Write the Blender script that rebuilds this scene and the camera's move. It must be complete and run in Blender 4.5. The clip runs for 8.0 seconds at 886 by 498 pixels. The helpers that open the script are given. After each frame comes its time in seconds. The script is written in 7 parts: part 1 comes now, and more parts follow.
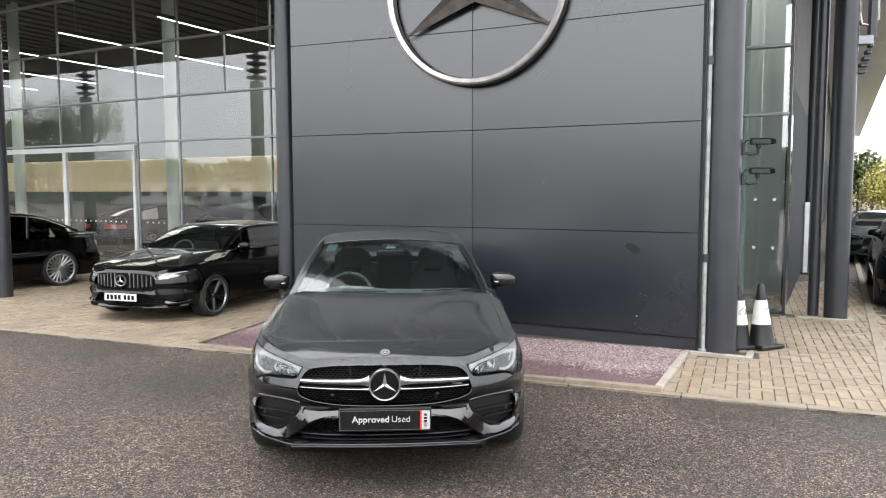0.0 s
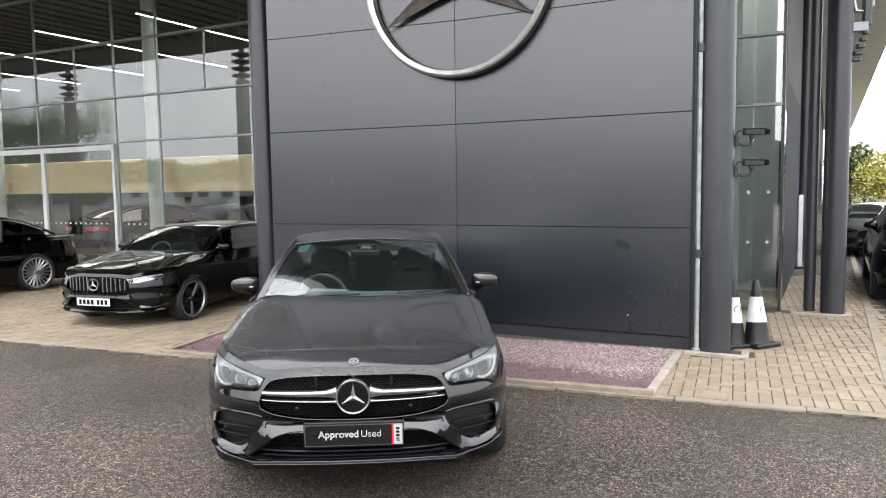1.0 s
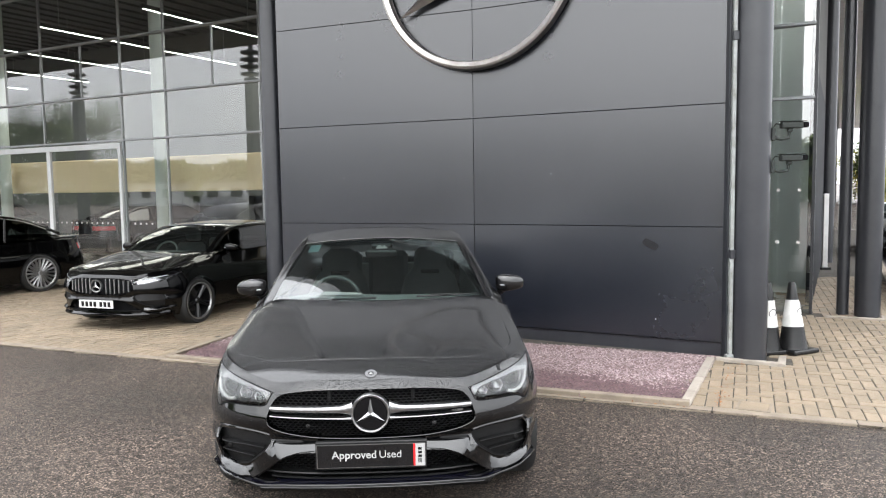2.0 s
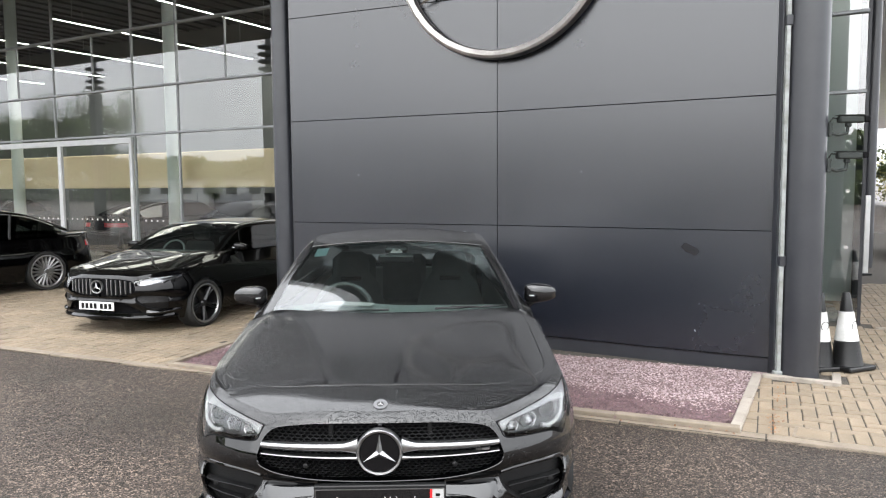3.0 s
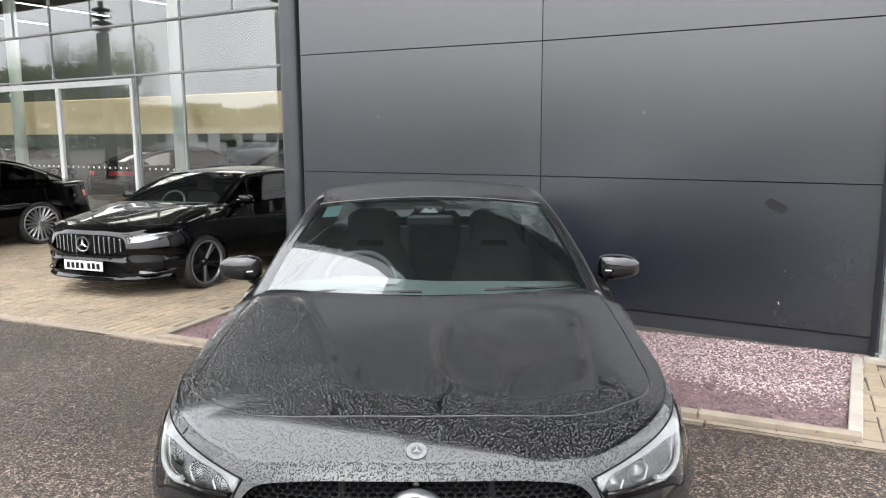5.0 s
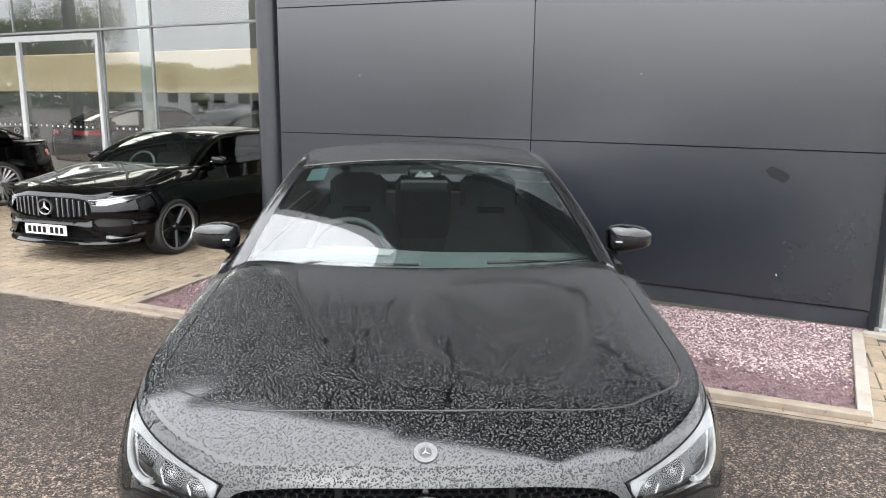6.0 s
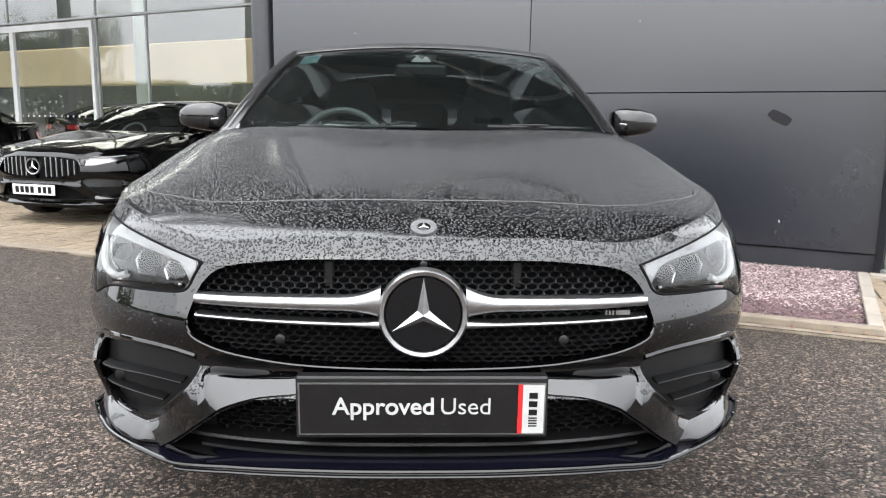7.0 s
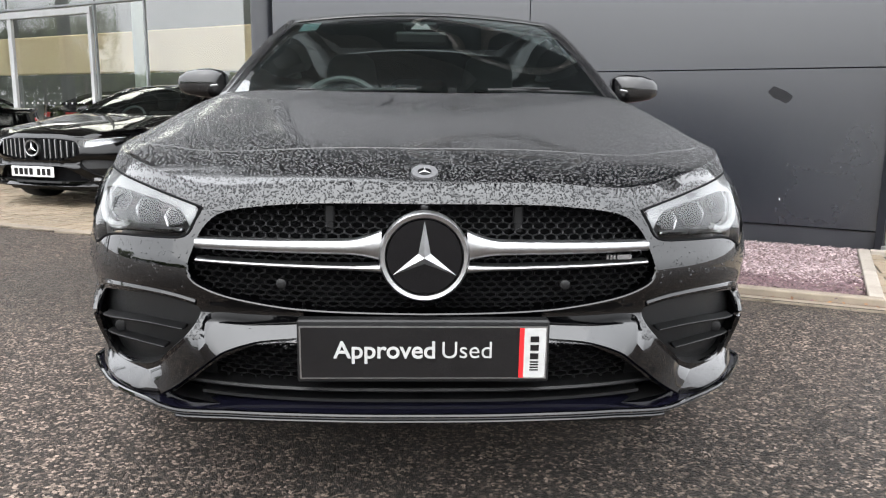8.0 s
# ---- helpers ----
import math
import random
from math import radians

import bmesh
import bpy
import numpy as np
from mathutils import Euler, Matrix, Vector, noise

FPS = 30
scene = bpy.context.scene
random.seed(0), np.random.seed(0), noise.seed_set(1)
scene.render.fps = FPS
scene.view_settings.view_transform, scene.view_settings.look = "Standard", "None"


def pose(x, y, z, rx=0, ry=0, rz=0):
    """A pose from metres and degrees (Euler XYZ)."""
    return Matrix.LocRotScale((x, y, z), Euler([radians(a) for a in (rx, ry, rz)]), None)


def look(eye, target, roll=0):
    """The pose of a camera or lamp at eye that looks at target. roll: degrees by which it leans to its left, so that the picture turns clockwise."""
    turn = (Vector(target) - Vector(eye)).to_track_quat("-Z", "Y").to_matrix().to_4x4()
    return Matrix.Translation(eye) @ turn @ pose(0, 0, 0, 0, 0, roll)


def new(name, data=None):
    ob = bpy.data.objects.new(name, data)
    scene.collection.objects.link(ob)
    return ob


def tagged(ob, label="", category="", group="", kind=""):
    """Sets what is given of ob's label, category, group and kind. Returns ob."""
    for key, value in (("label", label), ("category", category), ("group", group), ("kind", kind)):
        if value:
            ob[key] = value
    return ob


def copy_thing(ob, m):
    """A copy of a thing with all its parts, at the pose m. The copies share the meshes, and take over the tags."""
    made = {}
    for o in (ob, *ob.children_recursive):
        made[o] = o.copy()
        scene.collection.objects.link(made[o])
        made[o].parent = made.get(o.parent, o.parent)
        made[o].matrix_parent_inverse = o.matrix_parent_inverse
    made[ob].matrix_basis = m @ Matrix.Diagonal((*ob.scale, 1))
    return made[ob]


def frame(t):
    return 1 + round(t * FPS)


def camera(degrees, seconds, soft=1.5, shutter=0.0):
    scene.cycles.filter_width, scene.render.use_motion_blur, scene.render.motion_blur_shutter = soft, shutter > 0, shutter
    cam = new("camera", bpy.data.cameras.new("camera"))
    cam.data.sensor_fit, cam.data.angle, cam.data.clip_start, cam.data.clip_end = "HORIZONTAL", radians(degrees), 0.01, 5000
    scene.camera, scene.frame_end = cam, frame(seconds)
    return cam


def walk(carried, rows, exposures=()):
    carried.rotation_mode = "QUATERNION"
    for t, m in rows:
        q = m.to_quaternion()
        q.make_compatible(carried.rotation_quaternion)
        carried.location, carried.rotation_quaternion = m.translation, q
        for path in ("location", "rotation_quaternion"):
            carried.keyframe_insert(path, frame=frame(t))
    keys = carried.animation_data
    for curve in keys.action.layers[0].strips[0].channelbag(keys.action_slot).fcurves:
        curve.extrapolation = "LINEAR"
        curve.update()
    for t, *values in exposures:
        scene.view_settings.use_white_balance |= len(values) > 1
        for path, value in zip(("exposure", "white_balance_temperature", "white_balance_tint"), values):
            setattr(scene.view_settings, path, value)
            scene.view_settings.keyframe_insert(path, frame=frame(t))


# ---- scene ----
cam = camera(61.4, 8.0, soft=1.15)
PATH = [
    (0, (0.138, -4.249, 1.782), (0.232, -2.258, 1.622), -0.1),
    (0.5, (0.162, -4.152, 1.777), (0.266, -2.161, 1.611), -0.7),
    (1, (0.275, -3.929, 1.765), (0.385, -1.939, 1.599), -0.8),
    (1.5, (0.209, -3.754, 1.743), (0.312, -1.764, 1.578), -0.9),
    (3, (0.207, -2.942, 1.725), (0.245, -0.95, 1.557), -0.4),
    (3.5, (0.14, -2.675, 1.715), (0.157, -0.684, 1.529), -0.3),
    (4, (0.08, -2.414, 1.71), (0.087, -0.425, 1.498), -0.2),
    (4.5, (0.119, -2.098, 1.688), (0.094, -0.113, 1.445), -0.4),
    (6, (-0.013, -1.536, 1.644), (0.046, 0.424, 1.251), 0.6),
    (6.5, (-0.012, -1.497, 1.436), (0.066, 0.466, 1.06), 0.8),
    (7, (-0.017, -1.513, 1.047), (0.056, 0.458, 0.713), 0.8),
    (7.5, (-0.019, -1.528, 0.963), (0.047, 0.445, 0.645), 0.8),
    (8, (-0.019, -1.526, 0.945), (0.055, 0.441, 0.59), 0.7),
]
walk(cam, [(t, look(eye, target, roll)) for t, eye, target, roll in PATH],
     exposures=[(0.0, 1.5), (2.5, 1.53), (3.5, 1.60), (4.5, 1.68), (6.0, 1.77), (6.5, 1.78), (7.2, 1.62), (8.0, 1.58)])

# ---- world, sun, exposure ----
# the exposure is keyed with the walk
world = bpy.data.worlds.new("overcast_sky")
scene.world = world
world.use_nodes = True
wn = world.node_tree.nodes
wl = world.node_tree.links
sky = wn.new("ShaderNodeTexSky")
sky.sky_type = "NISHITA"
sky.sun_disc = False
sky.sun_elevation, sky.sun_rotation = radians(48), radians(200)
sky.air_density, sky.dust_density, sky.ozone_density = 1.0, 6.0, 1.0
pale = wn.new("ShaderNodeHueSaturation")
pale.inputs["Saturation"].default_value = 0.12
wl.new(sky.outputs[0], pale.inputs["Color"])
cloud = wn.new("ShaderNodeMix")
cloud.data_type = "RGBA"
cloud.inputs["Factor"].default_value = 0.8
cloud.inputs[7].default_value = (18.0, 18.5, 19.3, 1)
wl.new(pale.outputs[0], cloud.inputs[6])
# an overcast sky is about three times as bright overhead as at the horizon
tc_w = wn.new("ShaderNodeTexCoord")
sep_w = wn.new("ShaderNodeSeparateXYZ")
wl.new(tc_w.outputs["Generated"], sep_w.inputs[0])
rise = wn.new("ShaderNodeMapRange")
rise.inputs["To Min"].default_value, rise.inputs["To Max"].default_value = 0.40, 1.0
wl.new(sep_w.outputs["Z"], rise.inputs["Value"])
dome = wn.new("ShaderNodeVectorMath")
dome.operation = "SCALE"
wl.new(cloud.outputs[2], dome.inputs[0])
wl.new(rise.outputs["Result"], dome.inputs["Scale"])
wl.new(dome.outputs[0], wn["Background"].inputs["Color"])
wn["Background"].inputs["Strength"].default_value = 0.15

sun = new("sun", bpy.data.lights.new("sun", "SUN"))
sun.data.energy, sun.data.angle, sun.data.color = 0.6, radians(100), (1.0, 0.97, 0.93)
sun.matrix_world = look((-8, -22, 26), (0, 0, 0))

# ---- building axes: a runs along the front to the right, b runs into the building ----
TURN_B = math.radians(-30.5)
AX = Vector((math.cos(TURN_B), math.sin(TURN_B), 0))
BX = Vector((-math.sin(TURN_B), math.cos(TURN_B), 0))
BM = Matrix.Rotation(TURN_B, 4, "Z")


def ab(a, b, z=0.0):
    return AX * a + BX * b + Vector((0, 0, z))


# ---- materials ----
def mat(name, color, rough=0.5, metal=0.0, color2=None, scale=4.0, bump=0.0, bump_scale=60.0, coat=0.0, spec=0.5,
        rough2=None, emit=None, random_amt=0.0, detail=6.0):
    """A principled material with two scales of variation."""
    m = bpy.data.materials.new(name)
    m.use_nodes = True
    n, l = m.node_tree.nodes, m.node_tree.links
    b = n["Principled BSDF"]
    b.inputs["Base Color"].default_value = (*color, 1)
    b.inputs["Roughness"].default_value = rough
    b.inputs["Metallic"].default_value = metal
    b.inputs["Specular IOR Level"].default_value = spec
    b.inputs["Coat Weight"].default_value = coat
    b.inputs["Coat Roughness"].default_value = 0.03
    tc = n.new("ShaderNodeTexCoord")
    out = None
    if color2 is not None or rough2 is not None:
        t = n.new("ShaderNodeTexNoise")
        t.inputs["Scale"].default_value, t.inputs["Detail"].default_value = scale, detail
        t.inputs["Roughness"].default_value = 0.65
        l.new(tc.outputs["Object"], t.inputs["Vector"])
        r = n.new("ShaderNodeValToRGB")
        r.color_ramp.elements[0].position, r.color_ramp.elements[1].position = 0.35, 0.68
        r.color_ramp.elements[0].color, r.color_ramp.elements[1].color = (*color, 1), (*(color2 or color), 1)
        l.new(t.outputs["Fac"], r.inputs["Fac"])
        out = r.outputs["Color"]
        if rough2 is not None:
            q = n.new("ShaderNodeMapRange")
            q.inputs["From Min"].default_value, q.inputs["From Max"].default_value = 0.35, 0.68
            q.inputs["To Min"].default_value, q.inputs["To Max"].default_value = rough, rough2
            l.new(t.outputs["Fac"], q.inputs["Value"])
            l.new(q.outputs["Result"], b.inputs["Roughness"])
    if random_amt:
        info = n.new("ShaderNodeObjectInfo")
        geo = n.new("ShaderNodeNewGeometry")
        add = n.new("ShaderNodeMath")
        add.operation = "ADD"
        l.new(info.outputs["Random"], add.inputs[0])
        l.new(geo.outputs["Random Per Island"], add.inputs[1])
        fr = n.new("ShaderNodeMath")
        fr.operation = "FRACT"
        l.new(add.outputs[0], fr.inputs[0])
        rg = n.new("ShaderNodeMapRange")
        rg.inputs["To Min"].default_value, rg.inputs["To Max"].default_value = 1 - random_amt, 1 + random_amt
        l.new(fr.outputs[0], rg.inputs["Value"])
        hs = n.new("ShaderNodeHueSaturation")
        if out:
            l.new(out, hs.inputs["Color"])
        else:
            hs.inputs["Color"].default_value = (*color, 1)
        l.new(rg.outputs["Result"], hs.inputs["Value"])
        out = hs.outputs["Color"]
    if out:
        l.new(out, b.inputs["Base Color"])
    if bump:
        t2 = n.new("ShaderNodeTexNoise")
        t2.inputs["Scale"].default_value, t2.inputs["Detail"].default_value = bump_scale, 5
        l.new(tc.outputs["Object"], t2.inputs["Vector"])
        bp = n.new("ShaderNodeBump")
        bp.inputs["Strength"].default_value, bp.inputs["Distance"].default_value = bump, 0.01
        l.new(t2.outputs["Fac"], bp.inputs["Height"])
        l.new(bp.outputs["Normal"], b.inputs["Normal"])
    if emit:
        b.inputs["Emission Color"].default_value = (*emit[0], 1)
        b.inputs["Emission Strength"].default_value = emit[1]
    return m


def glass_mat(name, tint, clear=0.9, ior=1.5):
    """Thin window glass: clear straight through, with real mirror gloss by angle."""
    m = bpy.data.materials.new(name)
    m.use_nodes = True
    n, l = m.node_tree.nodes, m.node_tree.links
    n.remove(n["Principled BSDF"])
    tr, gl, mx, fr = (n.new(k) for k in ("ShaderNodeBsdfTransparent", "ShaderNodeBsdfGlossy", "ShaderNodeMixShader", "ShaderNodeFresnel"))
    tr.inputs["Color"].default_value = (*[c * clear for c in tint], 1)
    gl.inputs["Roughness"].default_value = 0.0
    fr.inputs["IOR"].default_value = ior
    l.new(fr.outputs[0], mx.inputs[0])
    l.new(tr.outputs[0], mx.inputs[1])
    l.new(gl.outputs[0], mx.inputs[2])
    l.new(mx.outputs[0], n["Material Output"].inputs["Surface"])
    return m


def asphalt_mat():
    """Damp asphalt with pale stone chips."""
    m = bpy.data.materials.new("damp_asphalt")
    m.use_nodes = True
    n, l = m.node_tree.nodes, m.node_tree.links
    b = n["Principled BSDF"]
    tc = n.new("ShaderNodeTexCoord")
    v = n.new("ShaderNodeTexVoronoi")
    v.inputs["Scale"].default_value = 118
    l.new(tc.outputs["Object"], v.inputs["Vector"])
    v2 = n.new("ShaderNodeTexVoronoi")
    v2.inputs["Scale"].default_value = 270
    l.new(tc.outputs["Object"], v2.inputs["Vector"])
    big = n.new("ShaderNodeTexNoise")
    big.inputs["Scale"].default_value, big.inputs["Detail"].default_value = 0.55, 7
    l.new(tc.outputs["Object"], big.inputs["Vector"])
    sep = n.new("ShaderNodeSeparateColor")
    l.new(v.outputs["Color"], sep.inputs[0])
    r = n.new("ShaderNodeValToRGB")
    e = r.color_ramp.elements
    e[0].position, e[0].color = 0.0, (0.0078, 0.0059, 0.0046, 1)
    e[1].position, e[1].color = 1.0, (0.225, 0.176, 0.142, 1)
    k = e.new(0.50)
    k.color = (0.0225, 0.0172, 0.0138, 1)
    k = e.new(0.73)
    k.color = (0.0625, 0.048, 0.0385, 1)
    l.new(sep.outputs["Red"], r.inputs["Fac"])
    wet = n.new("ShaderNodeMapRange")
    wet.inputs["From Min"].default_value, wet.inputs["From Max"].default_value = 0.38, 0.62
    wet.inputs["To Min"].default_value, wet.inputs["To Max"].default_value = 0.86, 1.54
    l.new(big.outputs["Fac"], wet.inputs["Value"])
    # clumps of chips with and without binder
    clump = n.new("ShaderNodeTexNoise")
    clump.inputs["Scale"].default_value, clump.inputs["Detail"].default_value = 17.0, 8
    clump.inputs["Roughness"].default_value = 0.75
    l.new(tc.outputs["Object"], clump.inputs["Vector"])
    cm = n.new("ShaderNodeMapRange")
    cm.inputs["From Min"].default_value, cm.inputs["From Max"].default_value = 0.34, 0.66
    cm.inputs["To Min"].default_value, cm.inputs["To Max"].default_value = 0.30, 1.75
    l.new(clump.outputs["Fac"], cm.inputs["Value"])
    wc = n.new("ShaderNodeMath")
    wc.operation = "MULTIPLY"
    l.new(wet.outputs["Result"], wc.inputs[0])
    l.new(cm.outputs["Result"], wc.inputs[1])
    hs = n.new("ShaderNodeHueSaturation")
    l.new(r.outputs["Color"], hs.inputs["Color"])
    l.new(wc.outputs[0], hs.inputs["Value"])
    l.new(hs.outputs["Color"], b.inputs["Base Color"])
    rr = n.new("ShaderNodeMapRange")
    rr.inputs["From Min"].default_value, rr.inputs["From Max"].default_value = 0.35, 0.65
    rr.inputs["To Min"].default_value, rr.inputs["To Max"].default_value = 0.38, 0.60
    l.new(big.outputs["Fac"], rr.inputs["Value"])
    l.new(rr.outputs["Result"], b.inputs["Roughness"])
    b.inputs["Specular IOR Level"].default_value = 0.24
    mx = n.new("ShaderNodeMath")
    mx.operation = "ADD"
    l.new(v.outputs["Distance"], mx.inputs[0])
    l.new(v2.outputs["Distance"], mx.inputs[1])
    bp = n.new("ShaderNodeBump")
    bp.inputs["Strength"].default_value, bp.inputs["Distance"].default_value = 0.95, 0.009
    bp.invert = True
    l.new(mx.outputs[0], bp.inputs["Height"])
    l.new(bp.outputs["Normal"], b.inputs["Normal"])
    return m


M_ASPHALT = asphalt_mat()
M_CLAD = mat("dark_grey_cladding", (0.0070, 0.0084, 0.0128), 0.24, 0.0, (0.0086, 0.0102, 0.0150), 0.7, 0.012, 500, rough2=0.28, spec=0.95)
M_JOINT = mat("black_joint", (0.004, 0.004, 0.0045), 0.9, spec=0.1)
M_COLUMN = mat("painted_steel_column", (0.018, 0.019, 0.023), 0.33, 0.0, (0.026, 0.027, 0.031), 2.5, 0.05, 150)
M_STEEL = mat("brushed_steel", (0.42, 0.40, 0.38), 0.28, 1.0, (0.27, 0.25, 0.235), 6.0, 0.05, 90, rough2=0.42)
M_ALU = mat("grey_aluminium", (0.27, 0.28, 0.29), 0.45, 0.5, (0.22, 0.23, 0.24), 5.0)
M_WHITE_FRAME = mat("white_door_frame", (0.46, 0.47, 0.47), 0.45, 0.0, (0.40, 0.41, 0.41), 4.0)
M_PAVER = mat("buff_paver", (0.205, 0.161, 0.110), 0.72, 0.0, (0.135, 0.105, 0.073), 1.3, 0.4, 160, random_amt=0.13)
M_SAND = mat("dirty_paver_joint", (0.026, 0.021, 0.016), 0.9, 0.0, (0.048, 0.041, 0.031), 8.0, 0.4, 200)
M_KERB = mat("pale_concrete_edging", (0.195, 0.160, 0.120), 0.75, 0.0, (0.13, 0.106, 0.08), 5.0, 0.5, 120, random_amt=0.08)
M_PADKERB = mat("pale_concrete_kerb", (0.27, 0.24, 0.205), 0.8, 0.0, (0.19, 0.165, 0.138), 5.0, 0.5, 120, random_amt=0.08)
M_GRAVEL = mat("plum_slate_chips", (0.125, 0.072, 0.080), 0.6, 0.0, (0.075, 0.042, 0.048), 3.0, 0.3, 300, random_amt=0.5)
M_SOIL = mat("dark_bed_soil", (0.10, 0.065, 0.065), 0.9, 0.0, (0.16, 0.10, 0.10), 20.0, 0.6, 150)
M_SOFFIT_SIDE = mat("white_board_soffit", (0.74, 0.76, 0.80), 0.35, 0.0, (0.66, 0.68, 0.72), 1.5, spec=0.7)
M_SOFFIT = mat("grey_metal_soffit", (0.20, 0.195, 0.19), 0.5, 0.2, (0.165, 0.16, 0.156), 1.5)
M_FASCIA = mat("roof_fascia", (0.16, 0.165, 0.17), 0.45, 0.3, (0.12, 0.125, 0.13), 2.0)
M_DECK = mat("dark_roof_deck", (0.05, 0.052, 0.055), 0.6, 0.2, (0.035, 0.036, 0.038), 2.0)
M_GLASS = glass_mat("facade_glass", (0.90, 0.96, 0.94), 0.94, 2.35)
M_CORNERGLASS = glass_mat("coated_corner_glass", (0.88, 0.97, 0.95), 0.95, 3.0)
M_CREAM = mat("cream_painted_wall", (0.93, 0.76, 0.52), 0.7, 0.0, (0.88, 0.71, 0.48), 1.0)
M_INWALL = mat("grey_interior_wall", (0.10, 0.105, 0.10), 0.6, 0.0, (0.075, 0.08, 0.08), 1.0)
M_INFLOOR = mat("pale_floor_tile", (0.19, 0.19, 0.18), 0.25, 0.0, (0.16, 0.16, 0.155), 2.0)
M_PALECOL = mat("pale_plaster_column", (0.62, 0.68, 0.66), 0.6, 0.0, (0.56, 0.62, 0.6), 2.0)
M_PARTITION = mat("sky_pale_partition", (0.84, 0.88, 0.90), 0.55, 0.0, (0.78, 0.83, 0.85), 1.2)
M_STRIP = mat("lamp_strip", (0.9, 0.9, 0.9), 0.5, emit=((1.0, 0.97, 0.92), 4.0))
M_MATTE = mat("matte_dark_wall", (0.020, 0.021, 0.024), 0.8, 0.0, (0.026, 0.027, 0.03), 2.0, spec=0.15)
M_UPPER = mat("grey_upper_cladding", (0.09, 0.088, 0.085), 0.9, 0.0, (0.075, 0.074, 0.072), 1.5, spec=0.1)
M_BLACK = mat("black_paint", (0.0008, 0.0008, 0.0009), 0.3, 0.0, coat=0.75, spec=0.01)
M_BLACK.node_tree.nodes["Principled BSDF"].inputs["Coat IOR"].default_value = 1.42
M_RUBBER = mat("tyre_rubber", (0.007, 0.007, 0.0073), 0.8, 0.0, (0.011, 0.0108, 0.0105), 12.0, 0.2, 150)
M_PLASTIC = mat("black_plastic", (0.0045, 0.0045, 0.0048), 0.42, 0.0, (0.007, 0.007, 0.0073), 25.0, 0.15, 400, spec=0.3)
M_WHITE = mat("white_reflective", (0.50, 0.50, 0.49), 0.5, 0.0, (0.40, 0.40, 0.385), 9.0)
M_CCTV = mat("grey_green_housing", (0.030, 0.034, 0.032), 0.7, 0.0, (0.020, 0.023, 0.0215), 8.0, spec=0.2)


# ---- small mesh helpers ----
def mesh_of(bm, name, smooth=False, angle=35):
    me = bpy.data.meshes.new(name)
    bm.normal_update()
    bm.to_mesh(me)
    bm.free()
    if smooth:
        me.shade_smooth()
        me.set_sharp_from_angle(angle=radians(angle))
    return me


def part(name, bm, material, parent=None, label="", smooth=False, angle=35, m=None):
    ob = new(name, mesh_of(bm, name, smooth, angle))
    ob.data.materials.append(material)
    if parent is not None:
        ob.parent = parent
    if m is not None:
        ob.matrix_local = m
    if label:
        ob["label"] = label
    return ob


def empty(name, m, label, category, group="", kind=""):
    ob = new(name)
    ob.matrix_world = m
    return tagged(ob, label, category, group, kind)


def box(bm, x0, x1, y0, y1, z0, z1, bevel=0.0, m=None):
    r = bmesh.ops.create_cube(bm, size=1.0)
    vs = r["verts"]
    mm = Matrix.Translation(((x0 + x1) / 2, (y0 + y1) / 2, (z0 + z1) / 2)) @ Matrix.Diagonal((x1 - x0, y1 - y0, z1 - z0, 1))
    bmesh.ops.transform(bm, matrix=mm, verts=vs)
    if bevel:
        es = list({e for v in vs for e in v.link_edges})
        r = bmesh.ops.bevel(bm, geom=es, offset=bevel, segments=1, affect="EDGES", profile=0.5)
        vs = list({v for f in r["faces"] for v in f.verts} | {v for v in vs if v.is_valid})
    if m is not None:
        bmesh.ops.transform(bm, matrix=m, verts=vs)
    return bm


def tube(bm, p0, p1, r0, r1=None, seg=16, caps=True):
    p0, p1 = Vector(p0), Vector(p1)
    d = p1 - p0
    r = bmesh.ops.create_cone(bm, cap_ends=caps, cap_tris=False, segments=seg, radius1=r0, radius2=r1 if r1 is not None else r0, depth=d.length)
    q = d.to_track_quat("Z", "Y").to_matrix().to_4x4()
    bmesh.ops.transform(bm, matrix=Matrix.Translation((p0 + p1) / 2) @ q, verts=r["verts"])
    return bm


def lathe(bm, profile, seg=32, m=None, caps=True):
    """Turns (radius, z) round the z axis."""
    rings = []
    for r, z in profile:
        rings.append([bm.verts.new((r * math.cos(2 * math.pi * i / seg), r * math.sin(2 * math.pi * i / seg), z)) for i in range(seg)])
    for p, q in zip(rings, rings[1:]):
        for i in range(seg):
            bm.faces.new((p[i], p[(i + 1) % seg], q[(i + 1) % seg], q[i]))
    vs = [v for g in rings for v in g]
    if caps and profile[0] != profile[-1] and profile[0][0] > 1e-6:
        bm.faces.new(list(reversed(rings[0])))
    if caps and profile[0] != profile[-1] and profile[-1][0] > 1e-6:
        bm.faces.new(rings[-1])
    if m is not None:
        bmesh.ops.transform(bm, matrix=m, verts=vs)
    return bm


def sweep(bm, pts, r, seg=8):
    """A round bar along points."""
    pts = [Vector(p) for p in pts]
    rings = []
    for i, p in enumerate(pts):
        d = (pts[min(i + 1, len(pts) - 1)] - pts[max(i - 1, 0)]).normalized()
        q = d.to_track_quat("Z", "Y").to_matrix()
        rings.append([bm.verts.new(p + q @ Vector((r * math.cos(2 * math.pi * k / seg), r * math.sin(2 * math.pi * k / seg), 0))) for k in range(seg)])
    for a, b in zip(rings, rings[1:]):
        for k in range(seg):
            bm.faces.new((a[k], a[(k + 1) % seg], b[(k + 1) % seg], b[k]))
    bm.faces.new(list(reversed(rings[0])))
    bm.faces.new(rings[-1])
    return bm


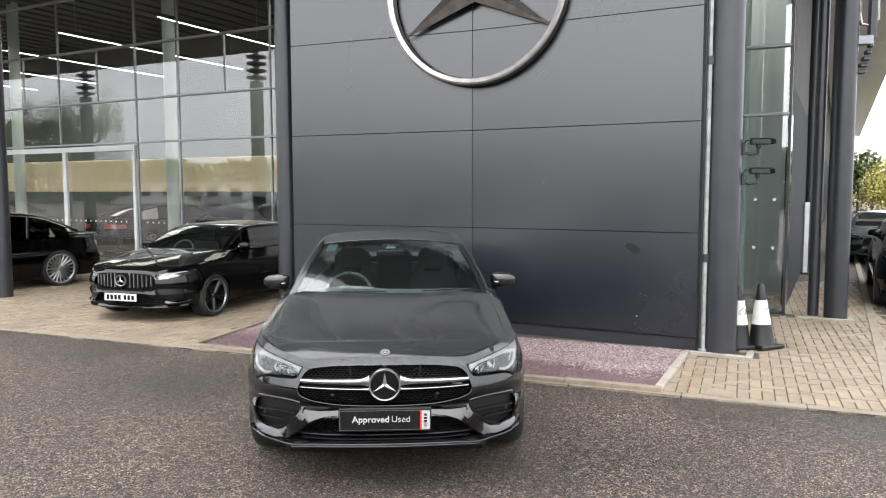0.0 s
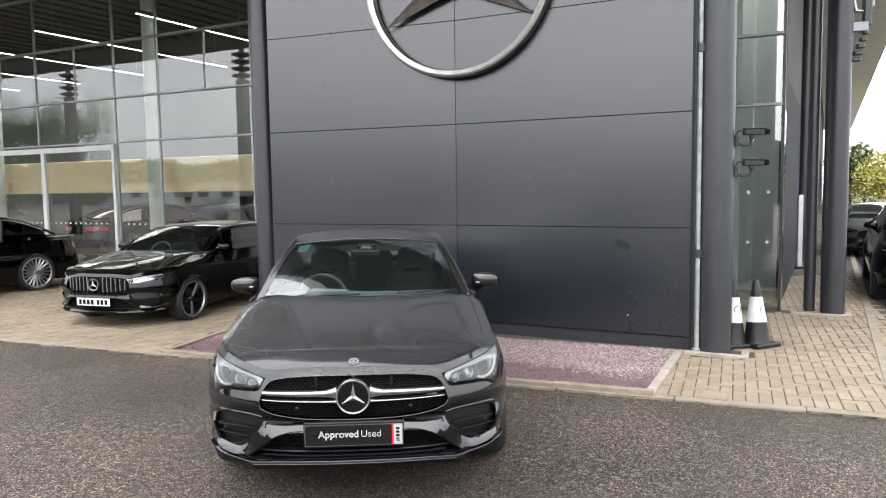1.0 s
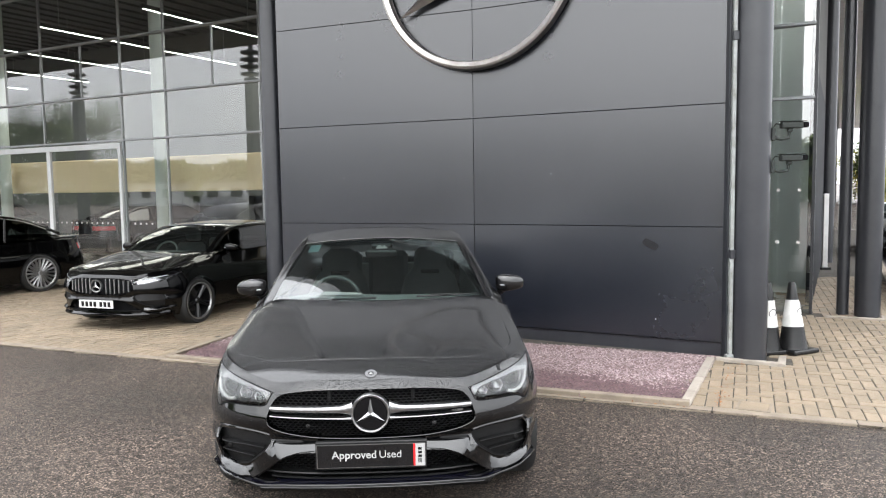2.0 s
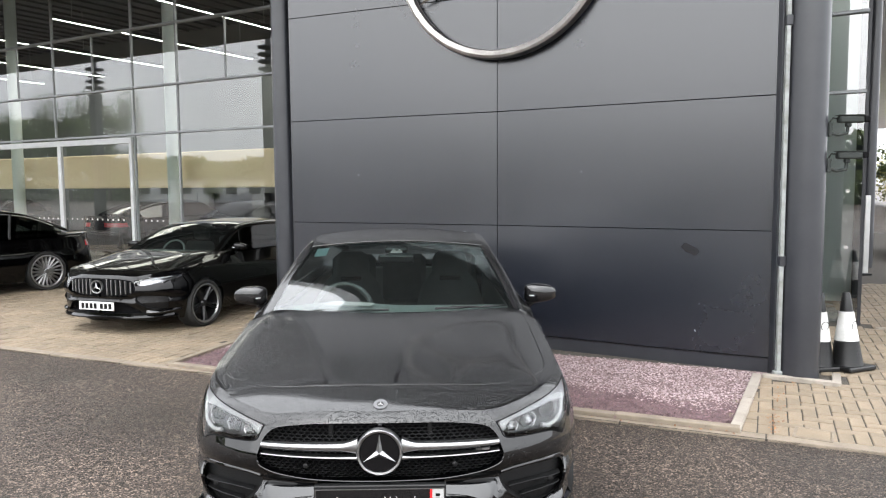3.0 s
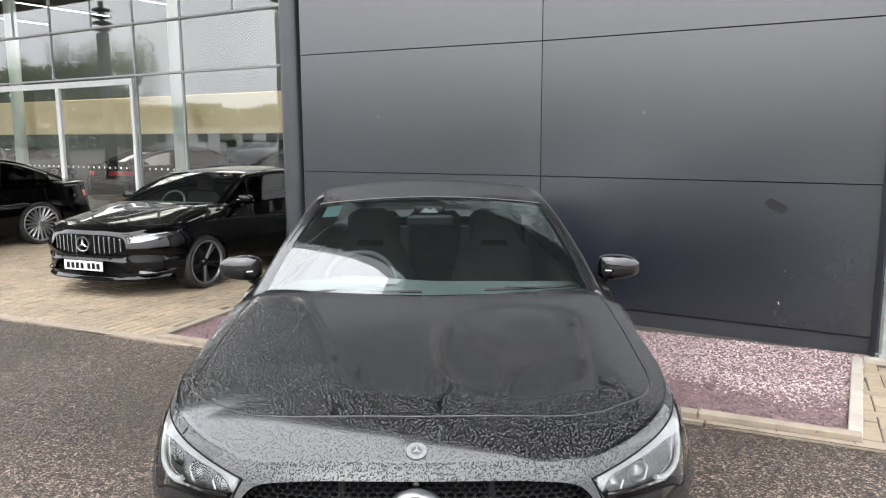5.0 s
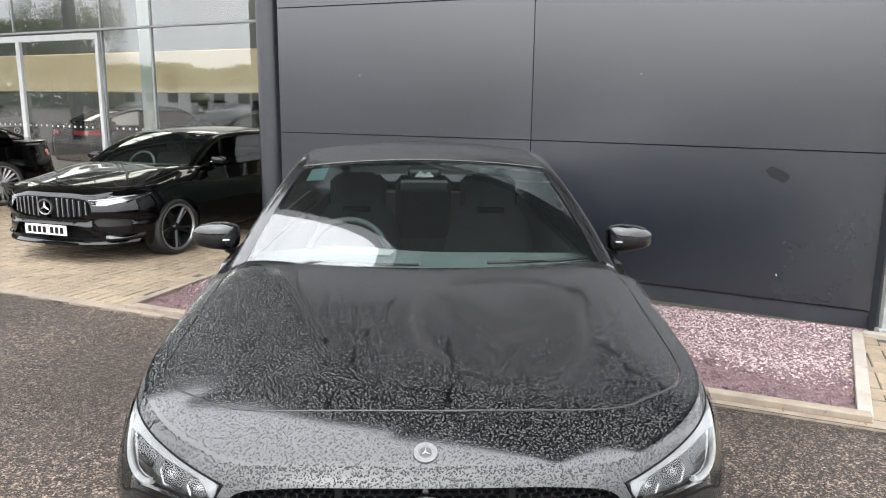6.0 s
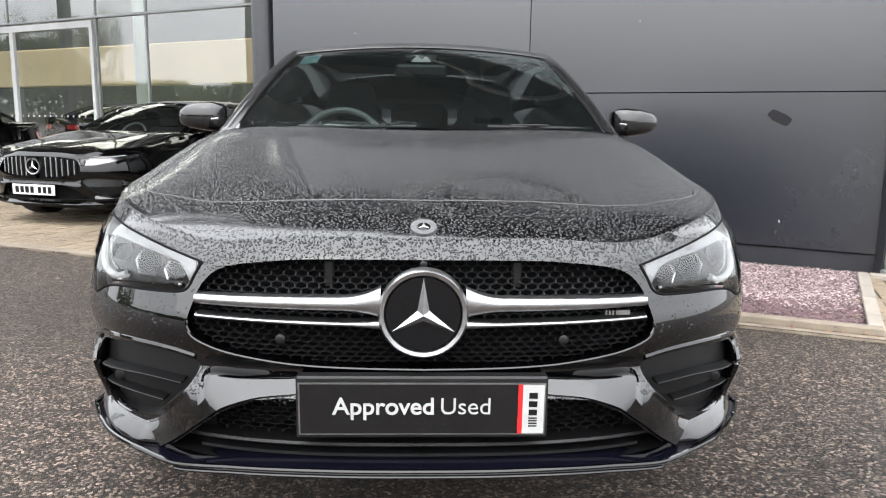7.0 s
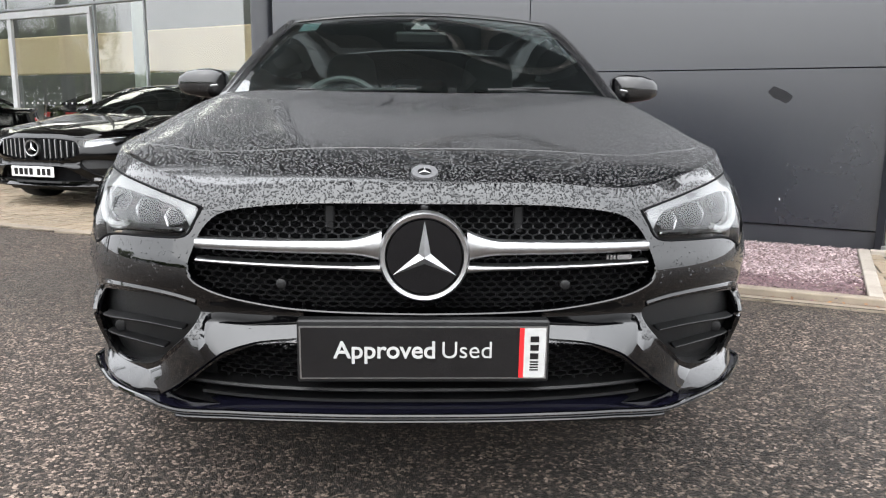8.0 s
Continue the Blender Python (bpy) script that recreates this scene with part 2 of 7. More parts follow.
def prism(bm, pts, z0, z1):
    """An upright prism over a plan outline (counter-clockwise)."""
    lo = [bm.verts.new((x, y, z0)) for x, y in pts]
    hi = [bm.verts.new((x, y, z1)) for x, y in pts]
    n = len(pts)
    for i in range(n):
        bm.faces.new((lo[i], lo[(i + 1) % n], hi[(i + 1) % n], hi[i]))
    bm.faces.new(hi)
    bm.faces.new(list(reversed(lo)))
    return bm


B = bmesh.new


# ---- ground ----
bm = B()
bm.faces.new([bm.verts.new((x, y, 0)) for x, y in ((-600, -600), (600, -600), (600, 600), (-600, 600))])
tagged(part("ground", bm, M_ASPHALT), "damp dark grey asphalt yard with pale stone chips", "asphalt ground", kind="structure")


def edge_y(x):
    """The line where asphalt meets the paved strip."""
    return 1.715 - 0.459 * (x - 2.863)


ED = Vector((1, -0.459, 0)).normalized()
EN = Vector((0.459, 1, 0)).normalized()
E0 = Vector((2.863, 1.715, 0))

# bedding sheet under the paving, from the yard's edge into the building
bm = B()
pts = [(-26, edge_y(-26)), (6.0, edge_y(6.0)), (6.0, 4.3), (16.0, 22.0), (-26, 36)]
prism(bm, pts, -0.05, 0.0165)
paving = tagged(part("pavement", bm, M_SAND), "buff block paving with dark sandy joints beside the building", "block paving", kind="structure")

# ---- feature wall: two facets of large panels ----
WP = [ab(-4.36, 4.565), ab(-1.735, 4.80), ab(0.995, 4.79)]
WZ = [0.155, 1.304, 2.504, 3.712, 4.912, 6.2]
bm = B()
front = [(p.x, p.y) for p in WP]
back = [(p + BX * 0.45) for p in reversed(WP)]
inner = [(p + BX * 0.03) for p in WP]
prism(bm, [(p.x, p.y) for p in inner] + [(p.x, p.y) for p in back], 0, 6.2)
wall_feature = tagged(part("wall_feature", bm, M_JOINT), "dark grey metal-panelled feature wall with fine joints", "clad wall", kind="structure")
for k in range(2):
    p, q = WP[k], WP[k + 1]
    d = (q - p)
    L = d.length
    d.normalize()
    nrm = Vector((-d.y, d.x, 0))
    mm = Matrix(((d.x, nrm.x, 0, p.x), (d.y, nrm.y, 0, p.y), (0, 0, 1, 0), (0, 0, 0, 1)))
    for z0, z1 in zip(WZ, WZ[1:]):
        part("panel", box(B(), 0.003, L - 0.003, 0, 0.034, z0 + 0.003, z1 - 0.003, 0.002), M_CLAD, wall_feature, m=mm)
    part("plinth", box(B(), 0.0, L, 0.02, 0.05, -0.02, 0.15, 0.003), M_COLUMN, wall_feature, m=mm)

# ---- columns ----
def column(x, y, r, h=6.1, label="round dark grey painted steel column at the building front"):
    bm = B()
    lathe(bm, [(r, -0.02), (r, h)], 40)
    ob = tagged(part("column", bm, M_COLUMN, smooth=True), label, "column", "columns under the roof", "structure")
    ob.location = (x, y, 0)
    return ob


column(3.475, 3.49, 0.161)
column(-1.555, 6.316, 0.126)
column(-6.53, 8.32, 0.132)
column(5.985, 5.61, 0.148)
column(5.775, 5.80, 0.072, label="thin dark grey downpipe beside the round column")

# ---- roof over the front: the soffit falls towards its stepped outer edge ----
roof = empty("roof", Matrix(), "flat grey metal roof with a deep stepped overhang", "roof", kind="structure")
soffit = empty("soffit", Matrix(), "grey slatted metal soffit under the roof overhang", "soffit", kind="structure")


def slab(bm, a0, a1, b0, b1, zf, drop, thick):
    q = [bm.verts.new(ab(a, b, z)) for a, b, z in ((a0, b0, zf(b0) - drop), (a1, b0, zf(b0) - drop), (a1, b1, zf(b1) - drop), (a0, b1, zf(b1) - drop),
                                                  (a0, b0, zf(b0) - drop + thick), (a1, b0, zf(b0) - drop + thick), (a1, b1, zf(b1) - drop + thick), (a0, b1, zf(b1) - drop + thick))]
    for f in ((3, 2, 1, 0), (4, 5, 6, 7), (0, 1, 5, 4), (2, 3, 7, 6), (1, 2, 6, 5), (3, 0, 4, 7)):
        bm.faces.new([q[k] for k in f])
    return bm


for a0, a1, b0 in ((-40, -5.2, 3.2), (-5.198, -1.6, 2.4), (-1.598, 1.6, 2.1), (1.602, 4.05, 4.8)):
    def under(b, b0=b0):
        return 5.55 + (b - b0) * (6.97 - 5.55) / (7.8 - b0)

    part("roof_slab", slab(B(), a0, a1, b0, 7.8, under, 0.0, 0.5), M_FASCIA, roof)
    bm = B()
    b = b0 + 0.04
    while b < 7.7:
        slab(bm, a0 + 0.02, a1 - 0.02, b, min(b + 0.27, 7.78), under, 0.03, 0.028)
        b += 0.29
    part("soffit_boards", bm, M_SOFFIT, soffit)
part("roof_slab", slab(B(), -40, 4.05, 7.802, 82, lambda b: 6.97, 0.0, 0.5), M_FASCIA, roof)
bm = B()
for i in range(92):
    b0 = 7.85 + i * 0.8
    box(bm, 1.72, 3.99, b0, b0 + 0.77, 6.92, 6.96, m=BM)
part("soffit_boards", bm, M_SOFFIT_SIDE, soffit)

# ---- glass front ----
GB = 7.83
glass = empty("window_front", Matrix(), "tall clear glass showroom front in slim grey frames", "glass wall", kind="structure")


def pane_ab(a0, a1, z0, z1, parent):
    """One sheet of glass, its face to the yard."""
    bm = B()
    bm.faces.new([bm.verts.new(ab(*p)) for p in ((a0, GB, z0), (a1, GB, z0), (a1, GB, z1), (a0, GB, z1))])
    ob = part("pane", bm, M_CORNERGLASS if a1 > 1.0 else M_GLASS, parent)
    ob.visible_shadow = False
    return ob


cols = [-26, -22.5, -19.9, -17.3, -13.85, -11.28, -9.99, -7.52, -4.9, -2.2, 1.68]
for a0, a1 in zip(cols, cols[1:]):
    for z0, z1 in ((0.02, 2.81), (2.81, 3.74), (3.74, 4.90), (4.90, 6.10), (6.10, 6.95)):
        pane_ab(a0, a1, z0, z1, glass)


for z0, z1 in ((0.02, 2.81), (2.81, 3.74), (3.74, 4.90), (4.90, 6.10), (6.10, 6.95)):
    bm = B()
    bm.faces.new([bm.verts.new(ab(*p)) for p in ((1.66, 7.9, z0), (1.66, 8.75, z0), (1.66, 8.75, z1), (1.66, 7.9, z1))])
    part("side_pane", bm, M_GLASS, glass).visible_shadow = False


def bar_ab(a0, a1, b0, b1, z0, z1, name, material, bevel=0.004, parent=None):
    return part(name, box(B(), a0, a1, b0, b1, z0, z1, bevel), material, parent or glass, m=BM)


for z in (2.81, 3.74, 4.90, 6.10):
    bar_ab(-26, 1.66, GB - 0.05, GB + 0.07, z - 0.019, z + 0.019, "transom", M_ALU)
for a, z0 in ((-22.5, 0), (-19.9, 0), (-17.3, 2.84), (-13.85, 2.84), (-11.28, 0), (-9.99, 0), (-7.52, 0), (-4.9, 0), (-2.2, 0)):
    bar_ab(a - 0.019, a + 0.019, GB - 0.022, GB + 0.030, z0, 6.95, "mullion", M_ALU)
bar_ab(1.645, 1.685, GB - 0.03, GB + 0.05, 0.0, 6.95, "mullion", M_COLUMN)
for a in (-15.15, -12.52, -8.70):
    bar_ab(a - 0.016, a + 0.016, GB - 0.018, GB + 0.028, 3.77, 4.87, "mullion", M_ALU)
# white sliding-door frame below the transom
for a0, a1, z0, z1 in ((-17.3, -11.31, 2.64, 2.755), (-13.735, -13.615, 0.0, 2.64), (-17.3, -17.16, 0.0, 2.64), (-11.39, -11.31, 0.0, 2.64), (-17.3, -11.31, 0.01, 0.10)):
    bar_ab(a0, a1, GB - 0.075, GB - 0.015, z0, z1, "door_frame", M_WHITE_FRAME)
# safety dots on the panes
for z in (1.05,):
    for i in range(70):
        a = -17.0 + i * 0.17
        if -11.6 < a < -11.1:
            continue
        part("safety_dot", box(B(), a, a + 0.035, GB - 0.010, GB - 0.007, z, z + 0.035), M_WHITE, glass, m=BM)
for z in (0.95, 1.63):
    for a in (0.75, 1.0, 1.25, 1.5):
        bm = B()
        lathe(bm, [(0.022, 0.0), (0.022, 0.003)], 16, BM @ Matrix.Translation((a, GB - 0.012, z)) @ Matrix.Rotation(radians(90), 4, "X"))
        part("safety_dot", bm, M_WHITE, glass)

# ---- inside the showroom ----
bm = B()
box(bm, -40, 1.66, 7.9, 22, -0.05, 0.02, m=BM)
tagged(part("floor", bm, M_INFLOOR), "pale polished showroom floor tiles", "floor", kind="structure")
bm = B()
box(bm, -40, 1.66, 7.95, 22, 6.80, 6.9, m=BM)
for i in range(70):
    box(bm, -40 + i * 0.6, -40 + i * 0.6 + 0.3, 7.95, 22, 6.74, 6.80, m=BM)
tagged(part("ceiling", bm, M_DECK), "dark ribbed steel roof deck inside the showroom", "ceiling", kind="structure")
bm = B()
box(bm, -40, -17.4, 15.0, 15.3, 0, 6.8, m=BM)
box(bm, -17.4, 1.6, 15.0, 15.3, 0, 0.75, m=BM)
box(bm, -17.4, 1.6, 15.0, 15.3, 1.55, 6.8, m=BM)
for a in (-17.4, -15.0, -12.4, -9.8, -7.4, -4.8, -2.2, 0.4):
    box(bm, a, a + 0.5, 15.02, 15.28, 0.75, 1.55, m=BM)
tagged(part("wall_back", bm, M_INWALL), "dark grey showroom back wall with a window strip", "wall", kind="structure")
bm = B()
box(bm, -24, -4.6, 9.5, 9.8, 1.727, 2.54, 0.02, m=BM)
tagged(part("wall_band", bm, M_CREAM), "cream painted bulkhead across the showroom", "wall", kind="structure")
bm = B()
box(bm, -40, -39.7, 7.9, 22, 0, 6.8, m=BM)
box(bm, -40, 1.6, 22, 22.3, 0, 6.8, m=BM)
tagged(part("wall_inner", bm, M_INWALL), "grey plastered inner walls of the showroom", "wall", kind="structure")
for a, b in ((-11.52, 9.0), (-17.6, 9.2), (-4.2, 9.2), (0.95, 8.25)):
    bm = B()
    lathe(bm, [(0.14, 0.0), (0.14, 6.8)], 28)
    ob = tagged(part("column", bm, M_PALECOL, smooth=True), "pale round plastered column inside the showroom", "column", "showroom columns", "structure")
    ob.location = ab(a, b)


def strip_light(a, b, half):
    lamp = empty("ceiling_light", BM @ Matrix.Translation((a, b, 5.55)), "long white strip light on the dark ceiling", "ceiling light", "showroom strip lights")
    part("housing", box(B(), -0.025, 0.025, -half - 0.05, half + 0.05, 0.0, 0.09, 0.006), M_DECK, lamp)
    for h in (-half * 0.85, 0.0, half * 0.85):
        part("hanger", tube(B(), (0, h, 0.1), (0, h, 1.2), 0.008, seg=6), M_ALU, lamp)
    part("diffuser", box(B(), -0.009, 0.009, -half, half, -0.016, 0.0), M_STRIP, lamp)


def strip_glow(a, b, length, power):
    """The light that the strips shed downwards."""
    glow = new("showroom_lamp", bpy.data.lights.new("showroom_lamp", "AREA"))
    glow.data.shape, glow.data.size, glow.data.size_y, glow.data.energy = "RECTANGLE", 2.2, length, power
    glow.data.color = (1.0, 0.95, 0.86)
    glow.matrix_world = BM @ Matrix.Translation((a, b, 5.50))


for i in range(7):
    strip_light(-24.6 + i * 3.4, 11.4, 3.15)
# extra strip, added only to brighten the space behind the corner glazing
strip_light(0.6, 8.85, 0.7)
for a in (-21.2, -14.4, -7.6):
    strip_glow(a, 11.4, 6.0, 80)
# added fill lamp that lifts the corner partition
strip_glow(0.3, 8.85, 1.3, 11)

# partition kept pale in place of the sky's reflection in the corner glass
bm = B()
box(bm, -4.4, 1.55, 9.75, 9.9, 0.02, 6.7, m=BM)
tagged(part("wall_partition", bm, M_PARTITION), "pale green-white partition standing in for sky reflected in the corner glazing", "wall", kind="structure")
# ---- side of the building, seen along its length ----
bm = B()
box(bm, 1.57, 1.655, 8.76, 75, 0, 3.3, m=BM)
tagged(part("wall_side", bm, M_MATTE), "dark grey clad side wall of the building", "clad wall", kind="structure")
bm = B()
box(bm, 1.575, 1.65, 8.76, 75, 3.3, 6.95, m=BM)
tagged(part("wall_side_upper", bm, M_UPPER), "pale grey upper side wall", "wall", kind="structure")
column(9.08, 12.0, 0.135)


# ---- car shape: plan outline, side shell and top surface ----
def lerp_table(x, xs, ys):
    """Smooth (monotone cubic) reading of a small table."""
    if x <= xs[0]:
        return ys[0]
    if x >= xs[-1]:
        return ys[-1]
    k = 0
    while x > xs[k + 1]:
        k += 1
    n = len(xs)
    sl = [(ys[i + 1] - ys[i]) / (xs[i + 1] - xs[i]) for i in range(n - 1)]

    def tan(i):
        if i == 0:
            return sl[0]
        if i == n - 1:
            return sl[-1]
        if sl[i - 1] * sl[i] <= 0:
            return 0.0
        return 2 * sl[i - 1] * sl[i] / (sl[i - 1] + sl[i])

    h = xs[k + 1] - xs[k]
    t = (x - xs[k]) / h
    return ((2 * t ** 3 - 3 * t ** 2 + 1) * ys[k] + (t ** 3 - 2 * t ** 2 + t) * h * tan(k)
            + (-2 * t ** 3 + 3 * t ** 2) * ys[k + 1] + (t ** 3 - t ** 2) * h * tan(k + 1))


class Shape:
    """The body's outline: a superellipse nose, straight sides, a rounder tail."""

    def __init__(self, half=0.92, length=4.66, nose=0.85, tail=0.75, power=2.8):
        self.half, self.length, self.nose, self.tail, self.power = half, length, nose, tail, power
        pts = []
        for i in range(401):
            th = (i / 400) * math.pi / 2
            pts.append((math.sin(th) ** (2 / power), nose * (1 - max(0.0, math.cos(th)) ** (2 / power))))
        y = nose
        while y < length - tail:
            y += 0.02
            pts.append((1.0, min(y, length - tail)))
        for i in range(1, 301):
            th = math.pi / 2 * (1 - i / 300)
            pts.append((max(0.0, math.sin(th)) ** (2 / 3.2), length - tail + tail * max(0.0, math.cos(th)) ** (2 / 3.2)))
        self.pts = pts
        run = [0.0]
        for p, q in zip(pts, pts[1:]):
            run.append(run[-1] + math.hypot((q[0] - p[0]) * half, q[1] - p[1]))
        self.run = run
        self.total = run[-1]

    def at(self, s):
        """Unit half-width and depth at s metres along the outline from the nose."""
        s = min(max(s, 0.0), self.total)
        lo, hi = 0, len(self.run) - 1
        while hi - lo > 1:
            mid = (lo + hi) // 2
            if self.run[mid] <= s:
                lo = mid
            else:
                hi = mid
        t = (s - self.run[lo]) / max(1e-9, self.run[hi] - self.run[lo])
        p, q = self.pts[lo], self.pts[hi]
        return p[0] + (q[0] - p[0]) * t, p[1] + (q[1] - p[1]) * t

    def s_of_x(self, u):
        """Where on the nose the unit half-width is u."""
        lo, hi = 0, 400
        while hi - lo > 1:
            mid = (lo + hi) // 2
            if self.pts[mid][0] <= u:
                lo = mid
            else:
                hi = mid
        t = (u - self.pts[lo][0]) / max(1e-9, self.pts[hi][0] - self.pts[lo][0])
        return self.run[lo] + (self.run[hi] - self.run[lo]) * min(1.0, max(0.0, t))

    def s_of_y(self, y):
        """Where along the flank the depth is y."""
        lo, hi = 0, len(self.pts) - 1
        while hi - lo > 1:
            mid = (lo + hi) // 2
            if self.pts[mid][1] <= y:
                lo = mid
            else:
                hi = mid
        t = (y - self.pts[lo][1]) / max(1e-9, self.pts[hi][1] - self.pts[lo][1])
        return self.run[lo] + (self.run[hi] - self.run[lo]) * t

    def width(self, z):
        return lerp_table(z, [0.10, 0.22, 0.40, 0.55, 0.66, 0.74, 0.80, 0.86, 0.98], [0.925, 0.945, 0.985, 1.0, 0.992, 0.970, 0.945, 0.912, 0.865])

    def front(self, z):
        return lerp_table(z, [0.12, 0.28, 0.35, 0.44, 0.458, 0.480, 0.502, 0.512, 0.530, 0.56, 0.59, 0.61, 0.66, 0.71, 0.745, 0.80], [0.0, 0.024, 0.030, -0.004, -0.008, 0.012, 0.034, 0.038, 0.030, 0.014, 0.007, 0.008, 0.022, 0.038, 0.050, 0.072])

    def rear(self, z):
        return lerp_table(z, [0.15, 0.35, 0.6, 0.9, 1.05], [0.10, 0.03, 0.0, 0.04, 0.0])

    def point(self, s, z):
        u, y = self.at(s)
        k = max(0.0, 1 - y / self.nose) ** 0.5 if y < self.nose else 0.0
        r = max(0.0, (y - (self.length - self.tail)) / self.tail)
        return (u * self.half * self.width(z), y + self.front(z) * min(1.0, k * 1.6) - self.rear(z) * r, z)

    def nose_y(self, x, z=0.745):
        u = min(0.9999, abs(x) / (self.half * self.width(z)))
        y = self.nose * (1 - (1 - u ** self.power) ** (1 / self.power))
        k = max(0.0, 1 - y / self.nose) ** 0.5
        return y + self.front(z) * min(1.0, k * 1.6)


TOP_T = [0.0, 0.04, 0.10, 0.20, 0.40, 0.70, 1.0, 1.3]
TOP_X = [0.0, 0.25, 0.49, 0.70, 0.84, 0.915]
TOP_Z = [
    [0.768, 0.800, 0.828, 0.860, 0.905, 0.957, 1.002, 1.035],
    [0.762, 0.795, 0.823, 0.856, 0.902, 0.955, 1.000, 1.035],
    [0.742, 0.776, 0.807, 0.843, 0.892, 0.952, 1.006, 1.034],
    [0.790, 0.810, 0.829, 0.853, 0.890, 0.946, 1.000, 1.026],
    [0.812, 0.826, 0.838, 0.854, 0.876, 0.922, 0.962, 0.985],
    [0.855, 0.861, 0.866, 0.870, 0.876, 0.900, 0.930, 0.950],
]


def top_z(shape, x, y):
    """Height of bonnet and wings."""
    x = abs(x) * 0.915 / shape.half
    yc = shape.nose * (1 - max(0.0, 1 - min(1.0, x / 0.915) ** shape.power) ** (1 / shape.power)) + 0.032 * max(0.0, 1 - x / 0.8)
    t = y - yc
    zs = [lerp_table(t, TOP_T, row) for row in TOP_Z]
    # smooth blend between the stations (Catmull-Rom)
    k = 0
    while k < len(TOP_X) - 2 and x > TOP_X[k + 1]:
        k += 1
    h = TOP_X[k + 1] - TOP_X[k]
    w = min(1.0, max(0.0, (x - TOP_X[k]) / h))

    def tan(i):
        if i == 0:
            return 0.0
        if i == len(TOP_X) - 1:
            return (zs[i] - zs[i - 1]) / (TOP_X[i] - TOP_X[i - 1])
        return (zs[i + 1] - zs[i - 1]) / (TOP_X[i + 1] - TOP_X[i - 1])

    return ((2 * w ** 3 - 3 * w ** 2 + 1) * zs[k] + (w ** 3 - 2 * w ** 2 + w) * h * tan(k)
            + (-2 * w ** 3 + 3 * w ** 2) * zs[k + 1] + (w ** 3 - w ** 2) * h * tan(k + 1))


def inside(p, poly):
    x, y = p
    odd = False
    for i in range(len(poly)):
        (x0, y0), (x1, y1) = poly[i - 1], poly[i]
        if (y0 > y) != (y1 > y) and x < (x1 - x0) * (y - y0) / (y1 - y0) + x0:
            odd = not odd
    return odd


def rounded(poly, n=3):
    """A smoother closed outline by corner cutting."""
    for _ in range(n):
        out = []
        m = len(poly)
        for i in range(m):
            p, q = poly[i], poly[(i + 1) % m]
            out += [(p[0] * 0.75 + q[0] * 0.25, p[1] * 0.75 + q[1] * 0.25), (p[0] * 0.25 + q[0] * 0.75, p[1] * 0.25 + q[1] * 0.75)]
        poly = out
    return poly


def dense(poly, step):
    out = []
    for i in range(len(poly)):
        p, q = poly[i], poly[(i + 1) % len(poly)]
        n = max(1, int(math.hypot(q[0] - p[0], q[1] - p[1]) / step))
        out += [(p[0] + (q[0] - p[0]) * k / n, p[1] + (q[1] - p[1]) * k / n) for k in range(n)]
    return out


def fill(domain, loops, grid):
    """Triangles over a flat domain that keep the given loops as edges. Returns points and triangles."""
    from mathutils import geometry
    vs, es = [], []
    for loop in [domain] + loops:
        k = len(vs)
        vs += [Vector(p) for p in loop]
        es += [(k + i, k + (i + 1) % len(loop)) for i in range(len(loop))]
    vs += [Vector(p) for p in grid if inside(p, domain)]
    v, _, f, _, _, _ = geometry.delaunay_2d_cdt(vs, es, [], 0, 1e-5)
    tris = []
    for t in f:
        c = (sum(v[i].x for i in t) / 3, sum(v[i].y for i in t) / 3)
        if inside(c, domain):
            tris.append(tuple(t))
    return [(p.x, p.y) for p in v], tris


def surface(name, pts, tris, point, normal, material, parent, label="", both=True, shift=0.0):
    """A mesh part on a smooth surface, mirrored to both sides, shaded with the surface's own normals."""
    used = sorted({i for t in tris for i in t})
    verts, norms, faces = [], [], []
    for sx in ((1, -1) if both else (1,)):
        at = {}
        for i in used:
            p, n = point(*pts[i]), normal(*pts[i])
            at[i] = len(verts)
            verts.append((sx * (p[0] + n[0] * shift), p[1] + n[1] * shift, p[2] + n[2] * shift))
            norms.append((sx * n[0], n[1], n[2]))
        for t in tris:
            a, b, c = (at[i] for i in t)
            va, vb, vc = (Vector(verts[k]) for k in (a, b, c))
            if (vb - va).cross(vc - va).dot(Vector(norms[a]) + Vector(norms[b]) + Vector(norms[c])) < 0:
                b, c = c, b
            faces.append((a, b, c))
    me = bpy.data.meshes.new(name)
    me.from_pydata(verts, [], faces)
    me.shade_smooth()
    me.normals_split_custom_set_from_vertices(norms)
    ob = new(name, me)
    me.materials.append(material)
    ob.parent = parent
    if label:
        ob["label"] = label
    return ob


def rim_strip(name, loop, point, depth, material, parent, both=True, push=(0, 1, 0)):
    """The return of an opening: its outline drawn inwards."""
    bm = B()
    for sx in ((1, -1) if both else (1,)):
        a = [bm.verts.new((sx * p[0], p[1], p[2])) for p in (point(*q) for q in loop)]
        b = [bm.verts.new(v.co + Vector(push) * depth) for v in a]
        for i in range(len(loop)):
            j = (i + 1) % len(loop)
            bm.faces.new((a[i], a[j], b[j], b[i]))
    return part(name, bm, material, parent, smooth=True, angle=50)


M_STEELDISC = mat("brake_disc_steel", (0.10, 0.10, 0.10), 0.4, 0.9, (0.07, 0.07, 0.07), 30.0)


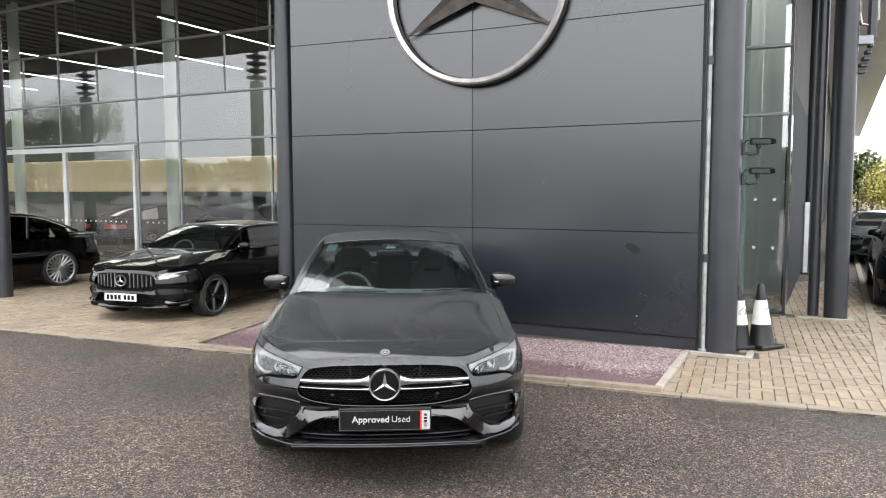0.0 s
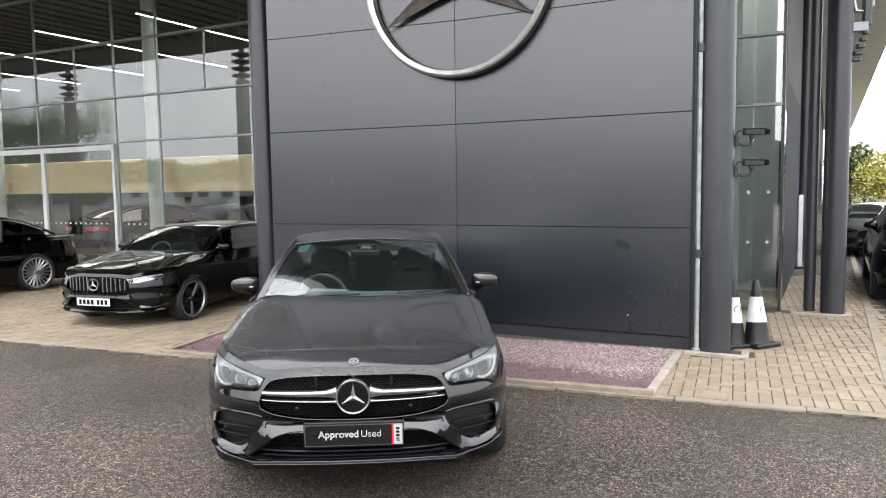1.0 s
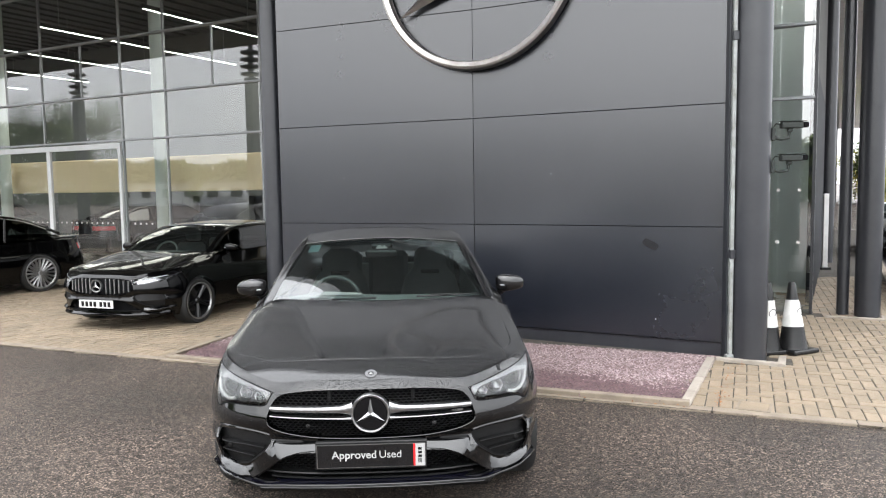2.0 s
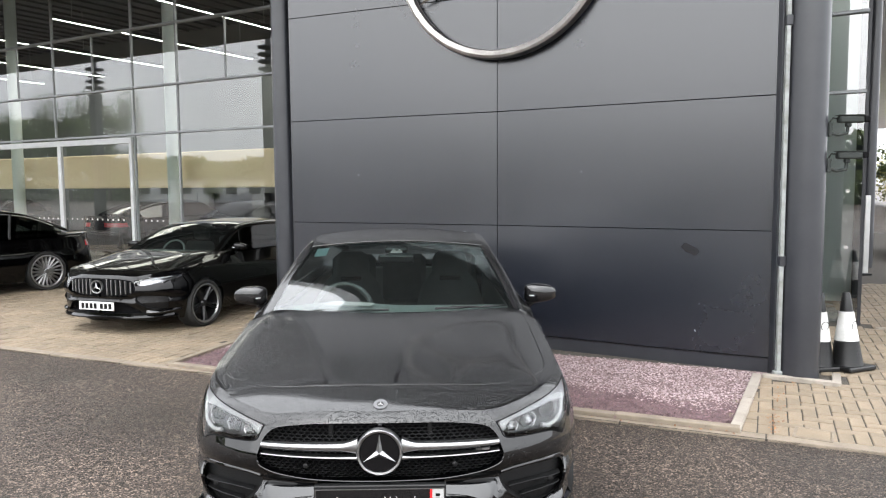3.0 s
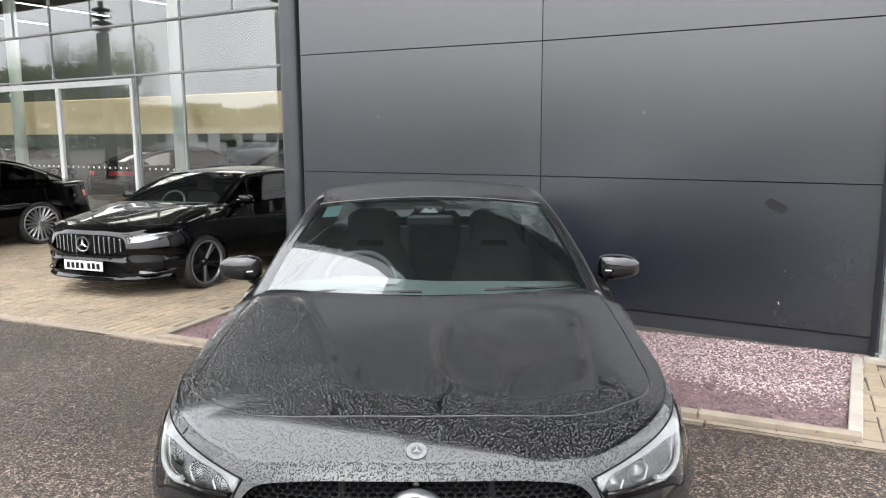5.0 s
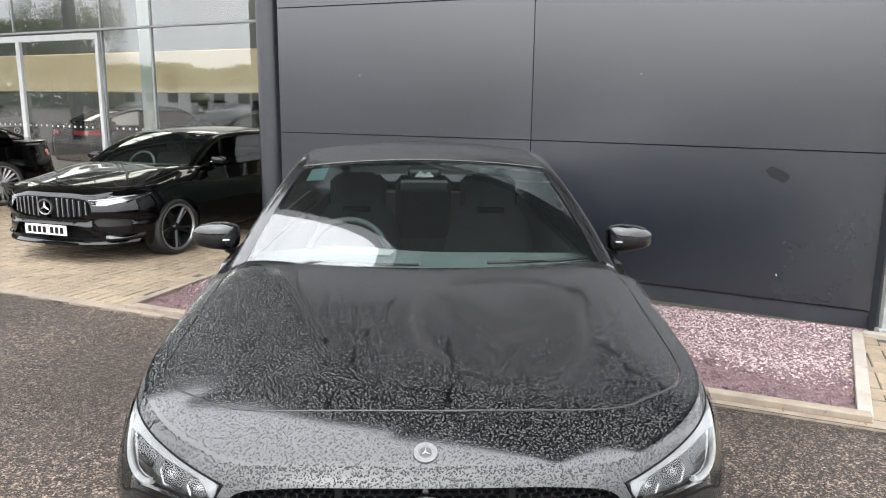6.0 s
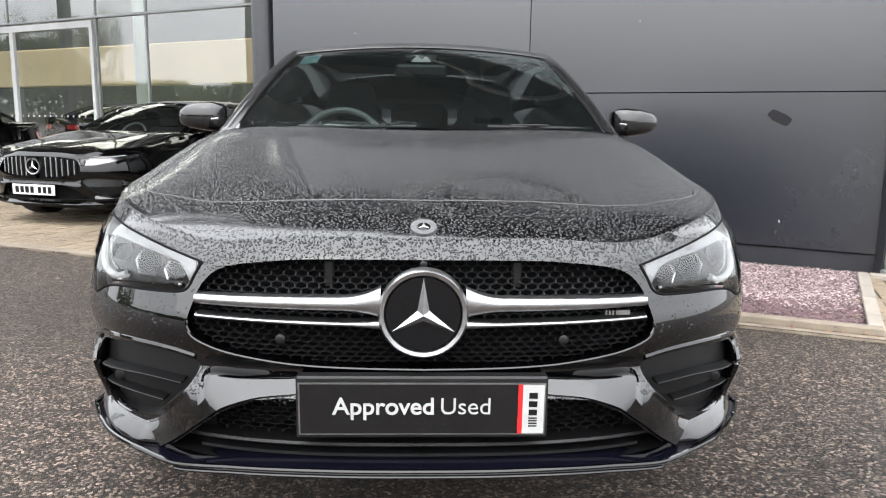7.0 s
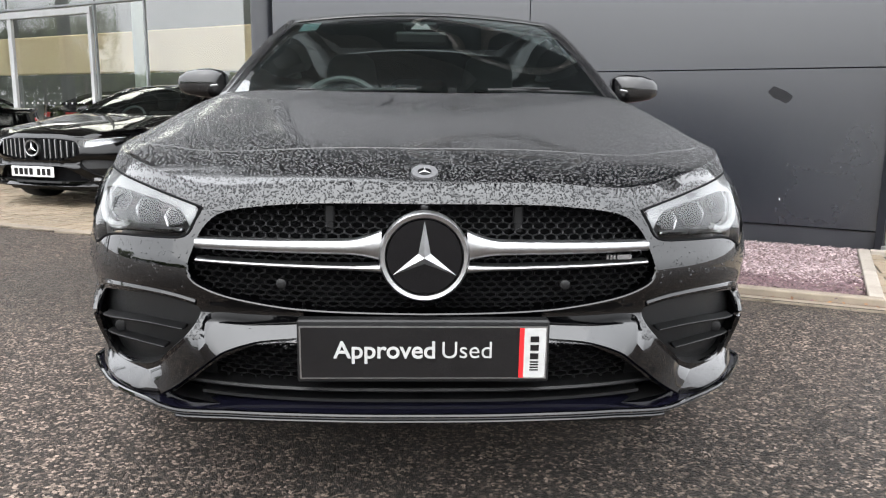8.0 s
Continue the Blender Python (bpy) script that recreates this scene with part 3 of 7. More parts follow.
def wheel(parent, x, y, r, width, spokes, rim_mat, twin=True, tyre_mat=None):
    """A wheel: tyre, rim with its spokes, hub."""
    side = 1 if x > 0 else -1
    w = empty("wheel", Matrix(), "", "")
    w.parent = parent
    w.matrix_local = Matrix.Translation((x, y, r)) @ Matrix.Rotation(radians(90 * side), 4, "Y")
    ri = r * 0.80
    h = width / 2
    prof = [(ri, -h * 0.9), (r * 0.93, -h), (r * 0.985, -h * 0.8), (r, -h * 0.5), (r, h * 0.5), (r * 0.985, h * 0.8), (r * 0.93, h), (ri, h * 0.9)]
    bm = B()
    lathe(bm, prof, 40, caps=False)
    part("tyre", bm, tyre_mat or M_RUBBER, w, smooth=True, angle=40)
    bm = B()
    seg = 40
    lathe(bm, [(ri * 1.03, h * 0.93), (ri * 0.97, h * 0.96), (ri * 0.92, h * 0.8)], seg, caps=False)
    part("rim_edge", bm, M_SILVERRIM, w, smooth=True, angle=60)
    bm = B()
    lathe(bm, [(ri * 0.94, h * 0.8), (ri * 0.92, -h * 0.2), (0.001, -h * 0.25)], seg, caps=False)
    part("barrel", bm, M_PLASTIC, w, smooth=True, angle=60)
    bm = B()
    lathe(bm, [(r * 0.46, -h * 0.02), (r * 0.46, h * 0.06), (0.001, h * 0.08)], 32, caps=False)
    part("brake_disc", bm, M_STEELDISC, w, smooth=True, angle=40)
    bm = B()
    lathe(bm, [(0.001, h * 0.78), (r * 0.10, h * 0.78), (r * 0.15, h * 0.6), (r * 0.16, h * 0.2)], 20, caps=False)
    for i in range(spokes):
        ang = 2 * math.pi * i / spokes
        for d in ((-0.12, 0.12) if twin else (0.0,)):
            bw = r * (0.045 if twin else 0.055 if spokes > 12 else 0.10)
            a2 = ang + d
            p0 = Vector((math.cos(ang + d * 0.4), math.sin(ang + d * 0.4), 0)) * r * 0.12
            p1 = Vector((math.cos(a2), math.sin(a2), 0)) * ri * 0.98
            t = (p1 - p0).normalized()
            nrm = Vector((-t.y, t.x, 0)) * bw
            up = Vector((0, 0, 1))
            q = [bm.verts.new(c) for c in (p0 - nrm + up * h * 0.55, p0 + nrm + up * h * 0.55, p1 + nrm * 0.8 + up * h * 0.75, p1 - nrm * 0.8 + up * h * 0.75,
                                           p0 + up * h * 0.75, p1 + up * h * 0.9)]
            bm.faces.new((q[0], q[4], q[5], q[3]))
            bm.faces.new((q[4], q[1], q[2], q[5]))
            bm.faces.new((q[3], q[5], q[2]))
            q2 = [bm.verts.new(v.co - up * h * 0.3) for v in q[:4]]
            bm.faces.new((q[0], q[3], q2[3], q2[0]))
            bm.faces.new((q[1], q2[1], q2[2], q[2]))
    bmesh.ops.recalc_face_normals(bm, faces=bm.faces)
    part("rim", bm, rim_mat, w, smooth=True, angle=30)
    return w


def text_mesh(name, body, size, material, parent, m, fat=0.0, depth=0.0006):
    cu = bpy.data.curves.new(name, "FONT")
    cu.body, cu.size, cu.offset, cu.extrude = body, size, fat, depth
    cu.align_x, cu.align_y = "LEFT", "CENTER"
    tmp = new(name + "_outline", cu)
    dg = bpy.context.evaluated_depsgraph_get()
    me = bpy.data.meshes.new_from_object(tmp.evaluated_get(dg))
    bpy.data.objects.remove(tmp)
    ob = new(name, me)
    me.materials.clear()
    me.materials.append(material)
    ob.parent = parent
    ob.matrix_local = m
    return ob


SEDAN = dict(half=0.92, length=4.66, rail=[(0.735, 1.33, 1.005), (0.668, 1.61, 1.172), (0.586, 1.91, 1.324), (0.562, 2.25, 1.370), (0.538, 2.7, 1.360), (0.520, 3.2, 1.325), (0.525, 3.6, 1.255), (0.57, 4.15, 1.06)],
             crown=0.035, belt=0.80, wheels=(0.94, 3.67), wheel_r=0.335)
HATCH = dict(half=0.90, length=4.40, rail=[(0.735, 1.33, 0.985), (0.665, 1.68, 1.185), (0.600, 2.03, 1.335), (0.585, 2.4, 1.375), (0.575, 2.9, 1.385), (0.565, 3.4, 1.365), (0.56, 3.85, 1.30), (0.62, 4.22, 1.05)],
             crown=0.035, belt=0.80, wheels=(0.88, 3.60), wheel_r=0.335)
LIMO = dict(half=0.95, length=5.10, rail=[(0.74, 1.50, 1.00), (0.67, 1.95, 1.24), (0.62, 2.35, 1.42), (0.60, 2.75, 1.46), (0.59, 3.2, 1.465), (0.585, 3.65, 1.42), (0.59, 4.0, 1.33), (0.63, 4.55, 1.10)],
            crown=0.035, belt=0.82, wheels=(0.92, 4.02), wheel_r=0.36)


def spline(points, n):
    """Points of a Catmull-Rom line through control points."""
    ps = [Vector(p) for p in points]
    out = []
    for i in range(len(ps) - 1):
        p0, p1, p2, p3 = ps[max(i - 1, 0)], ps[i], ps[i + 1], ps[min(i + 2, len(ps) - 1)]
        for k in range(n):
            t = k / n
            out.append(0.5 * ((2 * p1) + (p2 - p0) * t + (2 * p0 - 5 * p1 + 4 * p2 - p3) * t * t + (3 * p1 - p0 - 3 * p2 + p3) * t ** 3))
    out.append(ps[-1])
    return out


# outlines on the car's front, as (half-width, height)
GRILLE = [(0.0, 0.757), (0.15, 0.757), (0.277, 0.754), (0.392, 0.742), (0.445, 0.728), (0.480, 0.697), (0.498, 0.660), (0.512, 0.618), (0.508, 0.598), (0.486, 0.577), (0.424, 0.554), (0.32, 0.535), (0.23, 0.527), (0.12, 0.523), (0.0, 0.521)]
INTAKE = [(0.790, 0.515), (0.72, 0.530), (0.60, 0.542), (0.515, 0.532), (0.487, 0.512), (0.512, 0.467), (0.575, 0.412), (0.612, 0.374), (0.69, 0.350), (0.770, 0.350), (0.800, 0.40), (0.808, 0.46)]
LOWER = [(0.0, 0.465), (0.30, 0.465), (0.36, 0.458), (0.44, 0.418), (0.520, 0.350), (0.578, 0.306), (0.40, 0.300), (0.0, 0.300)]
LAMP = [(0.486, 0.741), (0.500, 0.712), (0.524, 0.678), (0.605, 0.671), (0.70, 0.666), (0.750, 0.655), (0.790, 0.632), (0.812, 0.66), (0.835, 0.72), (0.848, 0.79), (0.84, 0.812), (0.79, 0.805), (0.74, 0.798), (0.65, 0.782), (0.56, 0.761)]


def car(name, cfg, m, label, paint, top_paint, group="", fine=0.03, rim=None, spokes=5, twin=True, lamp=None):
    """A saloon or hatchback, nose towards its own -y. Returns the thing and its shape."""
    sh = Shape(cfg["half"], cfg["length"])
    body = empty(name, m, label, "car", group)
    k = cfg["half"] / 0.92

    def P(s, z):
        return sh.point(s, z)

    def shoulder(s):
        z = 0.8
        for _ in range(3):
            p = P(s, z)
            z = top_z(sh, p[0], p[1])
        return z

    cache = {}

    def zt(s):
        q = round(s, 4)
        if q not in cache:
            cache[q] = shoulder(s)
        return cache[q]

    def NS(s, z):
        """Outward normal of the side shell, rolled over towards the top along the shoulder."""
        e = 0.006
        a, b = Vector(P(min(s + e, sh.total), z)), Vector(P(max(s - e, 0), z))
        c, d = Vector(P(s, z + e)), Vector(P(s, z - e))
        n = (a - b).cross(c - d)
        if s <= e:
            n.x = 0
        n.normalize()
        w = 1 - min(1.0, max(0.0, (zt(s) - z) / 0.05))
        if w > 0 and sh.at(s)[1] > 0.55:
            n = (n + Vector((0, 0, 1)) * w * w).normalized()
        elif sh.at(s)[1] < 0.50:
            w = 1 - min(1.0, max(0.0, (zt(s) - z) / 0.065))
            n = (n + Vector((0, 0, 0.75)) * w * min(1.0, (0.50 - sh.at(s)[1]) / 0.2)).normalized()
        return n

    def loop_s(poly):
        out = []
        for x, z in poly:
            u = x * k / (sh.half * sh.width(z))
            out.append((sh.s_of_x(min(u, 0.99999)), z))
        return out

    def arch(yc, r):
        out = []
        s0 = sh.s_of_y(yc)
        for i in range(41):
            a = math.pi * i / 40
            out.append((s0 + r * math.cos(a), 0.335 + r * math.sin(a)))
        return [(s0 + r, 0.1)] + out + [(s0 - r, 0.1)]

    def bottom(s):
        y = sh.at(s)[1]
        return 0.275 if y < 0.45 else 0.20

    S = sh.total
    # side shell
    ns = 150
    dom = [(S * i / ns, bottom(S * i / ns)) for i in range(ns + 1)] + [(S * i / ns, zt(S * i / ns)) for i in range(ns, -1, -1)]
    g = dense(loop_s([(max(0.0, p.x), p.z) for p in spline([(x, 0, z) for x, z in GRILLE], 3)][::-1]), 0.03)
    lo = dense(loop_s(LOWER), 0.03)
    it = dense(rounded(loop_s(INTAKE), 2), 0.02)
    la = dense(loop_s(lamp or LAMP), 0.02)
    ar = [arch(y, cfg["wheel_r"] + 0.035) for y in cfg["wheels"]]
    grid = []
    s = 0.0
    while s < S:
        st = fine if sh.at(s)[1] < 0.9 else fine * 3
        z = 0.22
        while z < 1.05:
            grid.append((s + 0.001, z))
            z += st
        if fine < 0.03 and sh.at(s)[1] < 0.5:
            grid.extend((s + 0.001, zz) for zz in (0.462, 0.470, 0.492, 0.500, 0.515))
        s += st
    pts, tris = fill(dom, [g, lo, it, la] + ar, grid)
    shell, lens = [], []
    for t in tris:
        c = (sum(pts[i][0] for i in t) / 3, sum(pts[i][1] for i in t) / 3)
        if inside(c, la):
            lens.append(t)
        elif not any(inside(c, q) for q in [g, lo, it] + ar):
            shell.append(t)
    bumper = [t for t in shell if sh.at(sum(pts[i][0] for i in t) / 3)[1] < 0.62]
    flank = [t for t in shell if sh.at(sum(pts[i][0] for i in t) / 3)[1] >= 0.62]
    surface("front_bumper", pts, bumper, P, NS, paint, body)
    surface("flank", pts, flank, P, NS, paint, body)
    for q, d in ((g, 0.05), (it, 0.06), (lo, 0.08)):
        for sx in (1, -1):
            rim_strip("opening_edge", q, lambda u, z, sx=sx: (sx * P(u, z)[0], P(u, z)[1], z), d, paint if q is g else M_PLASTIC, body, both=False)
    # top: bonnet, wings and tail deck
    edge = []
    for i in range(ns + 1):
        p = P(S * i / ns, zt(S * i / ns))
        edge.append((p[0], p[1]))
    hole = [(0.0, 1.20), (0.25, 1.215), (0.45, 1.25), (0.665, 1.34), (0.66, 2.0), (0.62, cfg["rail"][-1][1] - 0.1), (0.0, cfg["rail"][-1][1] - 0.02)]
    hole = [(x * k, y + cfg["rail"][0][1] - 1.33) for x, y in hole]
    dy = cfg["rail"][0][1] - 1.33
    shut = [(0.0, 0.245), (0.28, 0.255), (0.50, 0.295), (0.62, 0.36), (0.70, 0.42), (0.742, 0.495), (0.758, 0.60), (0.755, 0.85), (0.745, 1.10), (0.72, 1.36 + dy)]
    shut = [(p.x * k, p.y) for p in spline([(x, y, 0) for x, y in shut], 5)]
    shut2 = [(max(0.0, p[0] - (0.005 if p[1] > 0.3 else 0.0)), p[1] + (0.005 if p[1] < 0.5 else 0.0)) for p in shut]
    close = [(0.0, 1.36 + dy)]
    lp1 = shut + close
    lp2 = shut2 + close
    grid = []
    y = 0.03
    while y < sh.length:
        st = fine if y < 1.4 else fine * 3
        x = 0.0
        while x < 0.95:
            grid.append((x + 0.0007, y))
            x += st
        y += st
    dom2 = [(0.0, edge[0][1])] + edge[1:-1] + [(0.0, edge[-1][1])]

    def TP(x, y):
        return (x, y, top_z(sh, x, y))

    def TN(x, y):
        e = 0.008
        gx = (top_z(sh, x + e, y) - top_z(sh, max(x - e, 0), y)) / (2 * e if x >= e else e + x)
        gy = (top_z(sh, x, y + e) - top_z(sh, x, y - e)) / (2 * e)
        if x < 0.01:
            gx = 0.0
        return Vector((-gx, -gy, 1)).normalized()

    pts2, tris2 = fill(dom2, [dense(lp1, 0.05), dense(lp2, 0.05), dense(hole, 0.05)], grid)
    bonnet, wing = [], []
    for t in tris2:
        c = (sum(pts2[i][0] for i in t) / 3, sum(pts2[i][1] for i in t) / 3)
        if inside(c, hole):
            continue
        if inside(c, lp2):
            bonnet.append(t)
        elif not inside(c, lp1):
            wing.append(t)
    surface("bonnet", pts2, bonnet, TP, TN, top_paint, body)
    surface("upper_body", pts2, wing, TP, TN, top_paint, body)
    bm = B()
    box(bm, -0.46 * k, 0.46 * k, 0.22, 1.2, 0.50, 0.72)
    part("engine_bay", bm, M_PLASTIC, body)
    # cabin
    rail = spline(cfg["rail"], 6)
    belt = cfg["belt"] * k
    top_i = 12
    # pillars and roof rails
    bm = B()
    for sx in (1, -1):
        prev = None
        for i, p in enumerate([rail[0] + (rail[0] - rail[3]) * 0.40] + rail):
            w = 0.045
            ring = [p + Vector((-w * 0.9, 0, 0.012 + (0.006 if i > top_i + 1 else 0))), p + Vector((0, 0, 0.016)), p + Vector((0.028, 0, -0.012)), p + Vector((0.034, 0, -0.05)), p + Vector((-0.02, 0, -0.045)), p + Vector((-w, 0, -0.01))]
            vs = [bm.verts.new((sx * c.x * k, c.y, c.z)) for c in ring]
            if prev:
                for a in range(6):
                    b = (a + 1) % 6
                    f = (prev[a], prev[b], vs[b], vs[a])
                    bm.faces.new(f if sx > 0 else f[::-1])
            else:
                bm.faces.new(vs)
            prev = vs
        bm.faces.new(prev)
    bmesh.ops.recalc_face_normals(bm, faces=bm.faces)
    part("roof_pillar", bm, top_paint, body, smooth=True, angle=60)
    # painted triangle between each pillar's foot and the wing
    for sx in (1, -1):
        bm = B()
        q0 = rail[0]
        rows = []
        for dy0, lift in ((-0.13, -0.004), (-0.07, 0.003)):
            y = q0.y + dy0
            rows.append([(x * k, y, top_z(sh, x * k, y) + lift) for x in (0.62, 0.69, 0.755, 0.812)])
        for p in rail[:6]:
            low = top_z(sh, 0.80 * k, p.y) + 0.002
            rows.append([((p.x - 0.05) * k, p.y, p.z - 0.012), ((p.x + 0.020) * k, p.y, p.z - 0.022), ((p.x + 0.035) * k, p.y, p.z - 0.055), (0.812 * k, p.y, min(low, p.z - 0.058))])
        rows = [[bm.verts.new((sx * x, y, z)) for x, y, z in r] for r in rows]
        for r0, r1 in zip(rows, rows[1:]):
            for a in range(3):
                bm.faces.new((r0[a], r0[a + 1], r1[a + 1], r1[a]) if sx > 0 else (r0[a], r1[a], r1[a + 1], r0[a + 1]))
        bmesh.ops.recalc_face_normals(bm, faces=bm.faces)
        part("pillar_foot", bm, top_paint, body, smooth=True, angle=50)
    # roof skin
    bm = B()
    back_i = len(rail) - 9
    rows = []
    for i in range(top_i, back_i):
        p = rail[i]
        row = []
        for a in range(-10, 11):
            u = a / 10
            bow = cfg["crown"] * (1 - u * u)
            fwd = -0.02 * (1 - u * u) if i == top_i else 0.0
            row.append(bm.verts.new((u * (p.x - 0.04) * k, p.y + fwd, p.z + 0.016 + bow)))
        rows.append(row)
    for r0, r1 in zip(rows, rows[1:]):
        for a in range(20):
            bm.faces.new((r0[a], r0[a + 1], r1[a + 1], r1[a]))
    part("roof", bm, top_paint, body, smooth=True, angle=80)

    def pane(name, i0, i1, base, material):
        """A curved screen between the pillars."""
        bm = B()
        rows = []
        idx = range(i0, i1 + 1)
        for i in idx:
            p = rail[i]
            v = (i - i0) / (i1 - i0)
            if not base:
                v = 1 - v
            row = []
            for a in range(-12, 13):
                u = a / 12
                x = u * (p.x - 0.035) * k
                z = p.z + cfg["crown"] * (1 - u * u) * (0.3 + 0.7 * v) + 0.010
                y = p.y - (0.13 * (1 - v) + 0.02 * v) * (1 - u * u) * (1 if base else -1)
                row.append(bm.verts.new((x, y, z)))
            rows.append(row)
        for r0, r1 in zip(rows, rows[1:]):
            for a in range(24):
                bm.faces.new((r0[a], r0[a + 1], r1[a + 1], r1[a]))
        bm.normal_update()
        for f in bm.faces:
            if f.normal.z < 0:
                f.normal_flip()
        ob = part(name, bm, material, body, smooth=True, angle=80)
        ob.visible_shadow = False
        return ob

    pane("windscreen", 0, top_i, True, M_CARGLASS)
    pane("rear_screen", back_i - 1, len(rail) - 1, False, M_DARKGLASS)
    # side windows
    bm = B()
    for sx in (1, -1):
        prev = None
        for i in range(2, len(rail) - 3):
            p = rail[i]
            lo_z = top_z(sh, 0.8 * k, p.y) - 0.01
            a = bm.verts.new((sx * (p.x + 0.015) * k, p.y, p.z - 0.03))
            b = bm.verts.new((sx * (belt + 0.015), p.y, min(lo_z, p.z - 0.04)))
            if prev:
                f = bm.faces.new((prev[0], prev[1], b, a))
                f.normal_update()
                if f.normal.x * sx < 0:
                    f.normal_flip()
            prev = (a, b)
    ob = part("side_window", bm, M_DARKGLASS, body, smooth=True)
    # underside and wheels
    bm = B()
    box(bm, -0.62 * k, 0.62 * k, 0.25, sh.length - 0.15, 0.17, 0.34, 0.03)
    box(bm, -0.80 * k, 0.80 * k, cfg["wheels"][0] + 0.45, cfg["wheels"][1] - 0.45, 0.17, 0.5, 0.03)
    box(bm, -0.75 * k, 0.75 * k, cfg["wheels"][1] + 0.42, sh.length - 0.12, 0.25, 0.6, 0.03)
    part("underbody", bm, M_PLASTIC, body)
    for y in cfg["wheels"]:
        for sx in (1, -1):
            wheel(body, sx * (sh.half - 0.125), y, cfg["wheel_r"], 0.235, spokes, rim or M_DARKRIM, twin)
    # mirrors
    for sx in (1, -1):
        bm = B()
        # sections from the inner end to the tip: offset, rear depth, front depth, top, bottom
        prof = [(0.000, 0.045, 0.010, 0.040, -0.040), (0.018, 0.052, 0.034, 0.052, -0.054), (0.055, 0.055, 0.052, 0.059, -0.060), (0.105, 0.052, 0.056, 0.057, -0.056), (0.155, 0.044, 0.048, 0.048, -0.047), (0.186, 0.030, 0.032, 0.030, -0.034), (0.197, 0.012, 0.012, 0.010, -0.018)]
        rings = []
        for u, rb, rf, zt_, zb_ in prof:
            ring = []
            for a in range(18):
                t = 2 * math.pi * a / 18
                c, s_ = math.cos(t), math.sin(t)
                yy_ = (rb if c > 0 else rf) * math.copysign(abs(c) ** 0.62, c)
                zz_ = (zt_ if s_ > 0 else -zb_) * math.copysign(abs(s_) ** 0.62, s_)
                ring.append(bm.verts.new((0.80 + u, yy_ + 0.10 * u, zz_)))
            rings.append(ring)
        for q0, q1 in zip(rings, rings[1:]):
            for a in range(18):
                bm.faces.new((q0[a], q0[(a + 1) % 18], q1[(a + 1) % 18], q1[a]))
        bm.faces.new(rings[0][::-1])
        bm.faces.new(rings[-1])
        sub = Matrix.Diagonal((sx * k, 1, 1, 1))
        bmesh.ops.transform(bm, matrix=Matrix.Translation((0, 1.64 + dy, 1.060)) @ sub, verts=bm.verts)
        bmesh.ops.recalc_face_normals(bm, faces=bm.faces)
        mirror = part("door_mirror", bm, top_paint, body, smooth=True, angle=60)
        bm = B()
        sweep(bm, [(sx * 0.77 * k, 1.72 + dy, 0.965), (sx * 0.81 * k, 1.69 + dy, 0.975), (sx * 0.85 * k, 1.66 + dy, 1.010)], 0.024)
        part("arm", bm, M_PLASTIC, mirror, smooth=True)
        bm = B()
        sweep(bm, [(sx * (0.822 + 0.018 * i) * k, 1.64 + dy - 0.050 + 0.0025 * i + 0.0012 * i * i, 1.052 - 0.002 * i) for i in range(10)], 0.004, 6)
        part("indicator", bm, M_CHROME, mirror, smooth=True)
    return body, sh, dict(P=P, NS=NS, pts=pts, lens=lens, k=k, la=la, zt=zt, dy=dy)


# ---- car materials ----
def drops(m, size=130.0, strength=0.9, share=0.62, ior=1.64):
    """Adds water beads to a paint: small domes of several sizes."""
    n, l = m.node_tree.nodes, m.node_tree.links
    b = n["Principled BSDF"]
    tc = n.new("ShaderNodeTexCoord")
    last = None
    for sc, part_of in ((size, share), (size * 1.9, share * 0.8)):
        v = n.new("ShaderNodeTexVoronoi")
        v.inputs["Scale"].default_value = sc
        l.new(tc.outputs["Object"], v.inputs["Vector"])
        sep = n.new("ShaderNodeSeparateColor")
        l.new(v.outputs["Color"], sep.inputs[0])
        rad = n.new("ShaderNodeMapRange")
        rad.inputs["From Min"].default_value, rad.inputs["From Max"].default_value = 1 - part_of, 1.0
        rad.inputs["To Min"].default_value, rad.inputs["To Max"].default_value = -0.06, 0.50
        l.new(sep.outputs["Red"], rad.inputs["Value"])
        sub = n.new("ShaderNodeMath")
        sub.operation = "SUBTRACT"
        l.new(rad.outputs["Result"], sub.inputs[0])
        l.new(v.outputs["Distance"], sub.inputs[1])
        mx = n.new("ShaderNodeMath")
        mx.operation = "MAXIMUM"
        l.new(sub.outputs[0], mx.inputs[0])
        mx.inputs[1].default_value = 0.0
        pw = n.new("ShaderNodeMath")
        pw.operation = "POWER"
        l.new(mx.outputs[0], pw.inputs[0])
        pw.inputs[1].default_value = 0.6
        if last:
            ad = n.new("ShaderNodeMath")
            ad.operation = "MAXIMUM"
            l.new(last, ad.inputs[0])
            l.new(pw.outputs[0], ad.inputs[1])
            last = ad.outputs[0]
        else:
            last = pw.outputs[0]
    bp = n.new("ShaderNodeBump")
    bp.inputs["Strength"].default_value, bp.inputs["Distance"].default_value = strength, 0.004
    l.new(last, bp.inputs["Height"])
    l.new(bp.outputs["Normal"], b.inputs["Normal"])
    l.new(bp.outputs["Normal"], b.inputs["Coat Normal"])
    b.inputs["Coat IOR"].default_value = ior
    return m


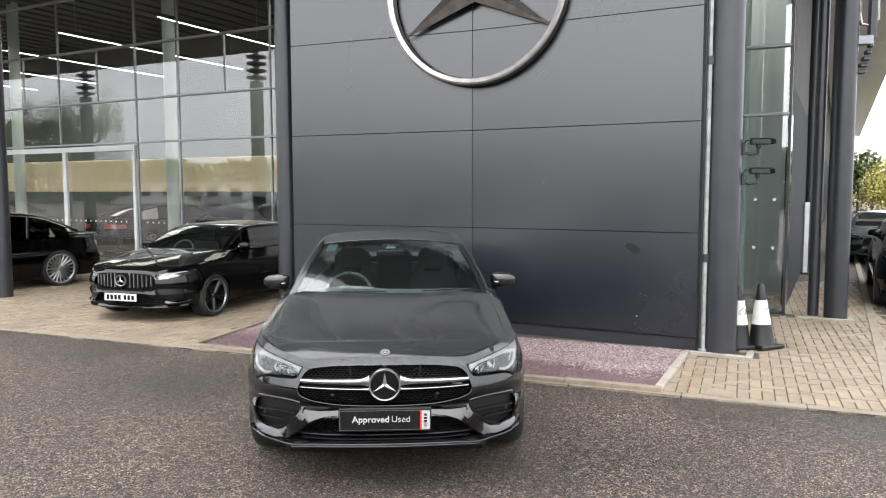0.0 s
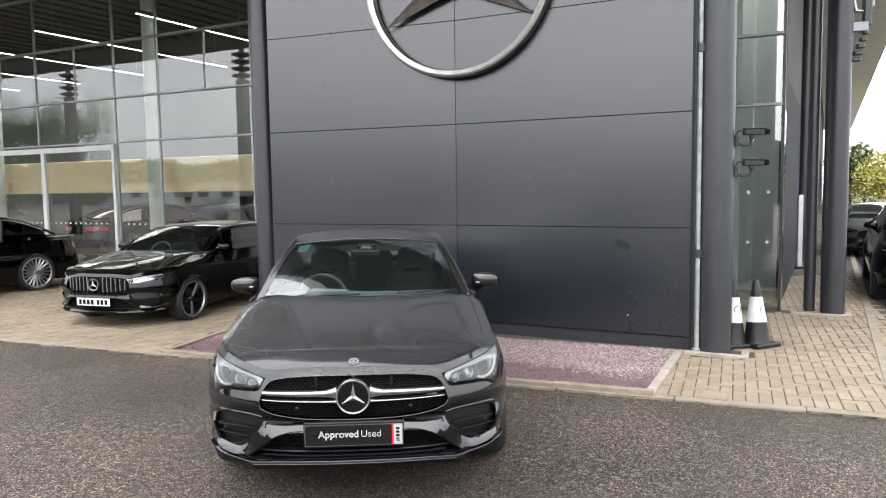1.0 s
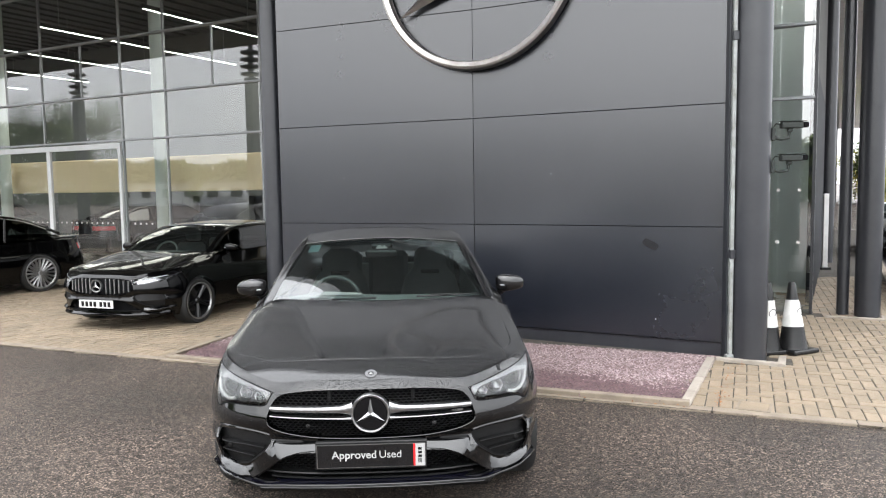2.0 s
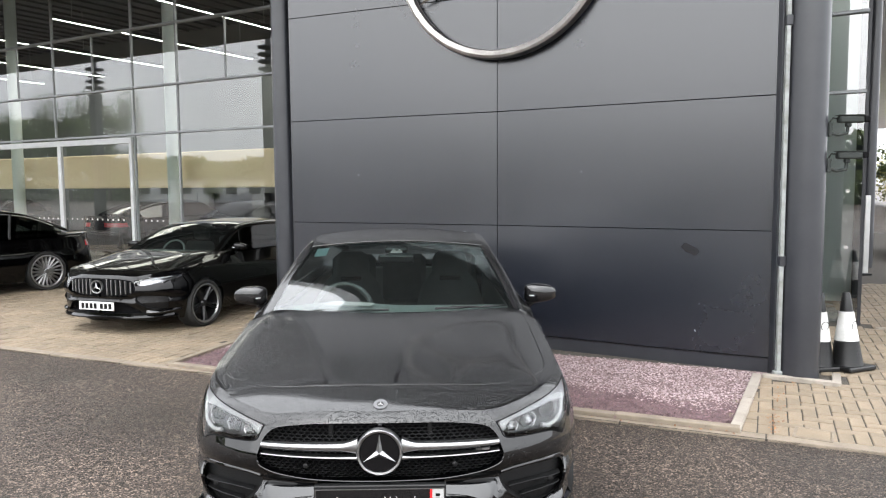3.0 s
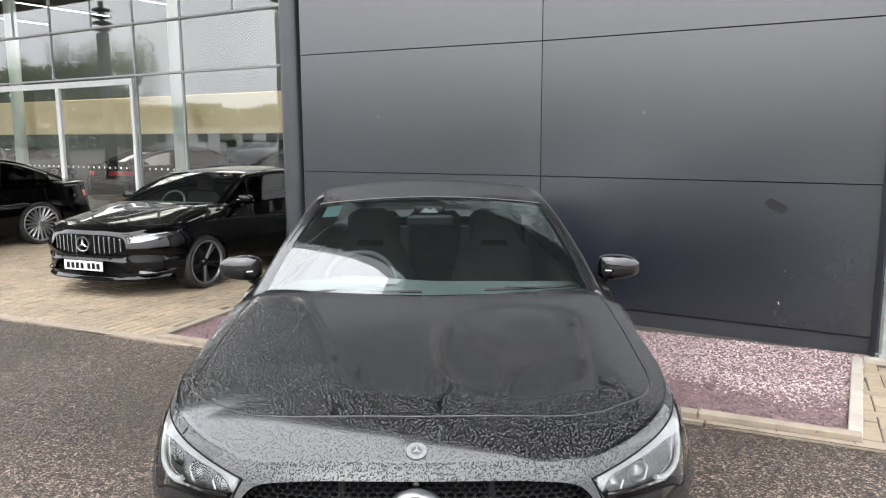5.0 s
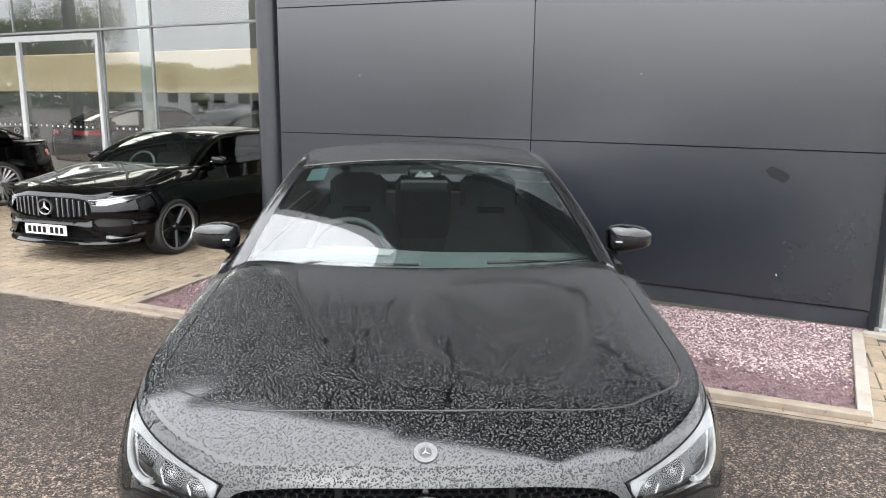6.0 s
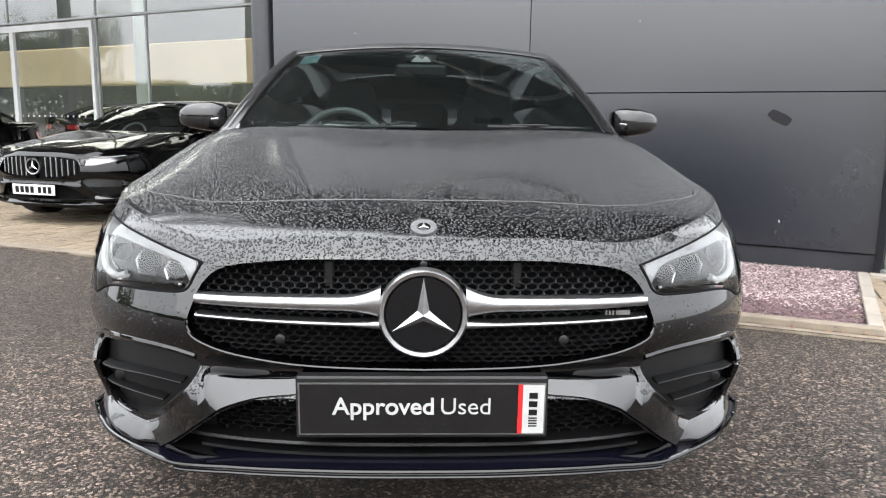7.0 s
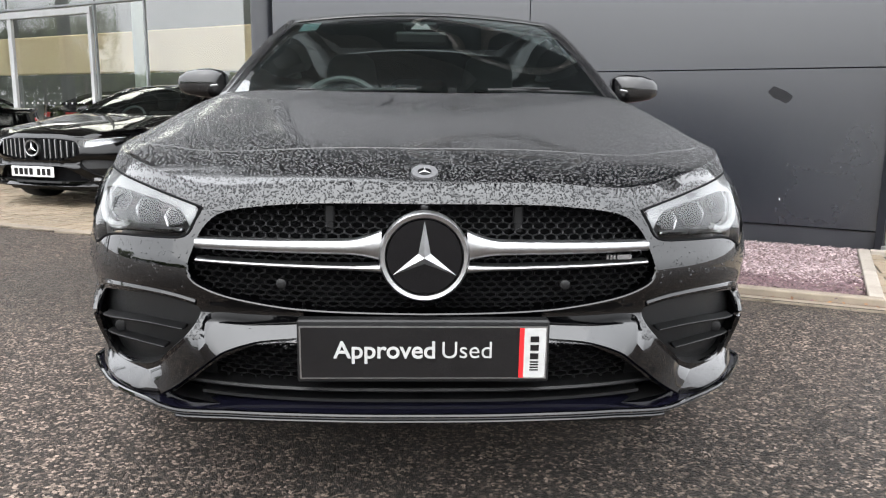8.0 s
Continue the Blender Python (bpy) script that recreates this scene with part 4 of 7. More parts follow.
M_PAINT = drops(mat("wet_black_paint", (0.0006, 0.0006, 0.0008), 0.3, 0.0, coat=1.0, spec=0.005), 150, 0.2, 0.05, 1.60)
M_PAINT_TOP = drops(mat("beaded_black_paint", (0.0010, 0.0010, 0.0013), 0.3, 0.0, coat=1.0, spec=0.02), 240, 0.42, 0.32, 1.62)
M_PAINT_TOP.node_tree.nodes["Principled BSDF"].inputs["Coat Roughness"].default_value = 0.105
M_CHROME = mat("satin_chrome", (0.36, 0.36, 0.363), 0.33, 1.0, (0.27, 0.27, 0.273), 40.0, 0.05, 300)
M_BRIGHT = mat("polished_chrome", (0.9, 0.9, 0.9), 0.07, 1.0)
M_DARKRIM = mat("dark_alloy", (0.008, 0.008, 0.0085), 0.3, 0.0, (0.012, 0.012, 0.0125), 6.0, spec=0.35)
M_SILVERRIM = mat("silver_alloy", (0.30, 0.30, 0.30), 0.42, 0.9, (0.24, 0.24, 0.24), 6.0)
M_CARGLASS = glass_mat("windscreen_glass", (0.80, 0.92, 0.89), 0.92, 2.1)
gn, gk = M_CARGLASS.node_tree.nodes, M_CARGLASS.node_tree.links
# pale diffuse haze mixed into the glass to lift the dark screen
haze, haze_mix = gn.new("ShaderNodeBsdfDiffuse"), gn.new("ShaderNodeMixShader")
haze.inputs["Color"].default_value = (0.70, 0.80, 0.80, 1)
haze_mix.inputs[0].default_value = 0.004
gk.new(gn["Transparent BSDF"].outputs[0], haze_mix.inputs[1])
gk.new(haze.outputs[0], haze_mix.inputs[2])
gk.new(haze_mix.outputs[0], gn["Mix Shader"].inputs[1])
M_DARKGLASS = glass_mat("tinted_glass", (0.20, 0.24, 0.23), 0.22)
M_LENS = glass_mat("lamp_lens", (0.97, 0.98, 0.98), 0.97, 1.60)
M_PARKLENS = glass_mat("parked_lamp_lens", (0.94, 0.95, 0.96), 0.95, 1.55)
M_DASH = mat("dark_dash", (0.12, 0.138, 0.136), 0.6, 0.0, (0.14, 0.16, 0.157), 30.0, 0.2, 300)
M_SEAT = mat("grey_seat_fabric", (0.085, 0.096, 0.099), 0.8, 0.0, (0.065, 0.074, 0.077), 20.0, 0.3, 400)
M_RED = mat("red_lamp", (0.35, 0.01, 0.012), 0.15, 0.0, coat=1.0)
M_ROUNDEL = mat("worn_roundel", (0.12, 0.12, 0.123), 0.45, 0.6, (0.07, 0.07, 0.073), 120.0)
M_REDSTRIPE = mat("red_stripe", (0.62, 0.012, 0.015), 0.4)
M_PLATE = mat("black_plate", (0.004, 0.004, 0.0045), 0.14, 0.0, (0.006, 0.006, 0.0066), 30.0, rough2=0.22)
M_LETTER = mat("white_letter", (0.34, 0.34, 0.335), 0.5, 0.0, (0.30, 0.30, 0.295), 60.0)
M_STICKER = mat("pale_sticker", (0.075, 0.125, 0.13), 0.6)
M_REFLECT = mat("lamp_reflector", (0.10, 0.103, 0.105), 0.30, 0.6, (0.022, 0.023, 0.024), 17.0)
M_BEZEL = mat("satin_lamp_bezel", (0.31, 0.315, 0.32), 0.34, 0.3, (0.22, 0.225, 0.23), 9.0)
M_LAMPCHROME = mat("lamp_chrome", (0.24, 0.24, 0.245), 0.18, 1.0, (0.12, 0.12, 0.123), 30.0)
M_GUIDE = mat("milky_guide", (0.50, 0.51, 0.51), 0.25, 0.0, (0.36, 0.37, 0.37), 30.0)
M_WHEELRIM = mat("dark_leather", (0.045, 0.050, 0.050), 0.55, 0.0, (0.06, 0.066, 0.066), 60.0, 0.1, 300)
M_BLADE = mat("matt_black_blade", (0.0035, 0.0035, 0.0037), 0.5, 0.0, spec=0.2)
M_BADGE = mat("black_badge_face", (0.003, 0.0028, 0.0033), 0.22, 0.0, spec=0.25)
M_MESH = mat("moulded_mesh", (0.006, 0.006, 0.0063), 0.40, 0.0, (0.009, 0.009, 0.0095), 40.0, spec=0.3)
M_PAPER = mat("white_paper", (0.38, 0.38, 0.37), 0.7)


def star(bm, r, depth, tip=0.16, m=None):
    """A faceted three-point star facing -y."""
    c0 = bm.verts.new((0, -depth, 0))
    back = bm.verts.new((0, 0, 0))
    out = []
    for i in range(6):
        a = math.pi / 2 + i * math.pi / 3
        rr = r if i % 2 == 0 else r * tip
        out.append(bm.verts.new((rr * math.cos(a), 0, rr * math.sin(a))))
    for i in range(6):
        bm.faces.new((c0, out[(i + 1) % 6], out[i]))
        bm.faces.new((back, out[i], out[(i + 1) % 6]))
    if m is not None:
        bmesh.ops.transform(bm, matrix=m, verts=[c0, back] + out)
    return bm


TOWARD = Matrix.Rotation(radians(90), 4, "X")   # lathe axis to -y


def honeycomb(bm, region, surf, w, h, depth=0.012, wall=0.16):
    """A mesh of six-sided cells over a region of (half-width, height), on the surface y = surf(x, z)."""
    x0, x1 = min(p[0] for p in region), max(p[0] for p in region)
    z0, z1 = min(p[1] for p in region), max(p[1] for p in region)
    rows = int((z1 - z0) / (h * 0.75)) + 2
    cols = int((x1 - x0) / w) + 2
    shape = [(-0.5, 0.25), (-0.5, -0.25), (0, -0.5), (0.5, -0.25), (0.5, 0.25), (0, 0.5)]
    for r in range(rows):
        for c in range(cols):
            cx, cz = x0 + (c + 0.5 * (r % 2)) * w, z0 + r * h * 0.75
            if not inside((cx, cz), region):
                continue
            for sx in (1, -1):
                o, i, d = [], [], []
                for px, pz in shape:
                    X, Z = cx + px * w, cz + pz * h
                    Xi, Zi = cx + px * w * (1 - wall), cz + pz * h * (1 - wall)
                    y = surf(X, Z)
                    o.append(bm.verts.new((sx * X, y, Z)))
                    i.append(bm.verts.new((sx * Xi, y + 0.002, Zi)))
                    d.append(bm.verts.new((sx * Xi, y + depth, Zi)))
                for a in range(6):
                    b = (a + 1) % 6
                    f, g2 = (o[a], o[b], i[b], i[a]), (i[a], i[b], d[b], d[a])
                    bm.faces.new(f if sx > 0 else f[::-1])
                    bm.faces.new(g2 if sx > 0 else g2[::-1])
    return bm


# ---- the black saloon in the yard ----
main, MS, MX = car("saloon_car", SEDAN, Matrix(), "wet black four-door saloon covered in water beads on the asphalt", M_PAINT, M_PAINT_TOP, fine=0.026)


def ny(x, z):
    return MS.nose_y(x, min(0.8, max(0.12, z)))


# grille: honeycomb, dark backing, two chrome bars, star badge
half_grille = [(max(0.0, x), z) for x, z in GRILLE]
grille = part("grille", honeycomb(B(), half_grille, lambda x, z: ny(x, z) + 0.035, 0.0265, 0.0165), M_MESH, main, "black honeycomb grille")
bm = B()
vs = []
for i in range(21):
    x = -0.53 + i * 1.06 / 20
    vs.append([bm.verts.new((x, ny(x, 0.64) + 0.085, z)) for z in (0.50, 0.775)])
for p, q in zip(vs, vs[1:]):
    bm.faces.new((p[0], q[0], q[1], p[1]))
part("backing", bm, M_JOINT, grille)
for z0a, z1a, z0b, z1b, name in ((0.652, 0.684, 0.655, 0.677, "grille_bar"), (0.618, 0.630, 0.626, 0.635, "grille_bar")):
    for sx in (1, -1):
        bm = B()
        prev = None
        for i in range(25):
            u = i / 24
            x = 0.090 + u * 0.403
            flare = max(0.0, 1 - u * 5) ** 2
            lo_z = z0a + (z0b - z0a) * u - flare * (0.012 if z0a > 0.64 else 0.004)
            hi_z = z1a + (z1b - z1a) * u + flare * (0.020 if z0a > 0.64 else 0.004)
            y = ny(x, 0.65) - 0.004
            mid = (lo_z + hi_z) / 2
            hh = (hi_z - lo_z) / 2
            ring = [(y + 0.03, lo_z)] + [(y + 0.004 - 0.011 * math.cos(radians(w)), mid + hh * math.sin(radians(w))) for w in (-88, -62, -36, -12, 12, 36, 62, 88)] + [(y + 0.03, hi_z)]
            cur = [bm.verts.new((sx * x, a, b)) for a, b in ring]
            if prev:
                for a in range(9):
                    f = (prev[a], cur[a], cur[a + 1], prev[a + 1])
                    bm.faces.new(f if sx > 0 else f[::-1])
            prev = cur
        bm.faces.new(prev)
        bmesh.ops.recalc_face_normals(bm, faces=bm.faces)
        part(name, bm, M_CHROME, grille, "satin chrome bar", smooth=True, angle=60)
# small model plaque on the bars
bm = B()
for i in range(7):
    x = 0.395 + i * 0.008
    box(bm, x, x + 0.004 + (0.004 if i > 2 else 0), 0.045 + i * 0.0012, 0.052 + i * 0.0012, 0.640, 0.650)
part("plaque", bm, M_CHROME, grille, "small silver plaque of plain bars")
badge = part("star_badge", lathe(B(), [(0.001, -0.012), (0.078, -0.012), (0.079, -0.008)], 48, Matrix.Translation((0, 0.012, 0.652)) @ TOWARD @ Matrix.Scale(-1, 4, (0, 0, 1))), M_BADGE, main, "black disc with a chrome ring and three-point star", smooth=True)
bm = B()
lathe(bm, [(0.079, -0.03), (0.094, -0.03), (0.0955, 0.004), (0.091, 0.012), (0.083, 0.010), (0.079, 0.0), (0.079, -0.03)], 64, Matrix.Translation((0, 0.008, 0.652)) @ TOWARD)
bmesh.ops.recalc_face_normals(bm, faces=bm.faces)
part("ring", bm, M_CHROME, badge, "satin chrome ring", smooth=True, angle=50)
part("star", star(B(), 0.077, 0.014, 0.19, Matrix.Translation((0, 0.0, 0.652))), M_CHROME, badge, "faceted chrome star")
# rounded lip under the grille opening
lip = [(0.512, 0.618), (0.509, 0.597), (0.488, 0.5755), (0.424, 0.552), (0.32, 0.533), (0.23, 0.525), (0.12, 0.521), (0.0, 0.519)]
lip = [(p.x, p.z) for p in spline([(x, 0, z) for x, z in lip], 5)]
lip = lip + [(-x, z) for x, z in lip[-2::-1]]
part("grille_lip", sweep(B(), [(x, ny(abs(x), z) - 0.001, z) for x, z in lip], 0.0042, 8), M_PAINT, main, smooth=True)
# uprights behind the honeycomb
for sx in (1, -1):
    part("grille_strut", box(B(), sx * 0.205 - 0.011, sx * 0.205 + 0.011, ny(0.205, 0.64) + 0.060, ny(0.205, 0.64) + 0.08, 0.69, 0.752, 0.004), M_BLADE, grille)
# nose roundel
nb = Matrix.Translation((0, 0.108, top_z(MS, 0, 0.108) + 0.001)) @ Matrix.Rotation(radians(27), 4, "X")
roundel = part("nose_roundel", lathe(B(), [(0.001, 0.003), (0.018, 0.003), (0.019, 0.004), (0.0285, 0.004), (0.030, 0.0), (0.030, -0.006)][::-1], 40, nb), M_ROUNDEL, main, "small silver roundel with a star", smooth=True)
part("star", star(B(), 0.017, 0.003, 0.19, nb @ Matrix.Translation((0, 0, 0.0045)) @ Matrix.Rotation(radians(-90), 4, "X")), M_SILVERRIM, roundel)
part("disc", lathe(B(), [(0.018, -0.0005), (0.001, 0.0001)][::1], 32, nb @ Matrix.Translation((0, 0, 0.0034))), M_PLATE, roundel)
# front camera under the bonnet edge
bm = B()
lathe(bm, [(0.001, 0.006), (0.007, 0.005), (0.011, 0.0), (0.013, -0.02)][::-1], 20, Matrix.Translation((0, 0.052, 0.746)) @ TOWARD)
part("front_camera", bm, M_BADGE, main, smooth=True)
# parking sensors
for sx in (1, -1):
    bm = B()
    lathe(bm, [(0.011, -0.01), (0.011, 0.002), (0.008, 0.004), (0.001, 0.004)], 20, Matrix.Translation((sx * 0.307, ny(0.307, 0.58) + 0.028, 0.583)) @ TOWARD)
    part("parking_sensor", bm, M_PLASTIC, grille, smooth=True)

# number-plate holder
holder = part("plate_holder", box(B(), -0.268, 0.268, -0.004, 0.03, 0.380, 0.517, 0.004), M_PLASTIC, main)
tilt = Matrix.Translation((0, -0.006, 0.4485)) @ Matrix.Rotation(radians(3), 4, "X")
plate = part("show_plate", box(B(), -0.262, 0.262, -0.004, 0.004, -0.0585, 0.0585, 0.0015, tilt), M_PLATE, main, "black dealer plate reading Approved Used with red and white end")
bm = B()
for x0, x1, z0, z1 in ((-0.262, 0.262, 0.0555, 0.0585), (-0.262, 0.262, -0.0585, -0.0565), (-0.262, -0.2585, -0.0565, 0.0555), (0.2595, 0.262, -0.0565, 0.0555)):
    box(bm, x0, x1, -0.0052, -0.004, z0, z1, 0, tilt)
part("edge_trim", bm, M_CHROME, plate)
part("red_band", box(B(), 0.203, 0.2125, -0.0052, -0.004, -0.0562, 0.0552, 0, tilt), M_REDSTRIPE, plate, "red stripe")
part("white_end", box(B(), 0.2128, 0.259, -0.0052, -0.004, -0.0562, 0.0552, 0, tilt), M_LETTER, plate, "white end panel")
bm = B()
for i in range(7):
    z = -0.040 + (i * 0.006 if i < 4 else 0.026 + (i - 4) * 0.019)
    box(bm, 0.226, 0.244, -0.0060, -0.0052, z, z + (0.003 if i < 4 else 0.013), 0, tilt)
part("maker_mark", bm, M_PLATE, plate, "row of plain black bars")
face = tilt @ Matrix.Translation((0, -0.0046, 0)) @ Matrix.Rotation(radians(90), 4, "X")
text_mesh("word", "Approved", 0.0535, M_LETTER, plate, face @ Matrix.Translation((-0.190, 0.004, 0)), 0.0008)
text_mesh("word", "Used", 0.0535, M_LETTER, plate, face @ Matrix.Translation((0.036, 0.004, 0)), -0.0002)

# lower intake: mesh, shelf, slot
part("lower_grille", honeycomb(B(), [(0.0, 0.355), (0.49, 0.355), (0.43, 0.41), (0.355, 0.452), (0.0, 0.458)], lambda x, z: ny(x, z) + 0.045, 0.033, 0.0165), M_MESH, main, "black honeycomb mesh in the lower intake")
bm = B()
for z0, z1, dy0 in ((0.500, 0.295, 0.10),):
    prev = None
    for i in range(25):
        x = -0.66 + i * 1.32 / 24
        y = ny(x, 0.35) + dy0
        cur = (bm.verts.new((x, y, z0)), bm.verts.new((x, y, z1)))
        if prev:
            bm.faces.new((prev[0], prev[1], cur[1], cur[0]))
        prev = cur
part("intake_backing", bm, M_JOINT, main)


def nose_band(name, x1, ring, material, label="", n=40, parent=None, line=None, smooth=True):
    """A moulding that follows the nose: ring of (offset ahead of the nose, height)."""
    bm = B()
    prev = None
    for i in range(n + 1):
        x = -x1 + 2 * x1 * i / n
        lift = line(x) if line else 0.0
        cur = [bm.verts.new((x, ny(x, 0.30) - d, z + lift)) for d, z in ring]
        if prev:
            for a in range(len(ring)):
                b = (a + 1) % len(ring)
                bm.faces.new((prev[a], cur[a], cur[b], prev[b]))
        else:
            bm.faces.new(cur[::-1])
        prev = cur
    bm.faces.new(prev)
    bmesh.ops.recalc_face_normals(bm, faces=bm.faces)
    return part(name, bm, material, parent or main, label, smooth=smooth, angle=40)


nose_band("intake_shelf", 0.53, [(-0.10, 0.344), (-0.004, 0.344), (0.0, 0.348), (-0.004, 0.353), (-0.10, 0.353)], M_PLASTIC)
nose_band("slot_bar", 0.50, [(-0.10, 0.318), (-0.012, 0.318), (-0.012, 0.325), (-0.10, 0.325)], M_PLASTIC)
M_SATINBLACK = mat("gloss_black_trim", (0.003, 0.003, 0.006), 0.12, 0.0, coat=0.3, spec=0.25)


def skirt(f, d, lift=0.0):
    """A point of the splitter's line at f along the nose (signed), d ahead of the bumper."""
    s = abs(f)
    p, q, r = MS.point(s, 0.30), MS.point(s + 0.01, 0.30), MS.point(max(0.0, s - 0.01), 0.30)
    t = Vector((q[0] - r[0], q[1] - r[1], 0)).normalized()
    d *= 1.0 if d < 0 else min(1.0, (1.05 - s) / 0.06)
    z = lerp_table(s, [0.0, 0.22, 0.42, 0.50, 0.57, 0.68, 0.82, 0.86, 0.99, 1.12], [0.294, 0.294, 0.289, 0.282, 0.276, 0.285, 0.287, 0.294, 0.300, 0.322])
    return (math.copysign(p[0] + t.y * d, f), p[1] - t.x * d, z + lift)


bm = B()
prev = None
for i in range(97):
    f = -1.045 + 2.09 * i / 96
    cur = [bm.verts.new(skirt(f, d, h)) for d, h in ((-0.16, 0.0), (0.030, 0.0), (0.038, 0.005), (0.036, 0.011), (0.017, 0.013), (-0.02, 0.022), (-0.16, 0.022))]
    if prev:
        for a in range(7):
            b = (a + 1) % 7
            bm.faces.new((prev[a], cur[a], cur[b], prev[b]))
    else:
        bm.faces.new(cur[::-1])
    prev = cur
bm.faces.new(prev)
bmesh.ops.recalc_face_normals(bm, faces=bm.faces)
splitter = part("splitter", bm, M_SATINBLACK, main, "gloss black splitter with a wet lip rounded to catch the sky", smooth=True, angle=40)
# round black bars added along the lip, shaped to draw its sky highlight
part("glint_lip", sweep(B(), [skirt(i / 60 * 1.04, 0.036, 0.012) for i in range(-60, 61)], 0.0058, 8), M_PAINT, splitter, "thin wet bar added to catch the sky as a bright edge", smooth=True)
part("glint_lip", sweep(B(), [skirt(i / 30 * 0.57, 0.034, -0.002) for i in range(-30, 31)], 0.0042, 8), M_PAINT, splitter, "thin wet bar added to catch the sky as a bright edge", smooth=True)
# side intakes: recessed back, two blades each, gloss eyebrow
for sx in (1, -1):
    bm = B()
    prev = None
    for i in range(13):
        x = 0.47 + i * 0.36 / 12
        cur = [bm.verts.new((sx * x, ny(x, z) + 0.055, z)) for z in (0.33, 0.43, 0.555)]
        if prev:
            for a in range(2):
                f = (prev[a], cur[a], cur[a + 1], prev[a + 1])
                bm.faces.new(f if sx > 0 else f[::-1])
        prev = cur
    pod = part("side_intake", bm, M_PLASTIC, main, "black side intake with two blades", smooth=True)
    for z0, z1 in ((0.470, 0.456), (0.420, 0.405)):
        bm = B()
        prev = None
        for i in range(15):
            u = i / 14
            x = (0.535 if z0 > 0.44 else 0.585) + u * (0.245 if z0 > 0.44 else 0.20)
            zc = z0 + (z1 - z0) * u + 0.008 * math.sin(math.pi * u)
            y = ny(x, zc) + 0.014
            cur = [bm.verts.new((sx * x, y + d, zc + e)) for d, e in ((0.045, -0.006), (0.0, -0.003), (-0.002, 0.0), (0.0, 0.0015), (0.045, 0.001))]
            if prev:
                for a in range(4):
                    f = (prev[a], cur[a], cur[a + 1], prev[a + 1])
                    bm.faces.new(f if sx > 0 else f[::-1])
            prev = cur
        bmesh.ops.recalc_face_normals(bm, faces=bm.faces)
        part("blade", bm, M_BLADE, pod, smooth=True)
    bm = B()
    lathe(bm, [(0.014, -0.01), (0.014, 0.002), (0.010, 0.004), (0.001, 0.004)], 18, Matrix.Translation((sx * 0.735, ny(0.735, 0.43) + 0.05, 0.43)) @ TOWARD)
    part("sensor", bm, M_PLASTIC, pod, smooth=True)
    brow = [(0.50, 0.533), (0.56, 0.546), (0.64, 0.550), (0.72, 0.545), (0.775, 0.535), (0.797, 0.518), (0.806, 0.48), (0.806, 0.44), (0.800, 0.40), (0.785, 0.355)]
    bm = B()
    pts3 = []
    for p in spline([(x, 0, z) for x, z in brow], 4):
        pts3.append((sx * p.x, ny(p.x, p.z) + 0.004, p.z))
    sweep(bm, pts3, 0.0095, 10)
    part("eyebrow", bm, M_PAINT, pod, smooth=True)

# gloss ridge from under the plate down to each corner: its upper face is turned to the sky
RIDGE_O = [(0.27, 0.512), (0.38, 0.513), (0.470, 0.511), (0.498, 0.478), (0.530, 0.444), (0.568, 0.408), (0.606, 0.372), (0.645, 0.350)]
RIDGE_C = [(0.27, 0.474), (0.36, 0.466), (0.425, 0.444), (0.463, 0.415), (0.495, 0.388), (0.530, 0.358), (0.562, 0.334), (0.595, 0.312)]
for sx in (1, -1):
    bm = B()
    prev = None
    o_line, c_line = (spline([(x, 0, z) for x, z in q], 5) for q in (RIDGE_O, RIDGE_C))
    for i, (o, c) in enumerate(zip(o_line, c_line)):
        out = 0.006 + 0.024 * min(1.0, i / 14)
        mid = o.lerp(c, 0.55)
        ring = [(o.x, ny(o.x, o.z) + 0.006, o.z), (o.x * 0.96 + c.x * 0.04, ny(o.x, o.z) - 0.002, o.z * 0.96 + c.z * 0.04), (mid.x, ny(mid.x, mid.z) - 0.002 - out * 0.62, mid.z),
                (c.x, ny(c.x, c.z) - out, c.z), (c.x - 0.002, ny(c.x, c.z) - out + 0.006, c.z - 0.005), (c.x - 0.002, ny(c.x, c.z) + 0.06, c.z - 0.004)]
        cur = [bm.verts.new((sx * x, y, z)) for x, y, z in ring]
        if prev:
            for a in range(5):
                bm.faces.new((prev[a], cur[a], cur[a + 1], prev[a + 1]))
        prev = cur
    bmesh.ops.recalc_face_normals(bm, faces=bm.faces)
    part("bumper_ridge", bm, M_PAINT, main, "gloss black ridge", smooth=True, angle=40)

